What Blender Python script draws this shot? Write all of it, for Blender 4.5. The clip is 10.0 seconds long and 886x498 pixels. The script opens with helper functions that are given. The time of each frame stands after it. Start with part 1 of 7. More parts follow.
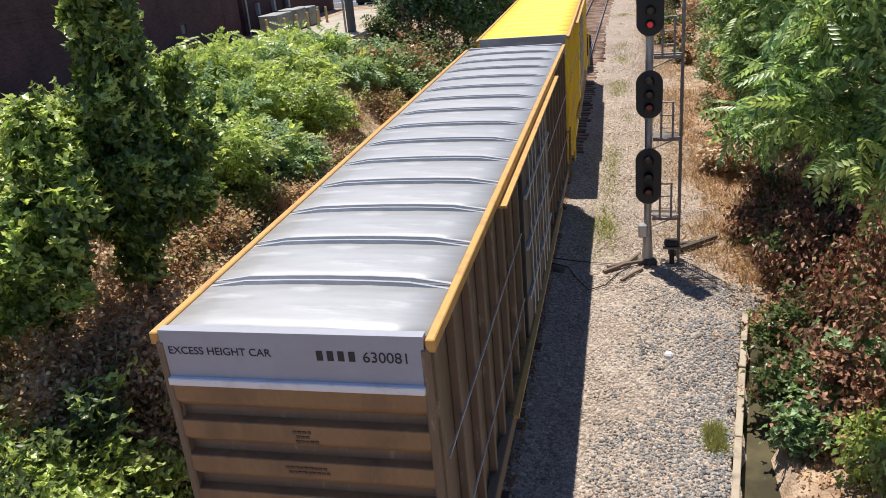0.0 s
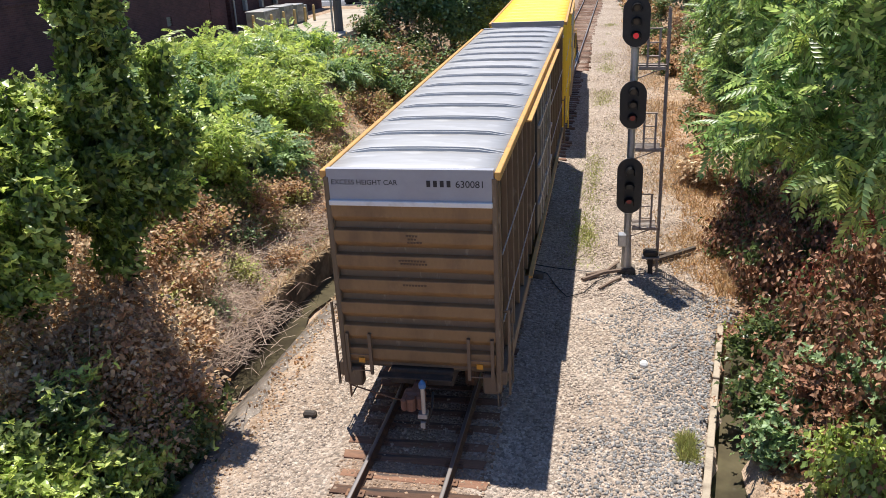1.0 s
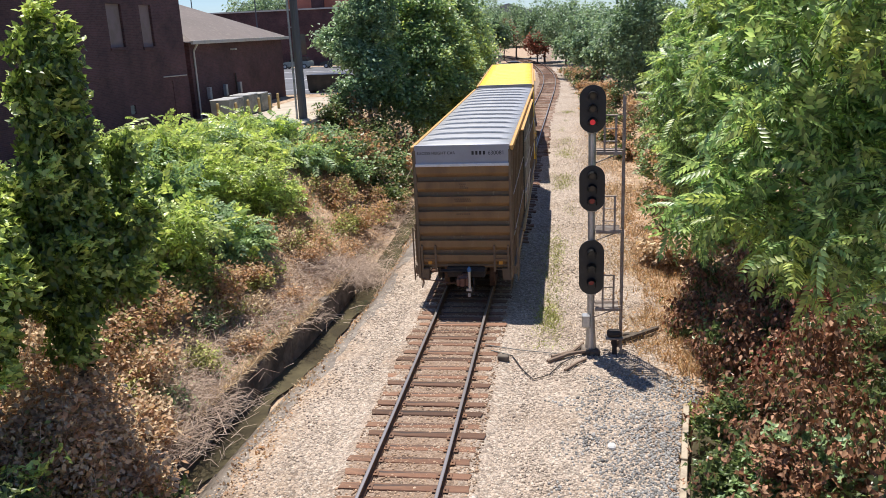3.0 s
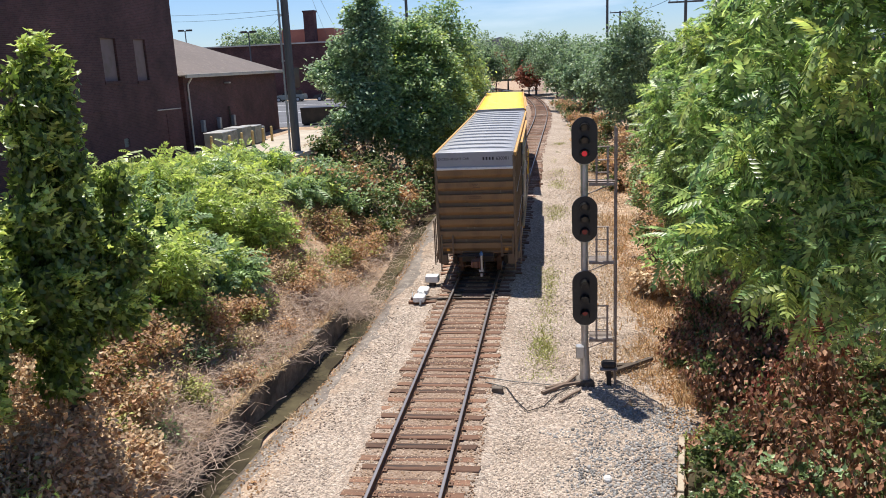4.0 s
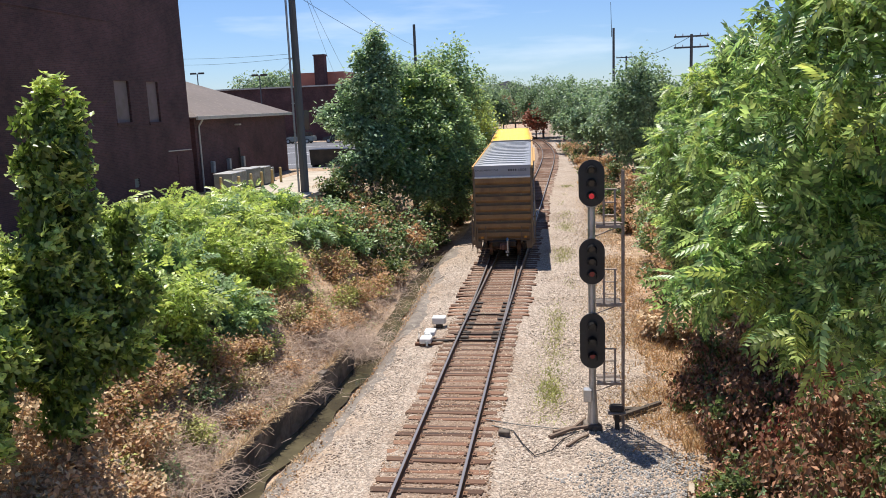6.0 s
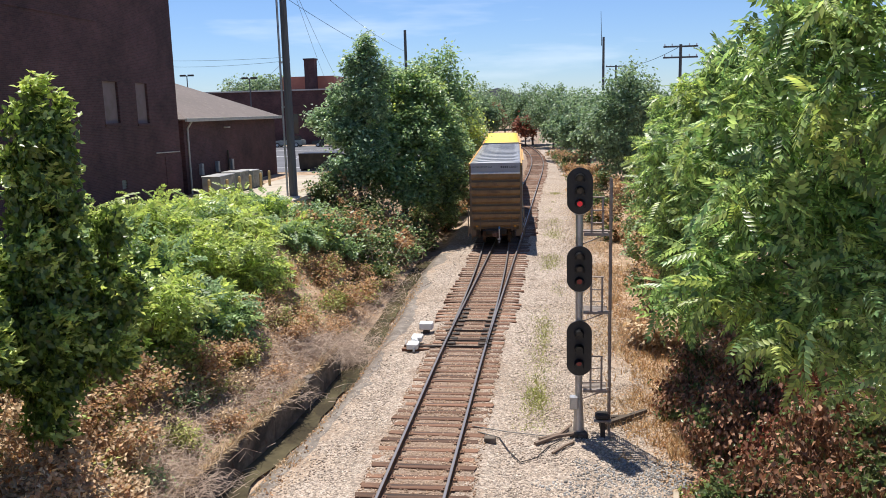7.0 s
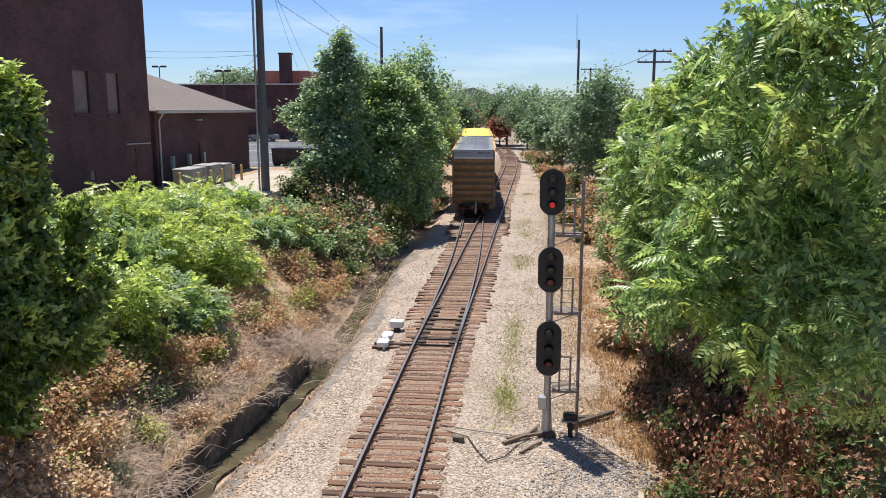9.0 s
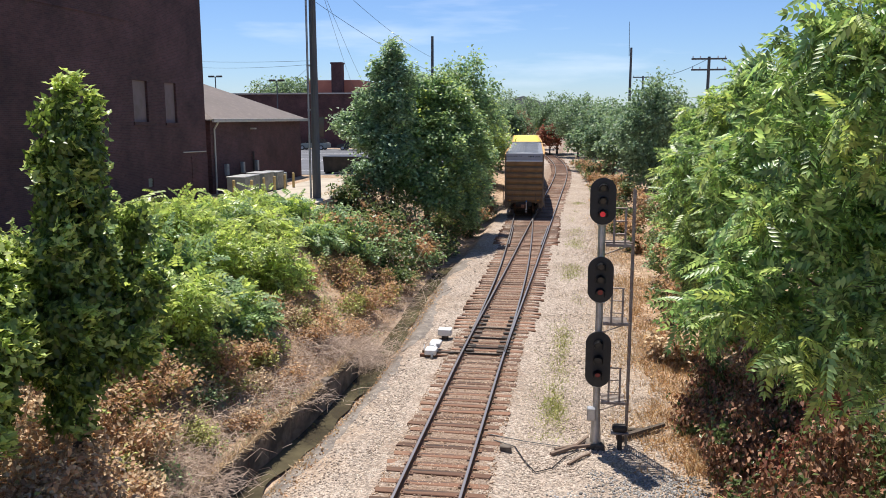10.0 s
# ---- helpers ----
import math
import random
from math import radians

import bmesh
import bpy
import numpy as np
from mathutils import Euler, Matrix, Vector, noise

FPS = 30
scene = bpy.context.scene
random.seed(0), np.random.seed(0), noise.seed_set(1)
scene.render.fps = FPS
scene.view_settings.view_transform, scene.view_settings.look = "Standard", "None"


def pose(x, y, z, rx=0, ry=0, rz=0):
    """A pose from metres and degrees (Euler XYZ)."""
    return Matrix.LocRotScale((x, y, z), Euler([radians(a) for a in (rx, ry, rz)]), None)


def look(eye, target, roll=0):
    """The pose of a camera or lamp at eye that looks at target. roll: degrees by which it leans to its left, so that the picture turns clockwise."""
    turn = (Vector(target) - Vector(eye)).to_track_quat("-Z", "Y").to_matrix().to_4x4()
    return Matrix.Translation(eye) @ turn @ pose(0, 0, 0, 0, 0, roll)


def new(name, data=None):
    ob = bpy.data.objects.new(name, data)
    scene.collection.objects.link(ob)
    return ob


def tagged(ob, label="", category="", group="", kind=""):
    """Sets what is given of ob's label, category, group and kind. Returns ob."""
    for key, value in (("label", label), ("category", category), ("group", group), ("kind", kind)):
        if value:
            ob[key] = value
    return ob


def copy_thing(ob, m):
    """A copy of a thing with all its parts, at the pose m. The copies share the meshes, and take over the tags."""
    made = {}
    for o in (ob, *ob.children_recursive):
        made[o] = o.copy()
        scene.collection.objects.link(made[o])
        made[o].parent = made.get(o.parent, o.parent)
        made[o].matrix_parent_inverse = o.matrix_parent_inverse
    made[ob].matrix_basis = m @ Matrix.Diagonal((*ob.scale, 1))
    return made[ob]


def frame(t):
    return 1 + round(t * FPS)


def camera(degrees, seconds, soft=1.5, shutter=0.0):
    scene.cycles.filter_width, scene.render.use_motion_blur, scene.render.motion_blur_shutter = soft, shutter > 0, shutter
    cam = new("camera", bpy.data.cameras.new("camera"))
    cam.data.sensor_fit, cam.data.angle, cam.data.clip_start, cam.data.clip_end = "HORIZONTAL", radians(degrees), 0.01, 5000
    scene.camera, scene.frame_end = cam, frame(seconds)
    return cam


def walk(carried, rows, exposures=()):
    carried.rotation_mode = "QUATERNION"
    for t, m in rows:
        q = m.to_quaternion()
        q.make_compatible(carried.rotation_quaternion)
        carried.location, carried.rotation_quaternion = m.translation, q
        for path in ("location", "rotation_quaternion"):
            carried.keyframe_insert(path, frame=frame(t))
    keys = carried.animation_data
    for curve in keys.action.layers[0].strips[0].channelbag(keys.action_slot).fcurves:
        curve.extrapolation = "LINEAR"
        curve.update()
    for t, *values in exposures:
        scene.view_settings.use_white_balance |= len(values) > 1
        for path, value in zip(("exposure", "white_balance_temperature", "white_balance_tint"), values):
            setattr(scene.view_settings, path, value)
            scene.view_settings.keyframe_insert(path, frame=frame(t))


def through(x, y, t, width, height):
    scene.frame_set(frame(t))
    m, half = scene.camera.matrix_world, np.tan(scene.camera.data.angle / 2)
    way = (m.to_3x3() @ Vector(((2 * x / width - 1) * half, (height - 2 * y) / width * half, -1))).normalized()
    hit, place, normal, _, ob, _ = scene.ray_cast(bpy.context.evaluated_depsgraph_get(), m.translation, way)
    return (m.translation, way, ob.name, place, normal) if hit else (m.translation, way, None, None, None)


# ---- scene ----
cam = camera(58.15, 10.0, soft=0.9)
EYE = (0.0, 0.0, 8.52)


def aim(yaw, pitch, roll):
    """The hand-held camera on the overbridge: it turns about one place."""
    return pose(*EYE, 90 + pitch, 0, yaw) @ pose(0, 0, 0, 0, 0, roll)


PATH = [
    (0.0, aim(13.55, -21.42, -5.15)),
    (0.5, aim(13.14, -21.84, -3.75)),
    (1.0, aim(12.01, -21.31, -2.71)),
    (1.5, aim(11.47, -20.71, -2.38)),
    (2.0, aim(10.74, -19.45, -2.14)),
    (2.5, aim(9.75, -17.18, -2.27)),
    (4.0, aim(8.42, -13.23, -2.58)),
    (4.5, aim(8.45, -12.10, -2.59)),
    (5.0, aim(8.67, -11.63, -2.57)),
    (5.5, aim(8.90, -10.86, -2.43)),
    (7.0, aim(7.93, -9.85, -1.43)),
    (7.5, aim(6.78, -9.95, -0.66)),
    (8.0, aim(5.67, -10.02, 0.21)),
    (8.5, aim(5.42, -10.12, 0.34)),
    (9.0, aim(5.90, -9.98, 0.07)),
    (9.5, aim(7.29, -9.32, -0.01)),
    (10.0, aim(9.46, -9.38, -0.01)),
]
walk(cam, PATH, exposures=[(0.0, 0.42), (0.5, 0.50), (1.0, 0.58), (1.5, 0.66), (2.5, 0.64), (4.0, 0.55), (10.0, 0.54)])

# ---------------------------------------------------------------- light
SUN_FROM = Vector((-0.17, 0.27, 1.0)).normalized()
world = bpy.data.worlds.new("sky")
scene.world = world
world.use_nodes = True
wn = world.node_tree
wn.nodes.clear()
w_out = wn.nodes.new("ShaderNodeOutputWorld")
w_bg = wn.nodes.new("ShaderNodeBackground")
w_sky = wn.nodes.new("ShaderNodeTexSky")
w_sky.sky_type = "NISHITA"
w_sky.sun_disc = False
w_sky.sun_elevation = math.asin(SUN_FROM.z)
w_sky.sun_rotation = math.atan2(SUN_FROM.x, SUN_FROM.y)
w_sky.air_density, w_sky.dust_density, w_sky.ozone_density = 1.0, 0.1, 3.5
w_bg.inputs["Strength"].default_value = 0.074
w_co = wn.nodes.new("ShaderNodeTexCoord")
w_map = wn.nodes.new("ShaderNodeMapping")
w_map.inputs["Scale"].default_value = (2.2, 2.2, 14.0)
w_noise = wn.nodes.new("ShaderNodeTexNoise")
w_noise.inputs["Scale"].default_value = 1.6
w_noise.inputs["Detail"].default_value = 5.0
w_noise.inputs["Roughness"].default_value = 0.55
w_ramp = wn.nodes.new("ShaderNodeValToRGB")
w_ramp.color_ramp.elements[0].position, w_ramp.color_ramp.elements[0].color = 0.54, (0, 0, 0, 1)
w_ramp.color_ramp.elements[1].position, w_ramp.color_ramp.elements[1].color = 0.82, (0.42, 0.42, 0.42, 1)
w_mix = wn.nodes.new("ShaderNodeMixRGB")
w_mix.inputs[2].default_value = (11.0, 11.6, 12.4, 1)
wn.links.new(w_co.outputs["Generated"], w_map.inputs["Vector"])
wn.links.new(w_map.outputs["Vector"], w_noise.inputs["Vector"])
wn.links.new(w_noise.outputs["Fac"], w_ramp.inputs["Fac"])
wn.links.new(w_ramp.outputs["Color"], w_mix.inputs[0])
w_tint = wn.nodes.new("ShaderNodeMixRGB")
w_tint.blend_type = "MULTIPLY"
w_tint.inputs[0].default_value = 1.0
w_tint.inputs[2].default_value = (0.80, 0.94, 1.24, 1)
wn.links.new(w_sky.outputs["Color"], w_tint.inputs[1])
wn.links.new(w_tint.outputs["Color"], w_mix.inputs[1])
wn.links.new(w_mix.outputs["Color"], w_bg.inputs["Color"])
wn.links.new(w_bg.outputs["Background"], w_out.inputs["Surface"])

sun = new("sun", bpy.data.lights.new("sun", "SUN"))
sun.data.energy, sun.data.angle, sun.data.color = 4.75, radians(0.53), (1.0, 0.95, 0.875)
sun.matrix_world = look(SUN_FROM * 60, (0, 0, 0))


# ---------------------------------------------------------------- materials
def material(name, base, rough=0.8, metal=0.0, vary=(), fine=0.0, scale=4.0, bump=0.0, bump_scale=40.0,
             island=0.0, objects=0.0, stretch=(1, 1, 1), trans=0.0, spec=0.5, glow=None):
    """A surface: base colour; vary = (colour, noise scale, low, high) stains laid over it one by one; fine = grain by
    noise of that scale; island / objects = brightness spread from piece to piece."""
    m = bpy.data.materials.new(name)
    m.use_nodes = True
    nt = m.node_tree
    bs = nt.nodes["Principled BSDF"]
    bs.inputs["Roughness"].default_value = rough
    bs.inputs["Metallic"].default_value = metal
    bs.inputs["Specular IOR Level"].default_value = spec
    co = nt.nodes.new("ShaderNodeTexCoord")
    mp = nt.nodes.new("ShaderNodeMapping")
    mp.inputs["Scale"].default_value = stretch
    nt.links.new(co.outputs["Object"], mp.inputs["Vector"])
    rgb = nt.nodes.new("ShaderNodeRGB")
    rgb.outputs[0].default_value = (*base, 1)
    out = rgb.outputs[0]

    def noise_at(s, detail=4.0):
        n = nt.nodes.new("ShaderNodeTexNoise")
        n.inputs["Scale"].default_value = s
        n.inputs["Detail"].default_value = detail
        n.inputs["Roughness"].default_value = 0.6
        nt.links.new(mp.outputs["Vector"], n.inputs["Vector"])
        return n

    for colour, s, lo, hi in vary:
        n = noise_at(s)
        r = nt.nodes.new("ShaderNodeMapRange")
        r.inputs["From Min"].default_value, r.inputs["From Max"].default_value = lo, hi
        nt.links.new(n.outputs["Fac"], r.inputs["Value"])
        mx = nt.nodes.new("ShaderNodeMixRGB")
        mx.inputs[2].default_value = (*colour, 1)
        nt.links.new(r.outputs["Result"], mx.inputs[0])
        nt.links.new(out, mx.inputs[1])
        out = mx.outputs["Color"]

    def scaled(value, lo, hi):
        r = nt.nodes.new("ShaderNodeMapRange")
        r.inputs["To Min"].default_value, r.inputs["To Max"].default_value = lo, hi
        nt.links.new(value, r.inputs["Value"])
        hs = nt.nodes.new("ShaderNodeHueSaturation")
        nt.links.new(r.outputs["Result"], hs.inputs["Value"])
        nt.links.new(out, hs.inputs["Color"])
        return hs.outputs["Color"]

    if fine:
        n = noise_at(scale, 6.0)
        out = scaled(n.outputs["Fac"], 1 - fine, 1 + fine)
    if island:
        g = nt.nodes.new("ShaderNodeNewGeometry")
        out = scaled(g.outputs["Random Per Island"], 1 - island, 1 + island)
    if objects:
        g = nt.nodes.new("ShaderNodeObjectInfo")
        out = scaled(g.outputs["Random"], 1 - objects, 1 + objects)
    nt.links.new(out, bs.inputs["Base Color"])
    if bump:
        n = noise_at(bump_scale, 5.0)
        b = nt.nodes.new("ShaderNodeBump")
        b.inputs["Strength"].default_value = bump
        b.inputs["Distance"].default_value = 0.02
        nt.links.new(n.outputs["Fac"], b.inputs["Height"])
        nt.links.new(b.outputs["Normal"], bs.inputs["Normal"])
    if glow:
        bs.inputs["Emission Color"].default_value = (*glow[0], 1)
        bs.inputs["Emission Strength"].default_value = glow[1]
    if trans:
        tr = nt.nodes.new("ShaderNodeBsdfTranslucent")
        nt.links.new(out, tr.inputs["Color"])
        ms = nt.nodes.new("ShaderNodeMixShader")
        ms.inputs[0].default_value = trans
        nt.links.new(bs.outputs[0], ms.inputs[1])
        nt.links.new(tr.outputs[0], ms.inputs[2])
        nt.links.new(ms.outputs[0], nt.nodes["Material Output"].inputs["Surface"])
    return m


def leaf_material(name, base, other, rough=0.45, trans=0.48, spread=0.45, through=1.0):
    """Leaves: two hues mixed from leaf to leaf; the light that passes through is yellower and stronger by `through`."""
    m = material(name, base, rough=rough, trans=trans, island=spread, spec=0.55)
    nt = m.node_tree
    rgb = [n for n in nt.nodes if n.type == "RGB"][0]
    g = nt.nodes.new("ShaderNodeNewGeometry")
    mul = nt.nodes.new("ShaderNodeMath")
    mul.operation = "MULTIPLY"
    mul.inputs[1].default_value = 17.31
    fr = nt.nodes.new("ShaderNodeMath")
    fr.operation = "FRACT"
    nt.links.new(g.outputs["Random Per Island"], mul.inputs[0])
    nt.links.new(mul.outputs[0], fr.inputs[0])
    mx = nt.nodes.new("ShaderNodeMixRGB")
    mx.inputs[2].default_value = (*other, 1)
    targets = [l.to_socket for l in rgb.outputs[0].links]
    nt.links.new(fr.outputs[0], mx.inputs[0])
    nt.links.new(rgb.outputs[0], mx.inputs[1])
    for t in targets:
        nt.links.new(mx.outputs[0], t)
    if through != 1.0:
        tr = [n for n in nt.nodes if n.type == "BSDF_TRANSLUCENT"][0]
        gain = nt.nodes.new("ShaderNodeMixRGB")
        gain.blend_type = "MULTIPLY"
        gain.inputs[0].default_value = 1.0
        gain.inputs[2].default_value = (through * 1.02, through, through * 0.75, 1)
        nt.links.new(tr.inputs["Color"].links[0].from_socket, gain.inputs[1])
        nt.links.new(gain.outputs[0], tr.inputs["Color"])
    return m


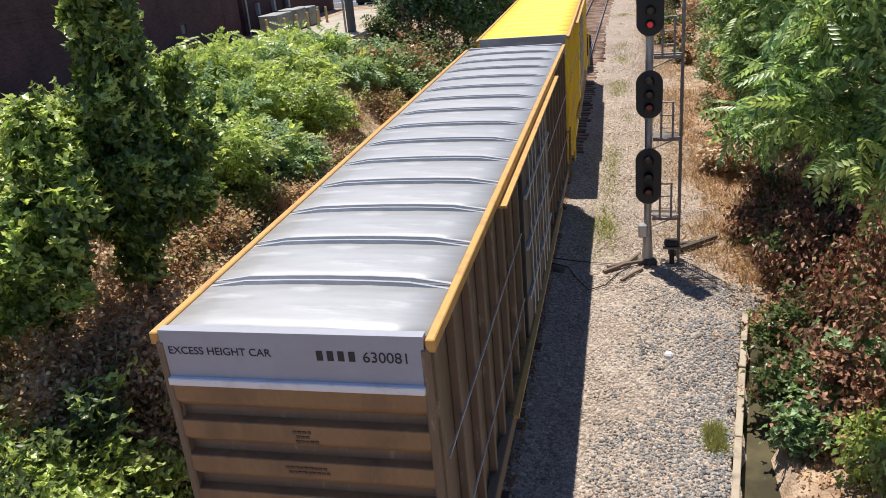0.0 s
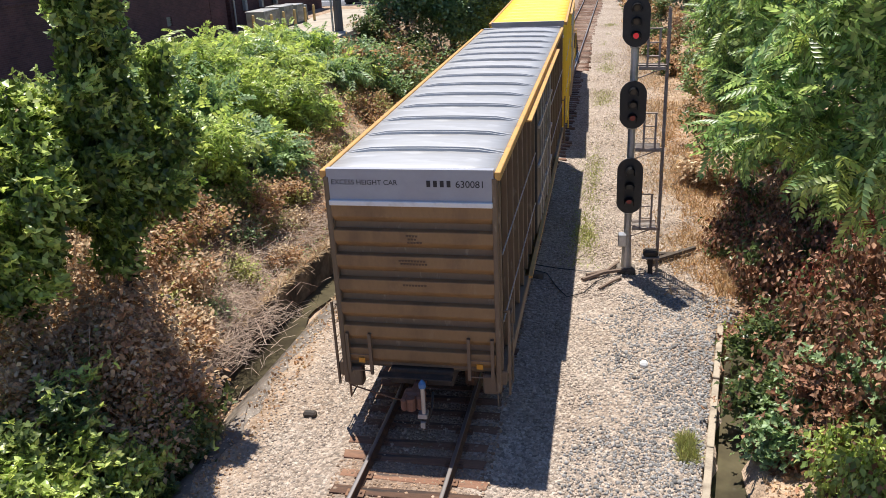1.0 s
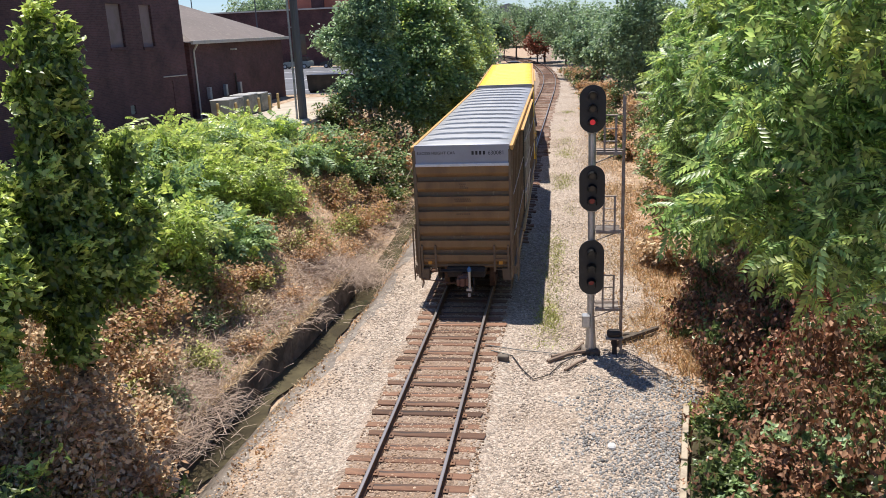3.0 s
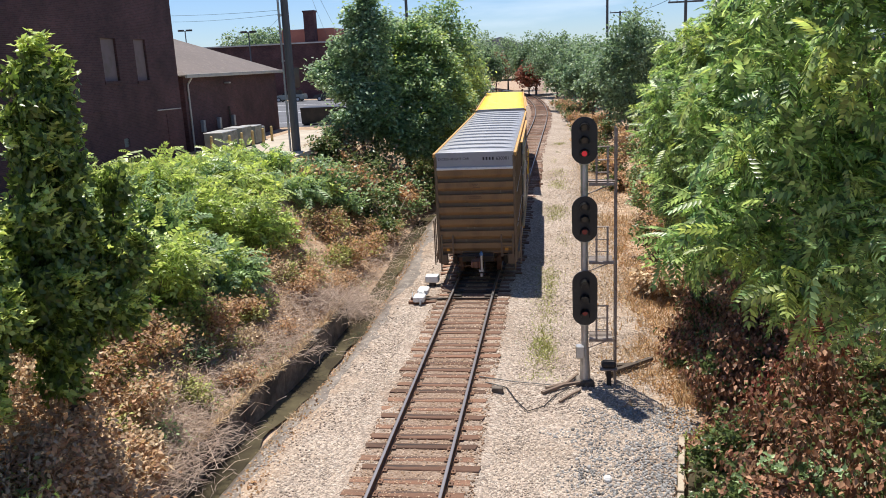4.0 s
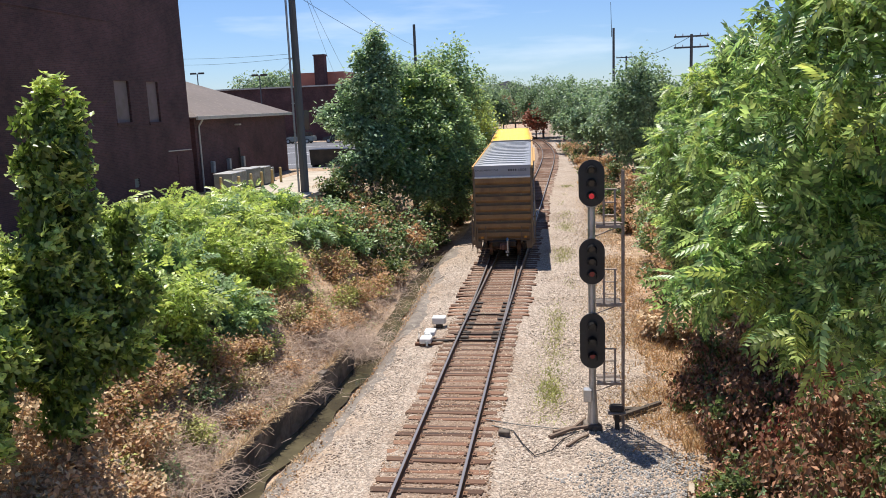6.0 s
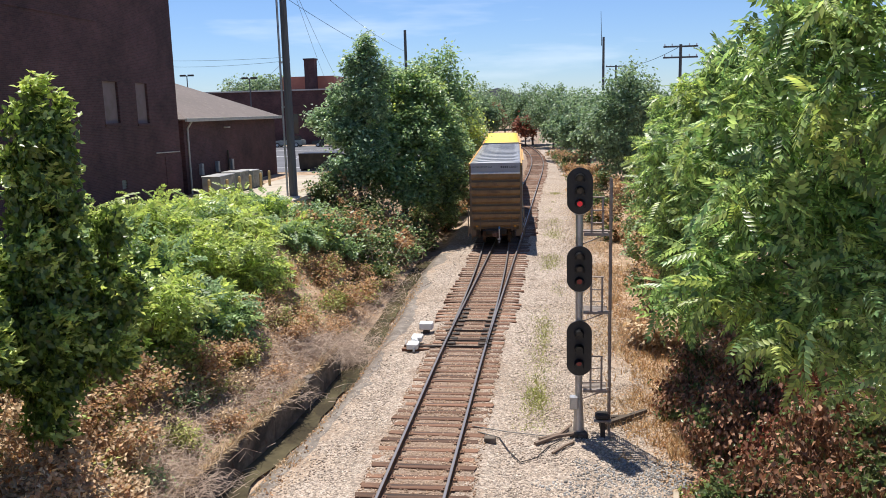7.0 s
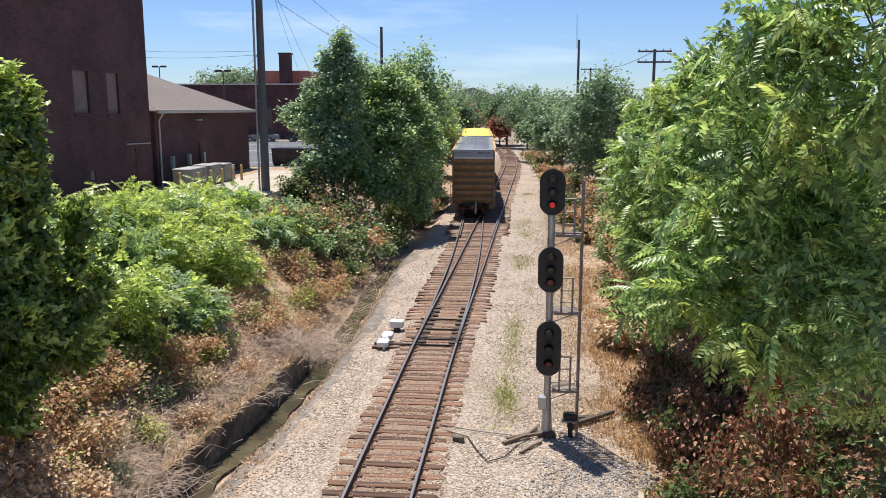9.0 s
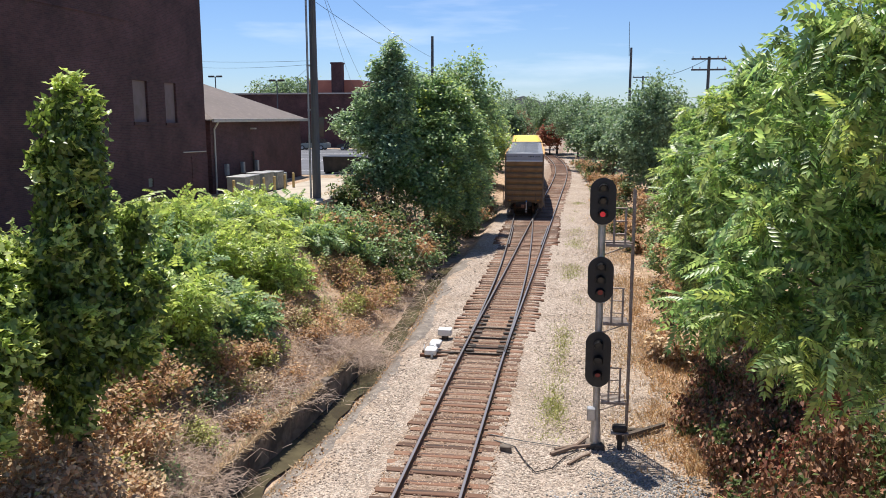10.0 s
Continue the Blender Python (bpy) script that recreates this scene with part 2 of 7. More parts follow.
M = dict(
    stone=material("ballast_stone", (0.41, 0.335, 0.27), 0.9, vary=[((0.29, 0.21, 0.155), 0.35, 0.48, 0.72), ((0.52, 0.46, 0.39), 1.4, 0.5, 0.8)], island=0.4, bump=0.3, bump_scale=60),
    brownstone=material("rust_stained_stone", (0.33, 0.22, 0.145), 0.9, vary=[((0.42, 0.34, 0.26), 1.1, 0.5, 0.72)], island=0.45, bump=0.3, bump_scale=60),
    tie=material("weathered_tie", (0.15, 0.072, 0.043), 0.85, vary=[((0.20, 0.108, 0.066), 1.6, 0.46, 0.66), ((0.05, 0.035, 0.03), 4.0, 0.52, 0.7)], fine=0.5, scale=30, objects=0.5, bump=0.6, bump_scale=50, stretch=(0.2, 1.6, 1.6)),
    rust=material("rusty_rail", (0.13, 0.07, 0.045), 0.7, metal=0.2, vary=[((0.24, 0.12, 0.06), 6.0, 0.45, 0.7)], fine=0.3, scale=40),
    railhead=material("worn_railhead", (0.33, 0.30, 0.29), 0.4, metal=0.75, vary=[((0.25, 0.22, 0.2), 3.0, 0.5, 0.8)], stretch=(1, 0.05, 1)),
    steel=material("galvanised_steel", (0.42, 0.43, 0.44), 0.5, metal=0.6, vary=[((0.28, 0.27, 0.26), 5.0, 0.5, 0.75)], fine=0.15, scale=30),
    aluminium=material("weathered_aluminium", (0.5, 0.5, 0.5), 0.45, metal=0.7, vary=[((0.3, 0.29, 0.28), 3.0, 0.45, 0.75)], fine=0.15, scale=20),
    oldsteel=material("rust_filmed_steel", (0.27, 0.215, 0.18), 0.65, metal=0.3, vary=[((0.36, 0.33, 0.30), 4.0, 0.45, 0.7), ((0.2, 0.11, 0.07), 7.0, 0.55, 0.75)], fine=0.2, scale=30),
    black=material("black_paint", (0.014, 0.014, 0.016), 0.45, vary=[((0.03, 0.03, 0.032), 5.0, 0.5, 0.8)]),
    lens=material("dark_lens", (0.02, 0.02, 0.022), 0.1),
    redlens=material("lit_red_lens", (0.5, 0.02, 0.03), 0.2, glow=((1.0, 0.03, 0.06), 0.22)),
    dimred=material("dim_red_lens", (0.16, 0.02, 0.02), 0.25, glow=((1.0, 0.04, 0.05), 0.02)),
    concrete=material("old_concrete", (0.18, 0.145, 0.115), 0.92, vary=[((0.05, 0.042, 0.035), 0.9, 0.40, 0.6), ((0.26, 0.225, 0.185), 1.7, 0.56, 0.76), ((0.09, 0.06, 0.045), 5.0, 0.52, 0.7)], fine=0.25, scale=25, bump=0.4, bump_scale=20),
    kerb=material("timber_kerb", (0.42, 0.35, 0.26), 0.85, vary=[((0.24, 0.19, 0.14), 3.0, 0.45, 0.7)], fine=0.25, scale=25, bump=0.4, bump_scale=30),
    water=material("ditch_water", (0.06, 0.05, 0.033), 0.06, vary=[((0.14, 0.12, 0.07), 0.8, 0.4, 0.7)], bump=0.03, bump_scale=6),
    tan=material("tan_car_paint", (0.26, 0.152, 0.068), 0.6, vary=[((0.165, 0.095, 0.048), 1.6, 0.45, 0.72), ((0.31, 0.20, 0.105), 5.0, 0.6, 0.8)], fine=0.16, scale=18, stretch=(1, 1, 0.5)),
    # the car's tan, toned darker than the ends to paint in the shadow side
    side=material("tan_side_shade_paint", (0.165, 0.115, 0.07), 0.6, vary=[((0.17, 0.11, 0.07), 1.1, 0.42, 0.7), ((0.40, 0.33, 0.24), 6.0, 0.6, 0.8)], fine=0.2, scale=14, stretch=(1, 1, 0.3)),
    roofgrey=material("galvanised_roof", (0.45, 0.445, 0.435), 0.42, metal=0.15, vary=[((0.33, 0.325, 0.32), 0.9, 0.42, 0.7), ((0.60, 0.60, 0.60), 3.0, 0.55, 0.8)], fine=0.04, scale=8, objects=0.06, stretch=(0.35, 1.8, 1)),
    fascia=material("grey_fascia_paint", (0.35, 0.36, 0.395), 0.5, vary=[((0.33, 0.33, 0.36), 2.0, 0.45, 0.72)], fine=0.06, scale=12),
    white=material("white_paint", (0.75, 0.75, 0.74), 0.5, vary=[((0.55, 0.53, 0.5), 4.0, 0.5, 0.8)]),
    yellow=material("yellow_car_paint", (0.90, 0.63, 0.05), 0.5, vary=[((0.80, 0.53, 0.04), 0.8, 0.4, 0.7)], fine=0.06, scale=15),
    orange=material("yellow_trim_paint", (0.58, 0.32, 0.085), 0.55, vary=[((0.42, 0.22, 0.08), 3.0, 0.5, 0.72)], fine=0.15, scale=20),
    dark=material("black_door_paint", (0.022, 0.026, 0.03), 0.5, vary=[((0.06, 0.055, 0.05), 2.0, 0.45, 0.75)]),
    under=material("grimy_underframe", (0.045, 0.036, 0.03), 0.8, vary=[((0.10, 0.07, 0.05), 4.0, 0.5, 0.75)], fine=0.3, scale=20),
    coupler=material("rusty_coupler", (0.16, 0.075, 0.05), 0.75, vary=[((0.25, 0.12, 0.08), 8.0, 0.5, 0.75)], fine=0.3, scale=30),
    blue=material("blue_plastic", (0.05, 0.16, 0.36), 0.4),
    amber=material("amber_reflector", (0.6, 0.26, 0.02), 0.35),
    fadedink=material("faded_stencil_paint", (0.12, 0.07, 0.04), 0.7),
    ink=material("black_lettering", (0.02, 0.02, 0.025), 0.6),
    panel=material("painted_blind_window", (0.21, 0.15, 0.145), 0.8, vary=[((0.16, 0.12, 0.10), 1.5, 0.45, 0.7)], fine=0.08, scale=20),
    shingle=material("grey_brown_shingles", (0.165, 0.135, 0.12), 0.9, vary=[((0.145, 0.12, 0.105), 0.5, 0.42, 0.68), ((0.25, 0.21, 0.18), 3.0, 0.55, 0.8)], fine=0.25, scale=30, bump=0.4, bump_scale=30),
    eave=material("pale_eave_paint", (0.50, 0.46, 0.40), 0.6, vary=[((0.36, 0.32, 0.28), 3.0, 0.5, 0.75)]),
    orangebrick=material("orange_brick", (0.55, 0.22, 0.14), 0.88, vary=[((0.46, 0.18, 0.12), 0.5, 0.42, 0.66)], fine=0.15, scale=10),
    hvac=material("grey_green_casing", (0.27, 0.29, 0.26), 0.55, vary=[((0.20, 0.21, 0.19), 2.0, 0.45, 0.7)], fine=0.1, scale=20),
    bollard=material("straw_bollard_paint", (0.50, 0.36, 0.14), 0.6, vary=[((0.38, 0.27, 0.13), 5.0, 0.45, 0.7)], fine=0.15, scale=20),
    pole=material("weathered_pole", (0.11, 0.11, 0.115), 0.85, vary=[((0.09, 0.085, 0.08), 2.5, 0.45, 0.7)], fine=0.25, scale=20, stretch=(2, 2, 0.2)),
    pave=material("pale_concrete_paving", (0.46, 0.40, 0.32), 0.9, vary=[((0.34, 0.29, 0.23), 0.7, 0.42, 0.68)], fine=0.15, scale=15),
    asphalt=material("asphalt_lot", (0.13, 0.13, 0.14), 0.9, vary=[((0.09, 0.09, 0.095), 0.4, 0.42, 0.68)], fine=0.2, scale=14),
    bark=material("grey_bark", (0.13, 0.10, 0.075), 0.9, vary=[((0.06, 0.05, 0.04), 5.0, 0.45, 0.7)], fine=0.3, scale=20, bump=0.5, bump_scale=18, stretch=(2, 2, 0.4)),
    twig=material("dry_twigs", (0.24, 0.17, 0.125), 0.9, island=0.45),
    paletwig=material("bleached_twigs", (0.48, 0.37, 0.29), 0.9, island=0.4),
    car=material("dark_car_paint", (0.03, 0.032, 0.036), 0.3),
    glass=material("dark_glass", (0.02, 0.022, 0.025), 0.06),
    # woods coloured blue-grey to stand for haze
    hill=material("hazy_distant_ridge", (0.10, 0.14, 0.17), 1.0, fine=0.2, scale=0.05),
    metalroof=material("blue_grey_metal_roof", (0.16, 0.18, 0.20), 0.6, fine=0.1, scale=2.0),
    l_tree=leaf_material("tree_leaves", (0.40, 0.52, 0.25), (0.19, 0.31, 0.15), rough=0.45, trans=0.42, through=1.1),
    l_near=leaf_material("tree_of_heaven_leaves", (0.43, 0.55, 0.21), (0.12, 0.23, 0.08), rough=0.36, trans=0.45, spread=0.65, through=1.25),
    l_blue=leaf_material("grey_green_leaves", (0.42, 0.54, 0.33), (0.22, 0.34, 0.20), rough=0.45, trans=0.42, through=1.1),
    # leaves of the far trees, with distance haze painted in as a bluer, duller green
    l_far=leaf_material("hazy_green_leaves", (0.28, 0.38, 0.22), (0.15, 0.24, 0.14), rough=0.5, trans=0.4, through=1.1),
    l_lime=leaf_material("sumac_leaves", (0.50, 0.57, 0.18), (0.24, 0.34, 0.10), rough=0.36, trans=0.46, spread=0.55, through=1.25),
    # vine in two tones: l_vine painted for its shaded side, l_ivy for sunlit leaves
    l_vine=leaf_material("shaded_vine_leaves", (0.16, 0.225, 0.05), (0.08, 0.135, 0.032), rough=0.34, trans=0.45, spread=0.5, through=1.6),
    l_ivy=leaf_material("sunlit_ivy_leaves", (0.62, 0.70, 0.22), (0.34, 0.45, 0.13), rough=0.34, trans=0.4, spread=0.45, through=1.25),
    # dark green, lowered further so the colour carries shade under the crowns
    l_dark=leaf_material("shade_darkened_shrub_leaves", (0.10, 0.16, 0.05), (0.19, 0.23, 0.08), rough=0.34),
    l_brown=leaf_material("withered_leaves", (0.44, 0.25, 0.145), (0.55, 0.39, 0.25), rough=0.75, trans=0.4, through=1.2),
    l_tan=leaf_material("orange_dry_grass", (0.52, 0.30, 0.13), (0.46, 0.33, 0.17), rough=0.8, trans=0.25),
    greystone=material("grey_ballast_stone", (0.27, 0.26, 0.25), 0.85, vary=[((0.17, 0.165, 0.16), 0.8, 0.45, 0.7)], island=0.5, bump=0.3, bump_scale=60),
    # rust-red dead leaves, darker than l_brown to put the bank's shade in
    l_rust=leaf_material("rust_red_dead_vine_dimmed", (0.25, 0.105, 0.055), (0.36, 0.205, 0.115), rough=0.7, trans=0.2, spread=0.65),
    l_red=leaf_material("reddish_leaves", (0.33, 0.09, 0.06), (0.24, 0.12, 0.065), rough=0.7, trans=0.25),
    l_straw=leaf_material("straw_grass", (0.64, 0.49, 0.32), (0.50, 0.37, 0.23), rough=0.85, trans=0.25),
    l_grass=leaf_material("grass_blades", (0.34, 0.38, 0.10), (0.42, 0.38, 0.15), rough=0.7, trans=0.25),
)


# ---------------------------------------------------------------- mesh helpers
def link(name, bm, mat, parent=None, label="", smooth=False):
    me = bpy.data.meshes.new(name)
    bm.to_mesh(me)
    bm.free()
    for m in (mat if isinstance(mat, (list, tuple)) else [mat]):
        me.materials.append(m)
    if smooth:
        for p in me.polygons:
            p.use_smooth = True
    ob = new(name, me)
    if parent is not None:
        ob.parent = parent
    if label:
        tagged(ob, label)
    return ob


def part(name, bm, mat, parent, label="", smooth=False):
    return link(name, bm, mat, parent, label, smooth)


def thing(name, label, category, group="", at=None, kind=""):
    ob = new(name)
    ob.empty_display_size = 0.2
    if at is not None:
        ob.matrix_basis = at
    return tagged(ob, label, category, group, kind)


def box(bm, x0, x1, y0, y1, z0, z1, bevel=0.0, m=None):
    r = bmesh.ops.create_cube(bm, size=1.0)
    mat = Matrix.LocRotScale(((x0 + x1) / 2, (y0 + y1) / 2, (z0 + z1) / 2), None, (x1 - x0, y1 - y0, z1 - z0))
    vs = r["verts"]
    bmesh.ops.transform(bm, matrix=mat, verts=vs)
    if bevel:
        es = list({e for v in vs for e in v.link_edges})
        made = bmesh.ops.bevel(bm, geom=es, offset=bevel, segments=1, affect="EDGES")
        vs = list({v for f in made["faces"] for v in f.verts} | {v for v in vs if v.is_valid})
    if m is not None:
        bmesh.ops.transform(bm, matrix=m, verts=[v for v in vs if v.is_valid])
    return vs


def rod(bm, a, b, r, r2=None, n=8):
    a, b = Vector(a), Vector(b)
    d = b - a
    m = Matrix.Translation((a + b) / 2) @ d.to_track_quat("Z", "Y").to_matrix().to_4x4()
    return bmesh.ops.create_cone(bm, cap_ends=True, segments=n, radius1=r, radius2=r if r2 is None else r2, depth=d.length, matrix=m)["verts"]


def tube(bm, pts, r0, r1=None, n=6):
    """One bent round bar through the points, tapering from r0 to r1."""
    pts = [Vector(p) for p in pts]
    r1 = r0 if r1 is None else r1
    rings = []
    for i, p in enumerate(pts):
        d = (pts[min(i + 1, len(pts) - 1)] - pts[max(i - 1, 0)]).normalized()
        u = d.orthogonal().normalized() if not rings else (side - d * side.dot(d)).normalized()
        side = u
        v = d.cross(u)
        r = r0 + (r1 - r0) * i / (len(pts) - 1)
        rings.append([bm.verts.new(p + (u * math.cos(2 * math.pi * k / n) + v * math.sin(2 * math.pi * k / n)) * r) for k in range(n)])
    for a, b in zip(rings, rings[1:]):
        for k in range(n):
            bm.faces.new((a[k], a[(k + 1) % n], b[(k + 1) % n], b[k]))
    bm.faces.new(rings[0][::-1])
    bm.faces.new(rings[-1])


def bmof(fn, *a, **k):
    bm = bmesh.new()
    fn(bm, *a, **k)
    return bm


def boxes(*rows, bevel=0.0):
    bm = bmesh.new()
    for r in rows:
        box(bm, *r, bevel=bevel)
    return bm


def rods(*rows, n=8):
    bm = bmesh.new()
    for r in rows:
        rod(bm, *r, n=n)
    return bm


def extrude_profile(bm, pts, a, b, axis="x"):
    """A closed profile of (u, z) swept straight from a to b along x (u is y) or along y (u is x)."""
    def v(u, z, s):
        return bm.verts.new((s, u, z) if axis == "x" else (u, s, z))
    A = [v(u, z, a) for u, z in pts]
    B = [v(u, z, b) for u, z in pts]
    n = len(pts)
    for i in range(n):
        bm.faces.new((A[i], A[(i + 1) % n], B[(i + 1) % n], B[i]))
    bm.faces.new(A[::-1])
    bm.faces.new(B)
    bmesh.ops.recalc_face_normals(bm, faces=bm.faces[:])


def arrays(name, verts, faces, mat, parent=None, smooth=False):
    """A mesh from numpy arrays: verts (n, 3), faces (m, k)."""
    me = bpy.data.meshes.new(name)
    n, k = faces.shape
    me.vertices.add(len(verts))
    me.vertices.foreach_set("co", np.ascontiguousarray(verts, dtype=np.float32).ravel())
    me.loops.add(n * k)
    me.loops.foreach_set("vertex_index", np.ascontiguousarray(faces, dtype=np.int32).ravel())
    me.polygons.add(n)
    me.polygons.foreach_set("loop_start", np.arange(0, n * k, k, dtype=np.int32))
    me.update(calc_edges=True)
    me.validate()
    me.materials.append(mat)
    if smooth:
        me.polygons.foreach_set("use_smooth", np.ones(n, dtype=bool))
    ob = new(name, me)
    if parent is not None:
        ob.parent = parent
    return ob


# ---------------------------------------------------------------- the lie of the land
GRADE = 0.0155


def rise(y):
    """The line climbs gently away from the bridge."""
    return GRADE * min(max(y - 12.0, 0.0), 130.0)


def spline(pts):
    ys, xs = np.array([p[0] for p in pts]), np.array([p[1] for p in pts])
    sl = np.gradient(xs, ys)

    def f(y):
        i = int(np.clip(np.searchsorted(ys, y) - 1, 0, len(ys) - 2))
        h = ys[i + 1] - ys[i]
        t = (y - ys[i]) / h
        if t > 1 or t < 0:
            j = i + 1 if t > 1 else i
            return float(xs[j] + sl[j] * (y - ys[j]))
        return float((2 * t**3 - 3 * t**2 + 1) * xs[i] + (t**3 - 2 * t**2 + t) * h * sl[i] + (3 * t**2 - 2 * t**3) * xs[i + 1] + (t**3 - t**2) * h * sl[i + 1])
    return f


main_x = spline([(-30, -6.3), (-12, -4.4), (0, -3.55), (6, -3.3), (12, -3.17), (20, -3.14), (27, -3.12), (34, -3.0), (42, -2.83), (52, -2.66), (62, -2.48), (80, -2.15), (95, -1.9), (108, -1.95), (120, -2.5), (132, -3.55), (145, -5.1), (160, -7.6), (180, -12.2), (210, -22)])
siding_x = spline([(-30, -6.3), (-12, -4.4), (0, -3.55), (6, -3.3), (12, -3.17), (20, -3.14), (27, -3.12), (34, -3.11), (42, -3.2), (50, -3.45), (60, -3.88), (70, -4.38), (84, -5.15), (100, -6.2), (120, -7.8), (150, -10.9), (190, -16)])


def kerb_x(y):
    return 1.84 + 0.157 * (y - 11.37)


bank_x = spline([(-30, -8.0), (4, -8.4), (12, -8.3), (16.2, -8.1), (18.2, -7.92), (20.8, -7.6), (24.2, -7.38), (27, -7.33), (31, -7.4), (40, -7.72), (50, -7.6), (60, -7.5), (80, -7.8), (120, -10.4), (210, -21)])


def wall_x(y):
    """The foot of the bank on the left; up to WALL_END a wall stands there."""
    return min(bank_x(y), siding_x(y) - 2.3) if y > 40 else bank_x(y)


WALL_END = 26.0


def smooth(a, b, v):
    t = min(max((v - a) / (b - a), 0.0), 1.0)
    return t * t * (3 - 2 * t)


def ground_z(x, y):
    g = rise(y)
    n = noise.noise(Vector((x * 0.35, y * 0.35, 3.1)))
    n2 = noise.noise(Vector((x * 1.3, y * 1.3, 7.7)))
    lx = wall_x(y)
    rx = kerb_x(y) if y < 17.6 else 2.85 + 0.05 * (y - 17.6)
    rx = min(rx, 6.0 if y < 80 else 6.0)
    bed = -0.26 + 0.02 * n2
    heap = min(abs(x - main_x(y)), abs(x - siding_x(y)))
    bed += 0.065 * (1 - smooth(1.25, 1.75, heap))
    if lx + 1.3 < x < rx - 0.2:
        return g + bed
    if x <= lx + 1.3:
        d = lx - x
        if d < 0:
            return g + bed - 0.42 * smooth(-1.3, -0.6, d)
        if y < WALL_END:
            foot = 0.24 if d > 0.05 else -0.68
            if d <= 0.05:
                return g - 0.68
        else:
            foot = -0.55
        top = 4.0 if y < 120 else 4.0 + 0.0
        h = foot + (top - foot) * smooth(0.0, 7.2, d) + (0.12 * n2 + 0.25 * n) * smooth(0.1, 1.5, d) * (1 - smooth(6, 8, d))
        return h + g * (1 - smooth(0.5, 7.0, d))
    d = x - rx
    if y < 17.6:
        if d < 0.05:
            return g + bed
        if d < 0.72:
            return g - 0.72
        base = -0.2
        h = base + 2.4 * smooth(0.7, 6.0, d) + (0.15 * n2 + 0.2 * n) * smooth(0.8, 2, d)
    else:
        h = bed + 2.6 * smooth(0.0, 7.0, d) + (0.1 * n2 + 0.2 * n) * smooth(0.2, 2, d)
    return g + h


def make_ground():
    xs = sorted(set([-900, -500, -300, -200, -140, -100, -70, -50, -38, -30, -25, -22, -20] + [round(-18 + 0.25 * i, 2) for i in range(int(34 / 0.25) + 1)]
                    + [17, 18.5, 20, 23, 27, 33, 42, 60, 90, 140, 220, 350, 550, 900]))
    ys = sorted(set([-200, -100, -50, -25, -10, -4] + [round(0.5 * i, 2) for i in range(0, 121)] + [60 + 1.5 * i for i in range(1, 34)]
                    + [115, 122, 130, 140, 150, 165, 180, 200, 230, 270, 330, 420, 550, 750, 1100, 1600, 2400]))
    verts, nx = [], len(xs)
    for y in ys:
        for x in xs:
            # the sheet is drawn tight to the foot and head of the wall and kerb
            px_ = x
            if y < WALL_END and abs(x - wall_x(y)) < 0.2501:
                px_ = wall_x(y) + (-0.06 if x < wall_x(y) else -0.045)
            if y < 17.6 and abs(x - kerb_x(y)) < 0.13:
                px_ = kerb_x(y) + (0.04 if x < kerb_x(y) else 0.06)
            verts.append((px_, y, ground_z(px_, y)))
    faces = [(j * nx + i, j * nx + i + 1, (j + 1) * nx + i + 1, (j + 1) * nx + i) for j in range(len(ys) - 1) for i in range(nx - 1)]
    ob = arrays("ground", np.array(verts), np.array(faces), ground_material(), smooth=True)
    tagged(ob, "gravel railway cutting with dry weedy earth banks", "ground", kind="structure")
    return ob


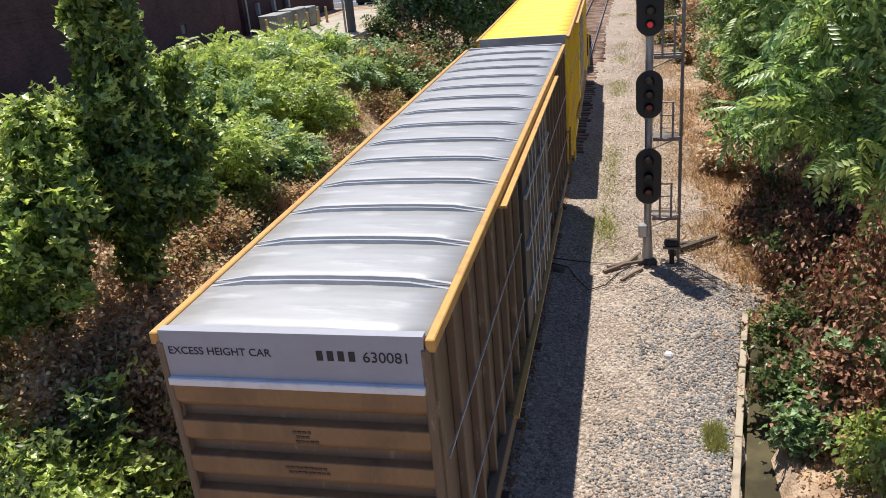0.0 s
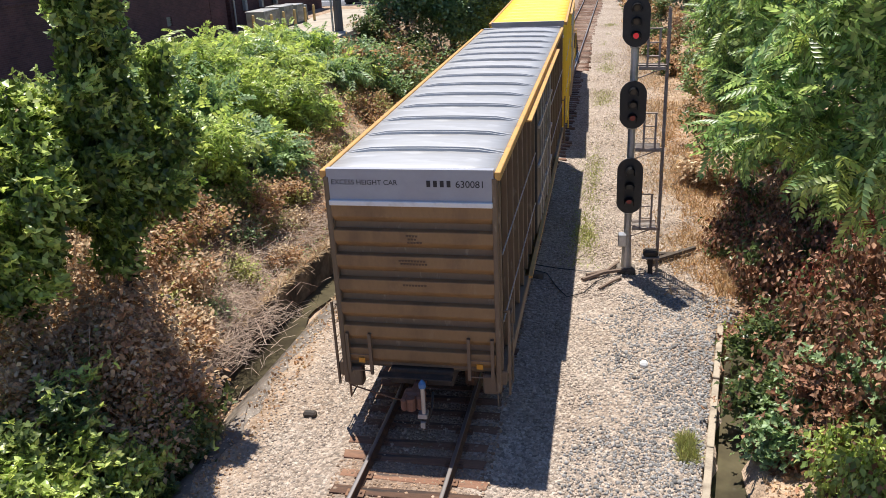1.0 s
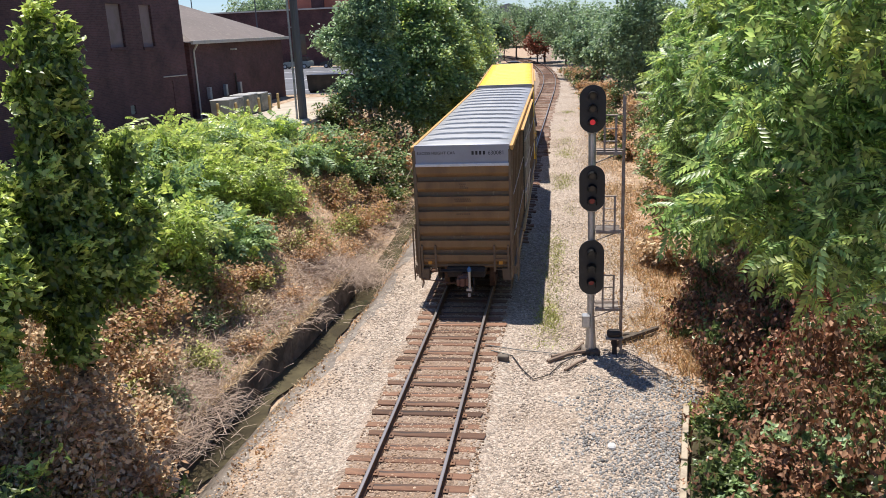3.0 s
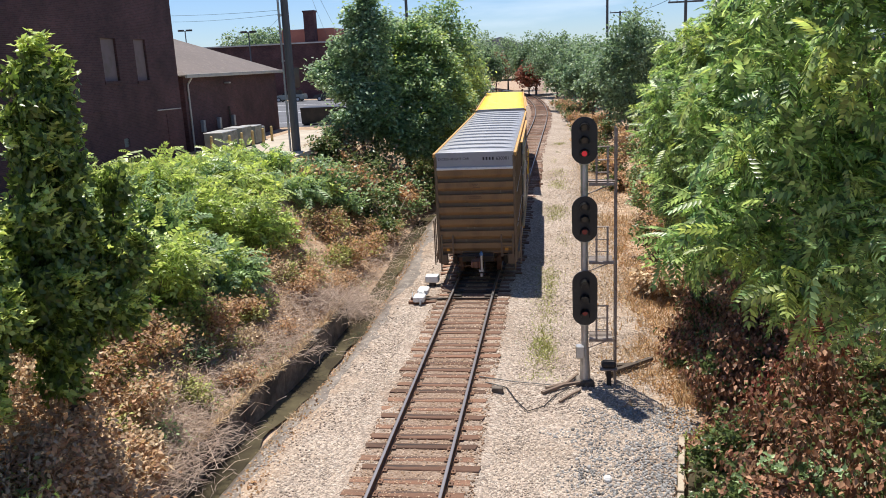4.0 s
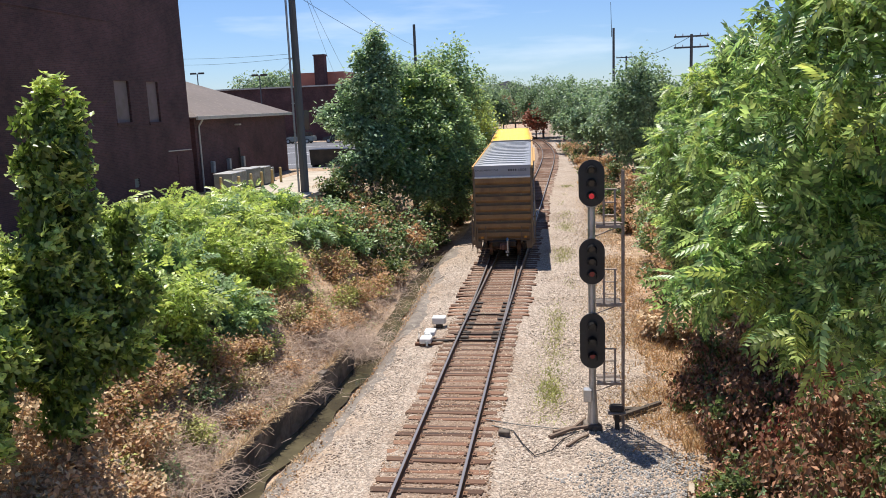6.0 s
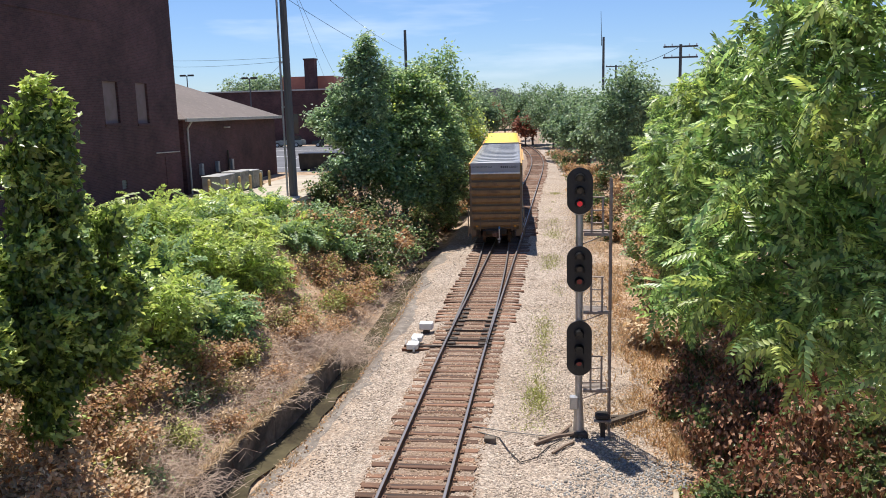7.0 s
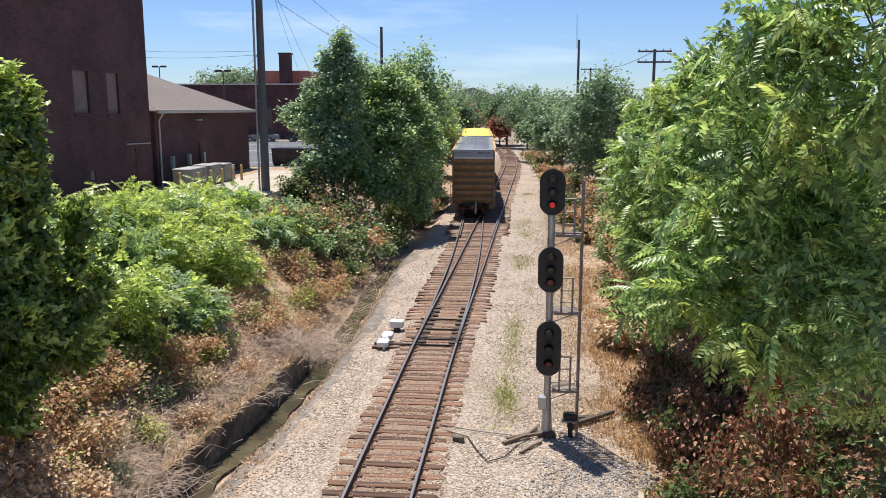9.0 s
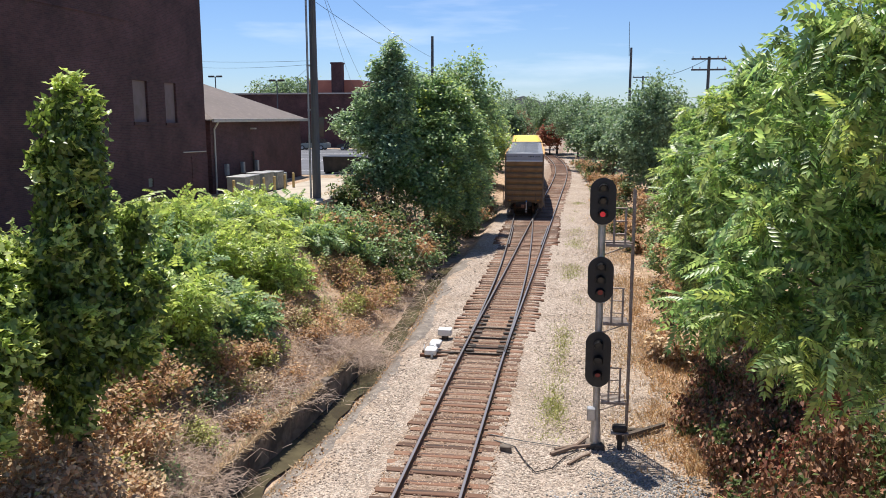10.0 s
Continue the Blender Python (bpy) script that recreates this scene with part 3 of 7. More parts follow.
def ground_material():
    """Pale gravel along the line, brown earth and dry litter on the banks, by where it lies."""
    m = material("gravel_and_earth", (0.345, 0.275, 0.22), 0.95, vary=[((0.25, 0.185, 0.135), 0.28, 0.46, 0.72), ((0.46, 0.40, 0.335), 9.0, 0.5, 0.72)], fine=0.6, scale=34, bump=0.9, bump_scale=26)
    nt = m.node_tree
    bs = nt.nodes["Principled BSDF"]
    gravel = bs.inputs["Base Color"].links[0].from_socket
    geo = nt.nodes.new("ShaderNodeNewGeometry")
    # single stones a few centimetres wide, each of its own shade, with dark gaps as relief
    vo = nt.nodes.new("ShaderNodeTexVoronoi")
    vo.inputs["Scale"].default_value = 19.0
    nt.links.new(geo.outputs["Position"], vo.inputs["Vector"])
    vs_ = nt.nodes.new("ShaderNodeSeparateColor")
    nt.links.new(vo.outputs["Color"], vs_.inputs[0])
    vr = nt.nodes.new("ShaderNodeMapRange")
    vr.inputs["To Min"].default_value, vr.inputs["To Max"].default_value = 0.55, 1.5
    nt.links.new(vs_.outputs[0], vr.inputs["Value"])
    vh = nt.nodes.new("ShaderNodeHueSaturation")
    nt.links.new(vr.outputs["Result"], vh.inputs["Value"])
    nt.links.new(gravel, vh.inputs["Color"])
    gravel = vh.outputs["Color"]
    vb = nt.nodes.new("ShaderNodeBump")
    vb.invert = True
    vb.inputs["Strength"].default_value, vb.inputs["Distance"].default_value = 0.9, 0.035
    nt.links.new(vo.outputs["Distance"], vb.inputs["Height"])
    nt.links.new(bs.inputs["Normal"].links[0].from_socket, vb.inputs["Normal"])
    nt.links.new(vb.outputs["Normal"], bs.inputs["Normal"])
    sep = nt.nodes.new("ShaderNodeSeparateXYZ")
    nt.links.new(geo.outputs["Position"], sep.inputs[0])
    n = nt.nodes.new("ShaderNodeTexNoise")
    n.inputs["Scale"].default_value = 0.9
    n.inputs["Detail"].default_value = 6.0
    nt.links.new(geo.outputs["Position"], n.inputs["Vector"])
    wob = nt.nodes.new("ShaderNodeMath")
    wob.operation = "MULTIPLY_ADD"
    wob.inputs[1].default_value, wob.inputs[2].default_value = 2.4, -1.2
    nt.links.new(n.outputs["Fac"], wob.inputs[0])
    add = nt.nodes.new("ShaderNodeMath")
    nt.links.new(sep.outputs["X"], add.inputs[0])
    nt.links.new(wob.outputs[0], add.inputs[1])

    def band(lo, hi):
        r = nt.nodes.new("ShaderNodeMapRange")
        r.inputs["From Min"].default_value, r.inputs["From Max"].default_value = lo, hi
        nt.links.new(add.outputs[0], r.inputs["Value"])
        return r.outputs["Result"]
    soil = nt.nodes.new("ShaderNodeTexNoise")
    soil.inputs["Scale"].default_value = 2.3
    soil.inputs["Detail"].default_value = 7.0
    nt.links.new(geo.outputs["Position"], soil.inputs["Vector"])
    ramp = nt.nodes.new("ShaderNodeValToRGB")
    e = ramp.color_ramp.elements
    e[0].position, e[0].color = 0.3, (0.19, 0.125, 0.075, 1)
    e[1].position, e[1].color = 0.7, (0.56, 0.42, 0.29, 1)
    mid = e.new(0.5)
    mid.color = (0.40, 0.275, 0.18, 1)
    nt.links.new(soil.outputs["Fac"], ramp.inputs["Fac"])
    out = gravel
    for sock in (band(-5.6, -7.4), band(1.7, 3.1)):
        mx = nt.nodes.new("ShaderNodeMixRGB")
        nt.links.new(sock, mx.inputs[0])
        nt.links.new(out, mx.inputs[1])
        nt.links.new(ramp.outputs["Color"], mx.inputs[2])
        out = mx.outputs["Color"]
    # rust-brown ballast under the rails
    off = nt.nodes.new("ShaderNodeMath")
    off.operation = "ADD"
    off.inputs[1].default_value = 3.14
    nt.links.new(add.outputs[0], off.inputs[0])
    ab = nt.nodes.new("ShaderNodeMath")
    ab.operation = "ABSOLUTE"
    nt.links.new(off.outputs[0], ab.inputs[0])
    rb = nt.nodes.new("ShaderNodeMapRange")
    rb.inputs["From Min"].default_value, rb.inputs["From Max"].default_value = 1.5, 0.7
    rb.inputs["To Max"].default_value = 0.65
    nt.links.new(ab.outputs[0], rb.inputs["Value"])
    mx = nt.nodes.new("ShaderNodeMixRGB")
    mx.inputs[2].default_value = (0.22, 0.135, 0.085, 1)
    nt.links.new(rb.outputs["Result"], mx.inputs[0])
    nt.links.new(out, mx.inputs[1])
    nt.links.new(mx.outputs["Color"], bs.inputs["Base Color"])
    return m


make_ground()


# ---------------------------------------------------------------- railway track
RAIL_PROFILE = [(-0.07, -0.17), (0.07, -0.17), (0.07, -0.155), (0.012, -0.135), (0.012, -0.04), (0.036, -0.03), (0.036, -0.004), (0.028, 0.0),
                (-0.028, 0.0), (-0.036, -0.004), (-0.036, -0.03), (-0.012, -0.04), (-0.012, -0.135), (-0.07, -0.155)]


def rail(name, fx, off, y0, y1, parent, step=1.0):
    """One rail swept along the line x = fx(y) + off."""
    ys = np.arange(y0, y1 + 1e-6, step)
    verts, faces, k = [], [], len(RAIL_PROFILE)
    for y in ys:
        x = fx(y) + off
        for u, z in RAIL_PROFILE:
            verts.append((x + u, y, z + rise(y)))
    for j in range(len(ys) - 1):
        for i in range(k):
            faces.append((j * k + i, j * k + (i + 1) % k, (j + 1) * k + (i + 1) % k, (j + 1) * k + i))
    ob = arrays(name, np.array(verts), np.array(faces), M["rust"], parent)
    ob.data.materials.append(M["railhead"])
    idx = np.zeros(len(faces), dtype=np.int32)
    for j in range(len(ys) - 1):
        for i in (6, 7, 8):
            idx[j * k + i] = 1
    ob.data.polygons.foreach_set("material_index", idx)
    return ob


def make_track():
    tr = thing("railway_track", "railway track with rusty rails on weathered timber ties, splitting at a turnout", "railway track", kind="structure")
    for off in (-0.755, 0.755):
        rail("rail", main_x, off, -12, 200, tr)
        rail("rail", siding_x, off, 27.5 if off > 0 else 30, 190, tr)
    # guard rails beside the frog
    rail("guard_rail", main_x, 0.64, 50, 58, tr)
    rail("guard_rail", siding_x, -0.64, 50, 58, tr)
    tie_mesh = []
    rng = random.Random(4)
    for length in (2.6, 3.3, 4.2):
        for v in range(3):
            bm = bmesh.new()
            vs = box(bm, -length / 2, length / 2, -0.115, 0.115, -0.30, -0.165, bevel=0.012)
            for w in bm.verts:
                w.co += Vector((rng.uniform(-0.03, 0.03), rng.uniform(-0.012, 0.012), rng.uniform(-0.008, 0.006)))
            me = bpy.data.meshes.new("tie")
            bm.to_mesh(me)
            bm.free()
            me.materials.append(M["tie"])
            tie_mesh.append(me)
    y = -11.0
    while y < 185:
        a, b = main_x(y), siding_x(y)
        gap = a - b
        spread = []
        if gap < 0.05:
            spread = [(a, 0)]
        elif gap < 0.8:
            spread = [((a + b) / 2, 3)]
        elif gap < 1.7:
            spread = [((a + b) / 2, 6)]
        else:
            spread = [(a, 0)] + ([(b, 0)] if y < 150 else [])
        for cx, kind in spread:
            ob = new("tie", tie_mesh[kind + rng.randrange(3)])
            ob.parent = tr
            ob.matrix_basis = pose(cx + rng.uniform(-0.12, 0.12), y + rng.uniform(-0.05, 0.05), rise(y) + rng.uniform(-0.022, 0.006), math.degrees(math.atan(GRADE)), 0, rng.uniform(-1.4, 1.4))
        y += 0.5 * rng.uniform(0.93, 1.07)
    # tie plates, spikes and switch rods
    bm = bmesh.new()
    y = 6.0
    while y < 70:
        for fx, off in ((main_x, -0.755), (main_x, 0.755)):
            x, z = fx(y) + off, rise(y)
            box(bm, x - 0.16, x + 0.16, y - 0.09, y + 0.09, z - 0.166, z - 0.152)
            if y < 40:
                for s in (-0.1, 0.1):
                    box(bm, x + s - 0.015, x + s + 0.015, y - 0.02, y + 0.02, z - 0.152, z - 0.125)
        y += 0.5
    tagged(part("tie_plate", bm, M["rust"], tr), kind="stuff")
    bm = bmesh.new()
    for y in (27.6, 28.3, 29.6, 31.0):
        z = rise(y) - 0.13
        box(bm, -4.1, -2.2, y - 0.03, y + 0.03, z - 0.03, z + 0.02)
    box(bm, -5.0, -3.8, 27.55, 27.63, rise(27) - 0.15, rise(27) - 0.1)
    for i in range(9):
        y = 28 + 0.6 * i
        z = rise(y) - 0.15
        for x in (main_x(y) - 0.66, main_x(y) + 0.66):
            box(bm, x - 0.24, x + 0.24, y - 0.11, y + 0.11, z, z + 0.03)
    part("switch_rods", bm, M["under"], tr, "dark greased switch rods and slide plates")
    return tr


make_track()


# ---------------------------------------------------------------- train
def bogie(parent, y0):
    bm = bmesh.new()
    for s in (-1, 1):
        x0, x1 = sorted((s * 0.93, s * 1.07))
        box(bm, x0, x1, y0 - 1.25, y0 + 1.25, 0.58, 0.74, 0.02)
        box(bm, x0, x1, y0 - 0.35, y0 + 0.35, 0.25, 0.6, 0.03)
        for e in (-0.89, 0.89):
            box(bm, x0 - 0.02, x1 + 0.02, y0 + e - 0.17, y0 + e + 0.17, 0.32, 0.64, 0.03)
    box(bm, -1.0, 1.0, y0 - 0.2, y0 + 0.2, 0.5, 0.86, 0.03)
    part("bogie_frame", bm, M["under"], parent)
    wheels = []
    for e in (-0.89, 0.89):
        bm = bmesh.new()
        rod(bm, (-1.1, 0, 0), (1.1, 0, 0), 0.08, n=10)
        for s in (-1, 1):
            rod(bm, (s * 0.69, 0, 0), (s * 0.82, 0, 0), 0.457, n=28)
            rod(bm, (s * 0.66, 0, 0), (s * 0.69, 0, 0), 0.482, n=28)
            for a in range(4):
                c, q = math.cos(a * math.pi / 2), math.sin(a * math.pi / 2)
                box(bm, *sorted((s * 0.818, s * 0.83)), c * 0.25 - 0.03, c * 0.25 + 0.03, q * 0.25 - 0.03, q * 0.25 + 0.03)
        w = part("wheelset", bm, M["rust"], parent)
        w.location = (0, y0 + e, 0.457)
        wheels.append((w, y0 + e))
    return wheels


HALF = 9.3  # half the body's length
EAVE = 4.86


def lettering(text, size, mat, parent, m, name="lettering"):
    cu = bpy.data.curves.new("text", "FONT")
    cu.body, cu.size, cu.extrude = text, size, 0.002
    ob = bpy.data.objects.new("text", cu)
    scene.collection.objects.link(ob)
    bpy.context.view_layer.update()
    me = bpy.data.meshes.new_from_object(ob)
    bpy.data.objects.remove(ob)
    me.materials.clear()
    me.materials.append(mat)
    o = new(name, me)
    o.parent = parent
    o.matrix_basis = m
    return o


def boxcar(name, label, roof, side, end, trim, fascia, doors, detail):
    """A high-cube boxcar: origin on the rail under its middle, y towards its front."""
    car = thing(name, label, "freight car", "cars of the train")
    W = 1.475
    # shell of the body
    bm = bmesh.new()
    box(bm, -W + 0.05, W - 0.05, -HALF + 0.12, HALF - 0.12, 1.08, EAVE - 0.02)
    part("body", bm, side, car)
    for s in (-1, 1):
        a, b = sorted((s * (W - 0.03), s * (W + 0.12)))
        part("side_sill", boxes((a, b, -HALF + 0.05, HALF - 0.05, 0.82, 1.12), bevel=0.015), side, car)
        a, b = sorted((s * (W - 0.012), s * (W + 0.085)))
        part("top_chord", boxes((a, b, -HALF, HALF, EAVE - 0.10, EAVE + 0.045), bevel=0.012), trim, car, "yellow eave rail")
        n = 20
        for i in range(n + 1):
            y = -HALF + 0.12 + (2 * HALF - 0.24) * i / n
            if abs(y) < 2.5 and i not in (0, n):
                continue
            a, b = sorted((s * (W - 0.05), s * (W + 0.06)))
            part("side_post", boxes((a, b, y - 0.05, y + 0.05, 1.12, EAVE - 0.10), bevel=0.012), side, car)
        for z in (2.05, 3.35):
            a, b = sorted((s * (W + 0.055), s * (W + 0.075)))
            part("grab_rail", boxes((a, b, -HALF + 0.2, -2.6, z, z + 0.025)), M["aluminium"], car)
            part("grab_rail", boxes((a, b, 2.6, HALF - 0.2, z, z + 0.025)), M["aluminium"], car)
        for k in (-1, 1):
            a, b = sorted((s * (W - 0.02), s * (W + 0.10)))
            d = part("plug_door", boxes((a, b, *sorted((k * 0.03, k * 2.45)), 1.16, EAVE - 0.16), bevel=0.02), doors, car)
            a, b = sorted((s * (W + 0.10), s * (W + 0.15)))
            bm = bmesh.new()
            for q in (0.5, 1.05, 1.6):
                rod(bm, (s * (W + 0.13), k * q, 1.25), (s * (W + 0.13), k * q, EAVE - 0.3), 0.02, n=6)
            for z in (1.9, 2.9, 3.9):
                box(bm, a, b, *sorted((k * 0.1, k * 2.3)), z, z + 0.07)
            part("lock_bar", bm, M["aluminium"], d)
        a, b = sorted((s * (W + 0.02), s * (W + 0.2)))
        part("door_track", boxes((a, b, -5.0, 5.0, EAVE - 0.15, EAVE - 0.11), (a, b, -5.0, 5.0, 1.06, 1.12)), trim, car)
    # roof of crowned panels between raised seams
    n = 15
    pw = (2 * HALF - 0.1) / n
    panel_me = bpy.data.meshes.new("roof_panel")
    bm = bmesh.new()
    xs = [-W + 0.02, -1.0, -0.5, 0, 0.5, 1.0, W - 0.02]

    def crown(x):
        return EAVE + 0.02 + 0.045 * (1 - (x / W) ** 2)
    grid = []
    for j, y in enumerate((0.02, pw * 0.25, pw * 0.5, pw * 0.75, pw - 0.02) if detail else (0.0, pw * 0.25, pw * 0.5, pw * 0.75, pw - 0.004)):
        grid.append([bm.verts.new((x, y, crown(x) + ((0.028 if detail else 0.0) * (1 - abs(abs(x) / W - abs(y / pw - 0.5) * 2) * 2.2) if 0 < j < 4 and abs(x) < 1.3 else 0.0))) for x in xs])
    for j in range(4):
        for i in range(len(xs) - 1):
            q = (grid[j][i], grid[j][i + 1], grid[j + 1][i + 1], grid[j + 1][i])
            bm.faces.new(q[:3]).smooth = True
            bm.faces.new((q[0], q[2], q[3])).smooth = True
    rim = bmesh.ops.extrude_edge_only(bm, edges=[e for e in bm.edges if e.is_boundary])
    for v in rim["geom"]:
        if isinstance(v, bmesh.types.BMVert):
            v.co.z -= 0.02
    bm.to_mesh(panel_me)
    bm.free()
    panel_me.materials.append(roof)
    seam_me = bpy.data.meshes.new("roof_seam")
    bm = bmesh.new()
    low, high = [], []
    for y, up in ((-0.10, 0.0), (-0.085, 0.05), (-0.05, 0.05), (-0.035, 0.004), (0.035, 0.004), (0.05, 0.05), (0.085, 0.05), (0.10, 0.0)):
        low.append([bm.verts.new((x, y, crown(x) + up - (0.05 if up and abs(x) > 1.3 else 0))) for x in xs])
    for j in range(7):
        for i in range(len(xs) - 1):
            bm.faces.new((low[j][i], low[j][i + 1], low[j + 1][i + 1], low[j + 1][i]))
    bm.to_mesh(seam_me)
    bm.free()
    seam_me.materials.append(roof)
    for i in range(n):
        p = new("roof_panel", panel_me)
        p.parent = car
        p.location = (0, -HALF + 0.05 + pw * i, 0)
        if i and detail:
            q = new("roof_seam", seam_me)
            q.parent = car
            q.location = (0, -HALF + 0.05 + pw * i, 0)
    part("roof_deck", boxes((-W + 0.06, W - 0.06, -HALF + 0.1, HALF - 0.1, EAVE - 0.05, EAVE - 0.005)), M["under"], car)
    # corrugated ends
    for s in (-1, 1):
        Y = s * HALF
        bm = bmesh.new()
        pts = [(0.17, 1.02)]
        z, top = 1.02, 4.30
        k = 7
        h = (top - z) / k
        for i in range(k):
            b = z + h * i
            k2 = h / 0.47
            pts += [(0.15, b), (0.17, b + 0.02 * k2), (0.165, b + 0.07 * k2), (0.02, b + 0.215 * k2), (0.0, b + 0.25 * k2), (0.0, b + 0.445 * k2), (0.012, b + 0.455 * k2)]
        pts += [(0.085, top), (0.14, top)]
        prof = [(Y - s * (0.0 + u), zz) for u, zz in pts] + [(Y - s * 0.2, top), (Y - s * 0.2, 1.02)]
        extrude_profile(bm, prof, -W + 0.06, W - 0.06)
        part("corrugated_end", bm, end, car, "tan corrugated end wall")
        bm = bmesh.new()
        ftop = [(x, EAVE + 0.075) for x in np.linspace(-W + 0.03, W - 0.03, 9)]
        front = [bm.verts.new((x, Y, z)) for x, z in [(-W + 0.03, 4.38), *ftop, (W - 0.03, 4.38)]]
        back = [bm.verts.new((v.co.x, Y - s * 0.12, v.co.z)) for v in front]
        nn = len(front)
        for i in range(nn):
            bm.faces.new((front[i], front[(i + 1) % nn], back[(i + 1) % nn], back[i]))
        bm.faces.new(front)
        bm.faces.new(back[::-1])
        bmesh.ops.recalc_face_normals(bm, faces=bm.faces[:])
        fa = part("end_fascia", bm, fascia, car, "grey fascia plate")
        part("drip_ledge", boxes((-W + 0.05, W - 0.05, *sorted((Y - s * 0.1, Y + s * 0.055)), 4.29, 4.38), bevel=0.01), M["white"], car)
        for q in (-1, 1):
            a, b = sorted((q * (W - 0.07), q * (W + 0.03)))
            part("corner_post", boxes((a, b, *sorted((Y - s * 0.14, Y + s * 0.012)), 0.7, EAVE - 0.06), bevel=0.02), side, car)
            # ladder on the side at the corner, and the end's own short ladder
            bm = bmesh.new()
            sx = q * (W + 0.17)
            for yy in (Y - s * 0.12, Y - s * 0.55):
                box(bm, sx - 0.02, sx + 0.02, yy - 0.025, yy + 0.025, 0.6, 2.35)
            for r in range(6):
                zz = 0.66 + 0.3 * r
                rod(bm, (sx, Y - s * 0.12, zz), (sx, Y - s * 0.55, zz), 0.012, n=6)
            for zz in (0.9, 2.2):
                box(bm, *sorted((sx, q * W)), Y - s * 0.30, Y - s * 0.26, zz, zz + 0.04)
            part("side_ladder", bm, side, car)
            bm = bmesh.new()
            for xx in (q * (W - 0.12), q * (W - 0.55)):
                box(bm, xx - 0.03, xx + 0.03, *sorted((Y + s * 0.02, Y + s * 0.07)), 0.95, 1.8)
                box(bm, xx - 0.03, xx + 0.03, *sorted((Y - s * 0.1, Y + s * 0.05)), 1.74, 1.8)
            for zz in (1.02, 1.36):
                rod(bm, (q * (W - 0.12), Y + s * 0.05, zz), (q * (W - 0.55), Y + s * 0.05, zz), 0.013, n=6)
            part("end_ladder", bm, side, car)
            part("reflector", boxes((*sorted((q * (W - 0.3), q * (W - 0.42))), *sorted((Y + s * 0.002, Y + s * 0.02)), 1.17, 1.27)), M["amber"], car)
            bm = bmesh.new()
            a, b = sorted((q * (W - 0.32), q * (W - 0.02)))
            box(bm, a, b, *sorted((Y - s * 0.25, Y - s * 0.02)), 0.62, 1.03, 0.03)
            part("step_bracket", bm, side, car)
            rr = rods(((q * (W - 0.05), Y - s * 0.05, 0.62), (q * (W - 0.05), Y - s * 0.05, 0.36), 0.014), ((q * (W - 0.05), Y - s * 0.45, 0.62), (q * (W - 0.05), Y - s * 0.45, 0.36), 0.014), ((q * (W - 0.05), Y - s * 0.05, 0.36), (q * (W - 0.05), Y - s * 0.45, 0.36), 0.014), n=6)
            part("stirrup", rr, side, car)
        part("crossover_platform", boxes((-0.78, 0.62, *sorted((Y + s * 0.02, Y + s * 0.22)), 0.985, 1.015), bevel=0.008), M["under"], car, "grimy steel crossover platform")
        # coupler: shank, head with jaw and knuckle, cut lever and air hose
        bm = bmesh.new()
        box(bm, -0.09, 0.09, *sorted((Y - s * 0.5, Y + s * 0.48)), 0.74, 0.93, 0.02)
        box(bm, -0.19, 0.19, *sorted((Y + s * 0.44, Y + s * 0.66)), 0.70, 0.98, 0.04)
        box(bm, -0.19, -0.09, *sorted((Y + s * 0.6, Y + s * 0.86)), 0.72, 0.96, 0.03)
        box(bm, 0.07, 0.18, *sorted((Y + s * 0.6, Y + s * 0.78)), 0.70, 0.98, 0.035)
        cp = part("coupler", bm, M["coupler"], car, "rusty knuckle coupler")
        part("knuckle", bmof(rod, (0.02 * s, Y + s * 0.77, 0.72), (0.02 * s, Y + s * 0.77, 0.96), 0.085, n=10), M["coupler"], cp)
        part("cut_lever", rods(((-1.35, Y + s * 0.1, 0.72), (-0.5, Y + s * 0.35, 0.66), 0.016), ((-0.5, Y + s * 0.35, 0.66), (-0.15, Y + s * 0.55, 0.74), 0.016), ((-1.35, Y + s * 0.1, 0.72), (-1.35, Y + s * 0.1, 0.5), 0.014), n=6), M["rust"], car)
        part("air_hose", rods(((0.28, Y + s * 0.3, 0.8), (0.3, Y + s * 0.55, 0.62), 0.025), ((0.3, Y + s * 0.55, 0.62), (0.22, Y + s * 0.62, 0.34), 0.025)), M["black"], car)
        part("end_sill", boxes((-0.6, 0.6, *sorted((Y - s * 1.2, Y - s * 0.05)), 0.72, 1.05), bevel=0.02), M["under"], car)
        if detail and s < 0:
            face = pose(0, Y - 0.004, 0, 90, 0, 0)
            ex = lettering("EXCESS HEIGHT CAR", 0.125, M["ink"], fa, pose(-1.37, Y - 0.004, 4.66, 90, 0, 0))
            nu = lettering("630081", 0.17, M["ink"], fa, pose(0.80, Y - 0.004, 4.63, 90, 0, 0))
            nu.scale = (0.98, 1, 1)
            for i in range(4):
                x = 0.30 + 0.115 * i
                bm = bmesh.new()
                box(bm, x + 0.01, x + 0.075, Y - 0.007, Y + 0.003, 4.635, 4.745)
                part("marking_bar", bm, M["ink"], fa)
            bm = bmesh.new()
            for z, w, x in ((3.72, 0.22, 0.0), (3.66, 0.2, 0.02), (3.60, 0.28, 0.05), (3.25, 0.5, -0.02), (3.19, 0.52, 0.02), (2.78, 0.48, 0.02)):
                for i in range(int(w / 0.055)):
                    box(bm, x - w / 2 + 0.055 * i, x - w / 2 + 0.055 * i + 0.04, Y - 0.012, Y + 0.02, z, z + 0.03)
            tagged(part("stencil", bm, M["fadedink"], car, "small faded black stencil lines"), kind="stuff")
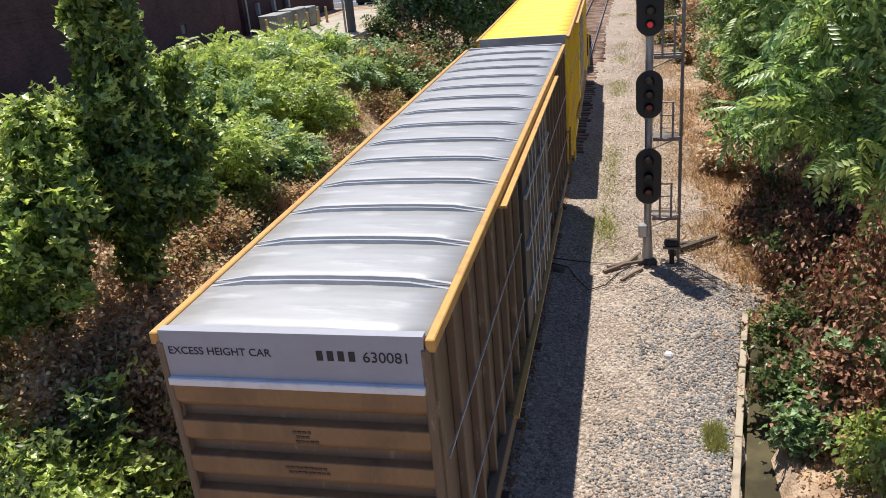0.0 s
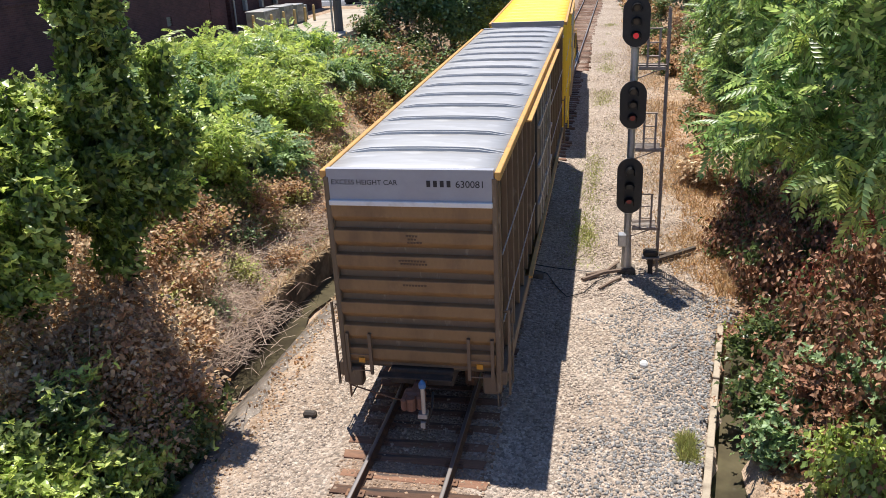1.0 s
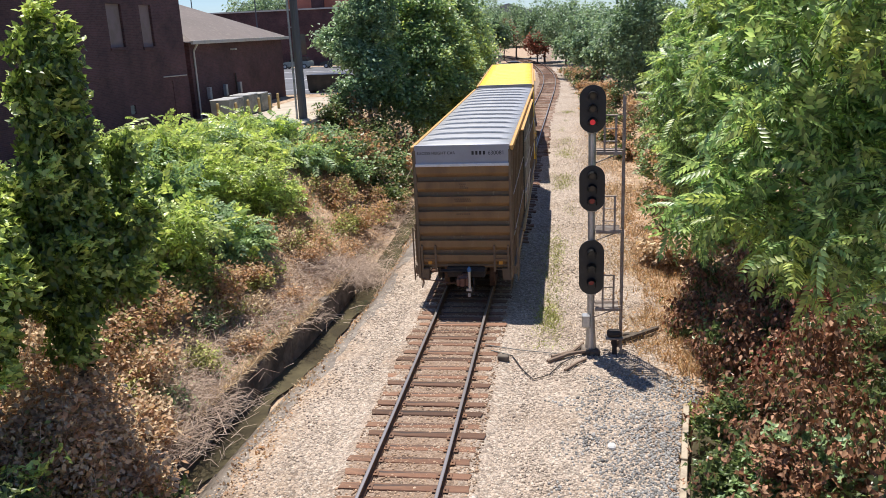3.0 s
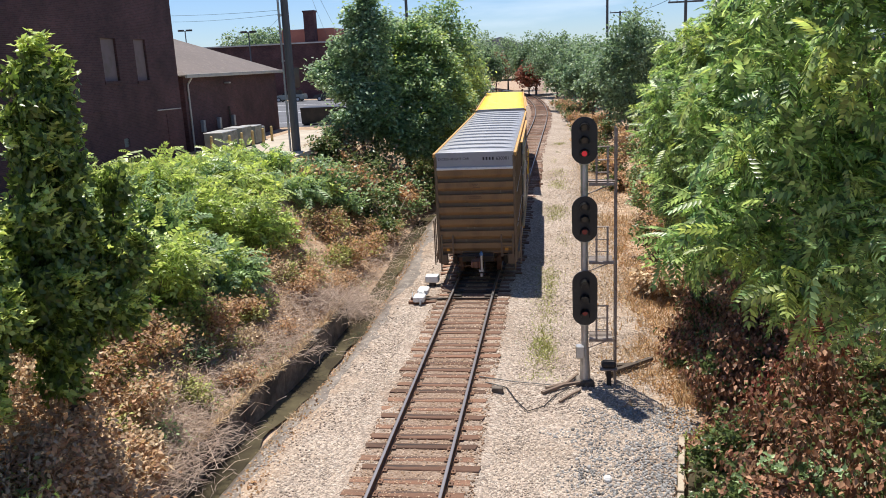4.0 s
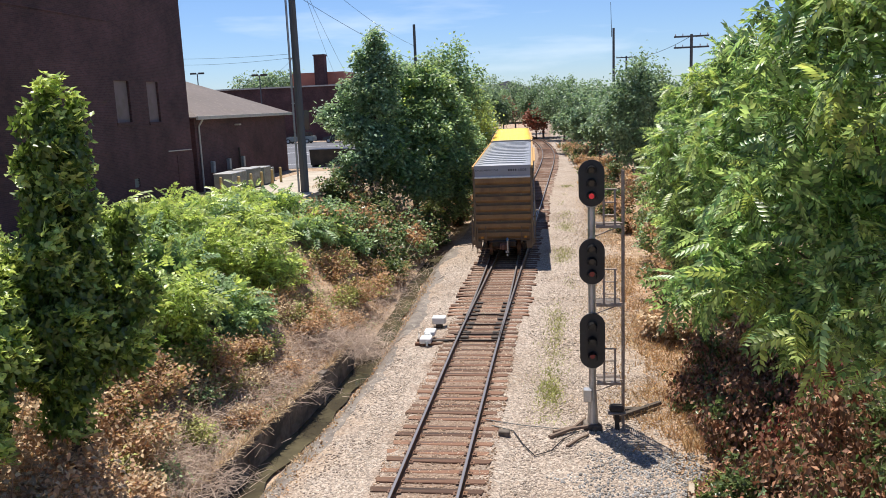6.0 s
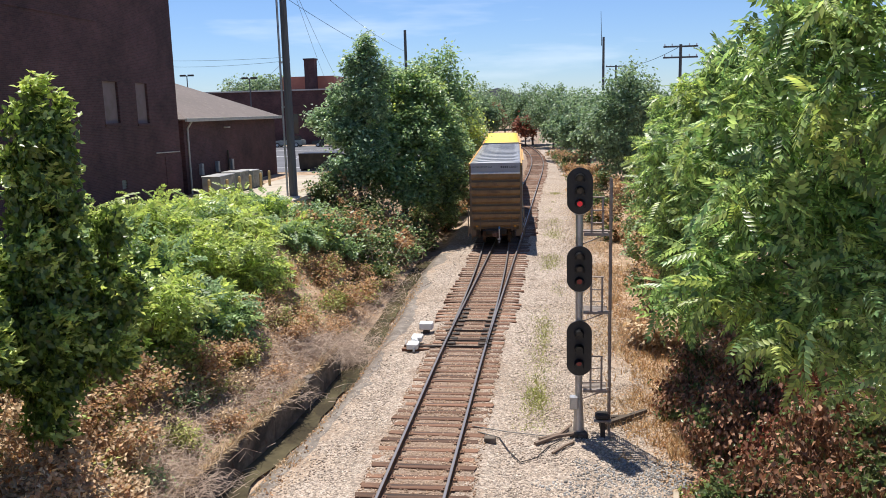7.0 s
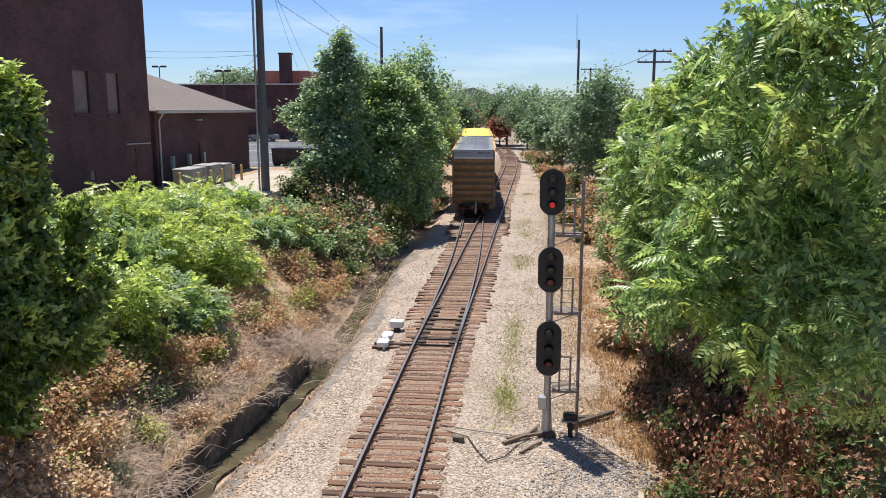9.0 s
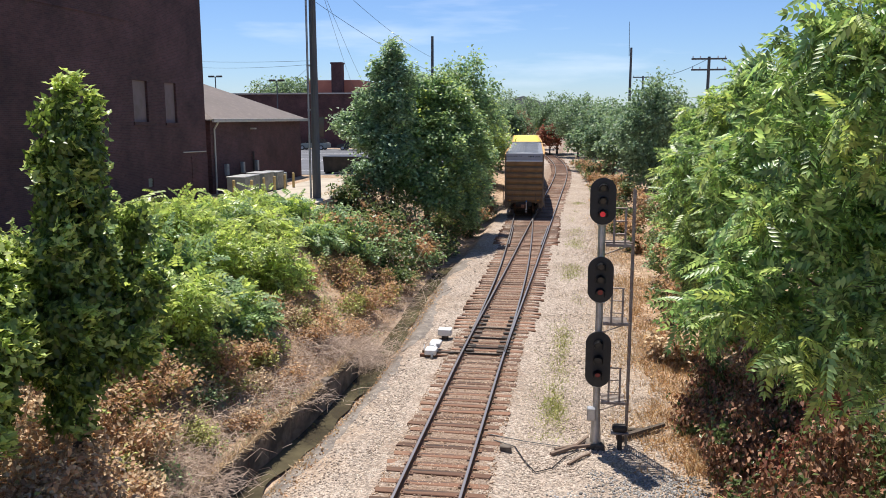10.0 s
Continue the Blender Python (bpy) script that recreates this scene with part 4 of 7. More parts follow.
            # marker device on the last coupler
            mk = part("end_marker", rods(((0.2, Y - 0.75, 0.62), (0.2, Y - 0.75, 1.18), 0.04), n=12), M["aluminium"], car, "white end-of-train marker tube with blue cap")
            part("marker_cap", rods(((0.2, Y - 0.75, 1.18), (0.2, Y - 0.75, 1.26), 0.065), ((0.2, Y - 0.75, 1.26), (0.2, Y - 0.75, 1.33), 0.065, 0.02), n=12), M["blue"], mk)
            part("marker_bracket", boxes((0.1, 0.26, Y - 0.80, Y - 0.62, 0.55, 0.64), (0.15, 0.23, Y - 0.84, Y - 0.8, 0.38, 0.5)), M["steel"], mk)
    part("centre_sill", boxes((-0.25, 0.25, -HALF + 1, HALF - 1, 0.75, 1.08)), M["under"], car)
    wheels = bogie(car, -7.0) + bogie(car, 7.0)
    return car, wheels


def tank_car():
    car = thing("tank_car", "black railway tank car with domed top fittings", "freight car", "cars of the train")
    bm = bmesh.new()
    rod(bm, (0, -7.6, 2.65), (0, 7.6, 2.65), 1.45, n=36)
    rod(bm, (0, -7.6, 2.65), (0, -8.1, 2.65), 1.45, 0.9, n=36)
    rod(bm, (0, 7.6, 2.65), (0, 8.1, 2.65), 1.45, 0.9, n=36)
    part("tank", bm, M["black"], car, smooth=False)
    part("manway", bmof(rod, (0, 0, 4.05), (0, 0, 4.45), 0.5, n=20), M["black"], car)
    part("underframe", boxes((-0.9, 0.9, -8.7, -6, 0.8, 1.15), (-0.9, 0.9, 6, 8.7, 0.8, 1.15), (-1.4, 1.4, -8.8, -8.5, 0.8, 1.1), bevel=0.02), M["under"], car)
    part("handrail", rods(((-1.3, -8.6, 1.1), (-1.3, -8.6, 2.2), 0.02), ((1.3, -8.6, 1.1), (1.3, -8.6, 2.2), 0.02), ((-1.3, -8.6, 2.2), (1.3, -8.6, 2.2), 0.02), ((-0.5, -0.9, 4.3), (0.5, -0.9, 4.3), 0.02), n=6), M["aluminium"], car)
    return car, bogie(car, -6.6) + bogie(car, 6.6)


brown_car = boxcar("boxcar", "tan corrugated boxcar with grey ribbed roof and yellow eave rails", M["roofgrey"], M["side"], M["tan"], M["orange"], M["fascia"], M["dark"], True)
yellow_car = boxcar("boxcar", "yellow boxcar with plain yellow roof coupled ahead", M["yellow"], M["yellow"], M["yellow"], M["orange"], M["roofgrey"], M["yellow"], False)
black_car = tank_car()

SPEED, REAR = 5.63, 6.95  # metres a second, and where the last car's end stands at the start


def on_line(y, reach):
    """A car's pose with its middle at y on the diverging line, its bogies reach metres either side."""
    a, b = Vector((siding_x(y - reach), y - reach, rise(y - reach))), Vector((siding_x(y + reach), y + reach, rise(y + reach)))
    mid, d = (a + b) / 2, b - a
    return pose(*mid, math.degrees(math.atan2(d.z, d.y)), 0, math.degrees(-math.atan2(d.x, d.y)))


def along(t):
    """How far the last car's end has come after t seconds: it slows a little at first."""
    return REAR + SPEED * t - 0.22 * max(0.0, 1.0 - t) ** 1.5


def sway(t):
    """The cars' slight sideways lurch on the worn track."""
    return float(np.interp(t, (0, 1, 2.5, 5, 7, 10), (-0.10, -0.05, 0.02, 0.06, 0.03, 0.0)))


def motions():
    step = 0.1
    for (car, wheels), ahead, reach in ((brown_car, HALF, 7.0), (yellow_car, 3 * HALF + 1.75, 7.0), (black_car, 4 * HALF + 1.75 + 1.6 + 8.9, 6.6)):
        walk(car, [(0.5 * i, pose(sway(0.5 * i), 0, 0) @ on_line(along(0.5 * i) + ahead, reach)) for i in range(21)])
        for w, y in wheels:
            walk(w, [(step * i, pose(0, y, 0.457, -math.degrees((along(step * i) - along(0)) / 0.457), 0, 0)) for i in range(101)])


# ---------------------------------------------------------------- lineside structures
def make_wall():
    w = thing("retaining_wall", "old stained concrete retaining wall above a wet ditch", "wall", kind="structure")
    rng = random.Random(9)
    y = 4.0
    while y < WALL_END - 0.1:
        y2 = min(y + rng.uniform(2.2, 3.0), WALL_END)
        x = wall_x((y + y2) / 2)
        z = rise((y + y2) / 2)
        lean = rng.uniform(-0.03, 0.03)
        bm = bmesh.new()
        box(bm, x - 0.2, x + 0.02, y + 0.008, y2 - 0.008, z - 0.95, z + 0.27 + rng.uniform(-0.05, 0.05), 0.03)
        bmesh.ops.subdivide_edges(bm, edges=[e for e in bm.edges if e.calc_length() > 0.6], cuts=7, use_grid_fill=True)
        for v in bm.verts:
            chip = 0.45 * max(0.0, noise.noise(v.co * 1.9 + Vector((2, 0, 9))) - 0.12) * smooth(z - 0.1, z + 0.25, v.co.z)
            v.co += Vector((wall_x(v.co.y) - x + lean * (v.co.z - z) + 0.045 * noise.noise(v.co * 2.3), 0.0, 0.05 * noise.noise(v.co * 1.7 + Vector((5, 0, 0))) - chip))
        part("wall_panel", bm, M["concrete"], w)
        y = y2
    return w


make_wall()


def make_kerb():
    k = thing("drain_kerb", "weathered pale timber edging along the drain", "kerb", kind="structure")
    y = 3.0
    while y < 17.4:
        y2 = min(y + 2.4, 17.5)
        xa, xb = kerb_x(y), kerb_x(y2)
        m = pose((xa + xb) / 2, (y + y2) / 2, rise(y), 0, 0, -math.degrees(math.atan2(xb - xa, y2 - y)))
        L = (y2 - y) / 2 * 1.01
        bm = bmesh.new()
        box(bm, -0.07, 0.06, -L + 0.006, L - 0.006, -0.85, -0.16, 0.012)
        b = part("edging_board", bm, M["kerb"], k)
        b.matrix_basis = m
        y = y2
    return k


make_kerb()


def strip(name, fx0, fx1, fz, y0, y1, step, mat, label, category):
    ys = np.arange(y0, y1 + 1e-6, step)
    verts = []
    for y in ys:
        verts += [(fx0(y), y, fz(y)), (fx1(y), y, fz(y))]
    faces = [(2 * i, 2 * i + 1, 2 * i + 3, 2 * i + 2) for i in range(len(ys) - 1)]
    return tagged(arrays(name, np.array(verts), np.array(faces), mat), label, category, kind="structure")


strip("water", lambda y: wall_x(y) - 0.02, lambda y: wall_x(y) + 0.74 + 0.12 * math.sin(y * 1.3) + 0.08 * math.sin(y * 3.1), lambda y: rise(y) - 0.585, 4, 45, 0.4, M["water"], "shallow murky water in the ditch below the wall", "water")
strip("water", lambda y: kerb_x(y) + 0.04, lambda y: kerb_x(y) + 0.76, lambda y: rise(y) - 0.56, 2, 17.5, 0.5, M["water"], "brown standing water in the boarded drain", "water")


def silt():
    """Wet grey silt between the ditch and the gravel, with a ragged edge."""
    ys, n = np.arange(8.0, 46.0, 0.25), 8
    verts = []
    for y in ys:
        w = 0.75 + 0.55 * noise.noise(Vector((1.7, y * 0.45, 0.0))) + 0.22 * noise.noise(Vector((4.0, y * 1.9, 0.0)))
        for k in range(n):
            x = wall_x(y) + 0.72 + w * k / (n - 1)
            verts.append((x, y, ground_z(x, y) + 0.012 * (1 - k / (n - 1)) + 0.004))
    faces = [(j * n + i, j * n + i + 1, (j + 1) * n + i + 1, (j + 1) * n + i) for j in range(len(ys) - 1) for i in range(n - 1)]
    m = material("wet_silt", (0.20, 0.165, 0.135), 0.6, vary=[((0.12, 0.095, 0.075), 1.3, 0.42, 0.62), ((0.30, 0.26, 0.215), 4.0, 0.5, 0.75)], fine=0.35, scale=30, bump=0.7, bump_scale=24)
    tagged(arrays("silt", np.array(verts), np.array(faces), m, smooth=True), "wet grey-brown silt along the ditch", "mud", kind="structure")


silt()


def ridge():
    """Low wooded hills on the horizon, their haze painted as a blue-grey colour."""
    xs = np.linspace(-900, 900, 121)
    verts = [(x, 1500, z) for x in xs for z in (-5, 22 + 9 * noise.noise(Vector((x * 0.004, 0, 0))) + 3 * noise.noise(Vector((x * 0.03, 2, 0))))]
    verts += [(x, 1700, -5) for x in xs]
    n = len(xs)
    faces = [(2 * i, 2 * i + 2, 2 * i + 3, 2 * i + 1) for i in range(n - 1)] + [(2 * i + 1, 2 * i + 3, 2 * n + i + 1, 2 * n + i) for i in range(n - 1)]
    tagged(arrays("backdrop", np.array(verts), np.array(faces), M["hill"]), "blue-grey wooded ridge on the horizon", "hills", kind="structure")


ridge()


def signal():
    s = thing("railway_signal", "black three-head railway signal on a steel mast with ladder", "railway signal", at=pose(0.69, 20.47, rise(20.5) - 0.26))
    part("base_plate", boxes((-0.24, 0.24, -0.24, 0.24, -0.1, 0.14), bevel=0.03), M["concrete"], s)
    bm = bmesh.new()
    rod(bm, (0, 0, 0.1), (0, 0, 1.0), 0.15, 0.105, n=16)
    rod(bm, (0, 0, 0.95), (0, 0, 7.0), 0.095, n=16)
    part("mast", bm, M["aluminium"], s, "weathered grey steel mast")
    part("junction_box", boxes((-0.24, -0.02, -0.2, 0.02, 0.78, 1.12), bevel=0.02), M["aluminium"], s)
    for i, (z0, z1) in enumerate(((5.98, 7.16), (3.97, 5.16), (1.72, 3.20))):
        head = bmesh.new()
        # rounded backing plate
        zc, h, w = (z0 + z1) / 2, (z1 - z0) / 2, 0.325
        ring = []
        for k in range(32):
            a = 2 * math.pi * k / 32
            cz = h - w
            ring.append((w * math.cos(a), zc + (cz if math.sin(a) >= 0 else -cz) + w * math.sin(a)))
        f = [head.verts.new((x, -0.19, z)) for x, z in ring]
        b = [head.verts.new((x, -0.15, z)) for x, z in ring]
        for k in range(32):
            head.faces.new((f[k], f[(k + 1) % 32], b[(k + 1) % 32], b[k]))
        head.faces.new(f)
        head.faces.new(b[::-1])
        bmesh.ops.recalc_face_normals(head, faces=head.faces[:])
        box(head, -0.16, 0.16, -0.15, 0.09, zc - h * 0.72, zc + h * 0.72, 0.03)
        hd = part("signal_head", head, M["black"], s)
        for j in range(3):
            z = zc + (0.33 - 0.33 * j) * (h / 0.6)
            lens = bmof(rod, (0, -0.192, z), (0, -0.205, z), 0.068, n=20)
            part("lens", lens, (M["redlens"] if i < 1 else M["dimred"]) if j == 2 else M["lens"], hd, "lit red lens" if j == 2 else "")
            # hood: a half tube over the lens, open below
            bm = bmesh.new()
            n = 12
            rows = []
            for yy, r in ((-0.19, 0.125), (-0.44, 0.115)):
                rows.append([bm.verts.new((r * math.cos(math.radians(-35 + 250 * k / n)), yy, z + r * math.sin(math.radians(-35 + 250 * k / n)))) for k in range(n + 1)])
            for k in range(n):
                bm.faces.new((rows[0][k], rows[0][k + 1], rows[1][k + 1], rows[1][k]))
            bmesh.ops.solidify(bm, geom=bm.faces[:], thickness=0.008)
            part("hood", bm, M["black"], hd)
        for q in (-0.02, 0.45):
            part("bracket", boxes((-0.13, 0.13, -0.16, 0.13, z0 + q, z0 + q + 0.1), bevel=0.015), M["steel"], s)
    # platforms with guard rails, between mast and ladder
    for z in (5.45, 3.40, 1.28):
        pf = part("platform", boxes((0.1, 0.74, -0.16, -0.12, z - 0.03, z + 0.04)), M["oldsteel"], s, "grated steel platform")
        part("edge_bar", boxes((0.1, 0.74, 0.46, 0.5, z - 0.03, z + 0.04)), M["oldsteel"], pf)
        for k in range(6):
            part("grating_bar", boxes((0.12, 0.72, -0.12 + 0.1 * k, -0.07 + 0.1 * k, z, z + 0.03)), M["oldsteel"], pf)
        part("platform_brace", rods(((0.02, 0.0, z - 0.28), (0.7, 0.0, z - 0.02), 0.018), n=6), M["oldsteel"], s)
        bm = bmesh.new()
        for x in (0.30, 0.58):
            for yy in (-0.12,):
                box(bm, x - 0.025, x + 0.025, yy - 0.02, yy + 0.02, z, z + 0.95)
        for zz in (0.3, 0.62, 0.95):
            rod(bm, (0.26, -0.12, z + zz), (0.62, -0.12, z + zz), 0.018, n=6)
        rod(bm, (0.0, -0.12, z + 0.95), (0.3, -0.12, z + 0.95), 0.016, n=6)
        part("guard_rail", bm, M["oldsteel"], s)
    bm = bmesh.new()
    for yy in (0.02, 0.40):
        rod(bm, (0.80, yy - 0.1, 0.0), (0.80, yy, 6.85), 0.03, n=8)
    k = 0.3
    while k < 6.8:
        rod(bm, (0.80, -0.08 + 0.012 * k, k), (0.80, 0.30 + 0.012 * k, k), 0.014, n=6)
        k += 0.3
    for z in (1.3, 3.4, 5.5):
        rod(bm, (0.05, 0.1, z), (0.8, 0.1, z), 0.02, n=6)
    part("ladder", bm, M["oldsteel"], s, "long steel ladder")
    return s


signal()


def relay_post():
    p = thing("relay_box", "small dark relay box on a post beside the signal mast", "relay box", at=pose(1.32, 20.4, rise(20.5) - 0.26))
    part("post", boxes((-0.06, 0.06, -0.06, 0.06, -0.1, 0.6), bevel=0.008), M["under"], p)
    part("cover", boxes((-0.2, 0.18, -0.13, 0.13, 0.5, 0.68), bevel=0.05), M["under"], p)
    part("flange", boxes((-0.24, 0.22, -0.16, 0.16, 0.45, 0.5), bevel=0.01), M["oldsteel"], p)


relay_post()


def switch_machine():
    s = thing("switch_machine", "white-painted electric switch machine on two long ties", "switch machine", at=pose(-5.0, 27.6, rise(27.5) - 0.24) @ Matrix.Scale(0.8, 4))
    for y in (-0.28, 0.3):
        part("timber", boxes((-0.5, 0.75, y - 0.11, y + 0.11, -0.08, 0.1), bevel=0.012), M["tie"], s)
    part("gearbox", boxes((-0.26, 0.26, -0.55, 0.05, 0.1, 0.36), bevel=0.04), M["white"], s)
    part("motor", rods(((0, 0.05, 0.26), (0, 0.55, 0.26), 0.17), n=16), M["white"], s)
    part("cover", boxes((-0.2, 0.3, 0.3, 0.95, 0.2, 0.44), bevel=0.04), M["white"], s)
    part("hand_lever", rods(((-0.3, -0.4, 0.3), (-0.42, 0.3, 0.34), 0.02), ((0.1, -0.6, 0.2), (0.1, -0.7, 0.05), 0.05), n=8), M["steel"], s)
    part("throw_rod", rods(((0.26, -0.25, 0.18), (1.0, -0.1, 0.14), 0.025), n=8), M["under"], s)
    j = thing("junction_box", "white-painted cable junction box beside the switch machine", "junction box", at=pose(-4.85, 29.6, rise(29.6) - 0.24))
    part("case", boxes((-0.26, 0.26, -0.2, 0.2, 0.15, 0.42), bevel=0.03), M["white"], j)
    part("stand", boxes((-0.12, 0.12, -0.12, 0.12, -0.08, 0.15), bevel=0.01), M["under"], j)


switch_machine()


# ---------------------------------------------------------------- buildings and street
def brick_material(name, base, mortar, along="Y"):
    m = material(name, base, 0.9, bump=0.0)
    nt = m.node_tree
    bs = nt.nodes["Principled BSDF"]
    geo = nt.nodes.new("ShaderNodeNewGeometry")
    sep = nt.nodes.new("ShaderNodeSeparateXYZ")
    com = nt.nodes.new("ShaderNodeCombineXYZ")
    nt.links.new(geo.outputs["Position"], sep.inputs[0])
    add = nt.nodes.new("ShaderNodeMath")
    nt.links.new(sep.outputs["X"], add.inputs[0])
    nt.links.new(sep.outputs["Y"], add.inputs[1])
    nt.links.new(add.outputs[0], com.inputs[0])
    nt.links.new(sep.outputs["Z"], com.inputs[1])
    br = nt.nodes.new("ShaderNodeTexBrick")
    br.inputs["Color1"].default_value = (*base, 1)
    br.inputs["Color2"].default_value = (base[0] * 0.62, base[1] * 0.66, base[2] * 0.7, 1)
    br.inputs["Mortar"].default_value = (*mortar, 1)
    br.inputs["Scale"].default_value = 1.0
    br.inputs["Mortar Size"].default_value = 0.006
    br.inputs["Brick Width"].default_value = 0.215
    br.inputs["Row Height"].default_value = 0.075
    nt.links.new(com.outputs[0], br.inputs["Vector"])
    n = nt.nodes.new("ShaderNodeTexNoise")
    n.inputs["Scale"].default_value = 0.45
    n.inputs["Detail"].default_value = 8.0
    n.inputs["Roughness"].default_value = 0.65
    nt.links.new(geo.outputs["Position"], n.inputs["Vector"])
    r = nt.nodes.new("ShaderNodeMapRange")
    r.inputs["From Min"].default_value, r.inputs["From Max"].default_value = 0.3, 0.7
    r.inputs["To Min"].default_value, r.inputs["To Max"].default_value = 0.55, 1.4
    nt.links.new(n.outputs["Fac"], r.inputs["Value"])
    hs = nt.nodes.new("ShaderNodeHueSaturation")
    nt.links.new(r.outputs["Result"], hs.inputs["Value"])
    nt.links.new(br.outputs["Color"], hs.inputs["Color"])
    nt.links.new(hs.outputs["Color"], bs.inputs["Base Color"])
    b = nt.nodes.new("ShaderNodeBump")
    b.inputs["Strength"].default_value, b.inputs["Distance"].default_value = 0.6, 0.01
    nt.links.new(br.outputs["Fac"], b.inputs["Height"])
    b.invert = True
    nt.links.new(b.outputs["Normal"], bs.inputs["Normal"])
    return m


M["wall_brick"] = brick_material("dark_red_brickwork", (0.105, 0.045, 0.044), (0.10, 0.066, 0.064))
M["far_brick"] = brick_material("purple_brown_brickwork", (0.10, 0.04, 0.04), (0.10, 0.07, 0.06))
LOT = 4.0


def wall_with_openings(bm, x, t, y0, y1, z0, z1, holes):
    """A wall in the plane x, t thick towards -x, from y0 to y1, with holes (ya, yb, za, zb) cut through."""
    ys = sorted({y0, y1, *[h[0] for h in holes], *[h[1] for h in holes]})
    zs = sorted({z0, z1, *[h[2] for h in holes], *[h[3] for h in holes]})
    inside = lambda y, z: any(h[0] < y < h[1] and h[2] < z < h[3] for h in holes)
    cells = {(i, j) for i in range(len(ys) - 1) for j in range(len(zs) - 1) if not inside((ys[i] + ys[i + 1]) / 2, (zs[j] + zs[j + 1]) / 2)}
    cache = {}

    def v(d, i, j):
        k = (d, i, j)
        if k not in cache:
            cache[k] = bm.verts.new((x - d * t, ys[i], zs[j]))
        return cache[k]
    for i, j in cells:
        bm.faces.new((v(0, i, j), v(0, i + 1, j), v(0, i + 1, j + 1), v(0, i, j + 1)))
        bm.faces.new((v(1, i, j + 1), v(1, i + 1, j + 1), v(1, i + 1, j), v(1, i, j)))
        for di, dj, a, b in ((-1, 0, (0, 0), (0, 1)), (1, 0, (1, 1), (1, 0)), (0, -1, (1, 0), (0, 0)), (0, 1, (0, 1), (1, 1))):
            if (i + di, j + dj) not in cells:
                p, q = (i + a[0], j + a[1]), (i + b[0], j + b[1])
                bm.faces.new((v(0, *p), v(0, *q), v(1, *q), v(1, *p)))


def big_building():
    b = thing("brick_building", "tall dark red brick building with two blind windows", "building")
    X = -21.1
    holes = [(36.0, 37.35, 8.3, 10.3), (39.05, 40.25, 8.25, 10.3), (36.95, 37.45, 5.05, 5.5)]
    bm = bmesh.new()
    wall_with_openings(bm, X, 0.4, 8.0, 43.5, 1.0, 18.5, holes)
    part("wall", bm, M["wall_brick"], b)
    part("wall", boxes((-45, X - 0.4, 43.1, 43.5, 1.0, 18.5)), M["wall_brick"], b)
    part("wall", boxes((-45, X - 0.4, 8.0, 8.4, 1.0, 18.5)), M["wall_brick"], b)
    part("wall", boxes((-45.4, -45, 8.0, 43.5, 1.0, 18.5)), M["wall_brick"], b)
    part("roof", boxes((-45, X - 0.4, 8.4, 43.1, 18.0, 18.3)), M["shingle"], b)
    part("coping", boxes((-45.5, X + 0.1, 7.9, 43.6, 18.5, 18.65)), M["concrete"], b)
    for y0, y1, z0, z1 in holes:
        if z1 < 6:
            w = part("vent", boxes((X - 0.16, X - 0.10, y0, y1, z0, z1)), M["hvac"], b, "small square grey wall vent")
            bm = bmesh.new()
            for k in range(5):
                box(bm, X - 0.1, X - 0.03, y0 + 0.03, y1 - 0.03, z0 + 0.05 + 0.08 * k, z0 + 0.08 + 0.08 * k)
            part("louvre", bm, M["hvac"], w)
        else:
            w = part("blind_window", boxes((X - 0.22, X - 0.13, y0, y1, z0, z1)), M["panel"], b, "boarded window recess painted dull pink")
            part("sill", boxes((X - 0.2, X + 0.06, y0 - 0.08, y1 + 0.08, z0 - 0.14, z0 - 0.001)), M["wall_brick"], w)
    part("pipe", rods(((X + 0.05, 40.6, 6.65), (X + 0.05, 43.3, 6.6), 0.03), n=8), M["eave"], b)
    part("brick_patch", boxes((X, X + 0.03, 41.6, 43.5, 1.2, 6.4)), M["wall_brick"], b)
    for z in (6.9, 13.0):
        part("string_course", boxes((X - 0.02, X + 0.035, 8.0, 36.0, z, z + 0.09)), M["wall_brick"], b)
    return b


big_building()


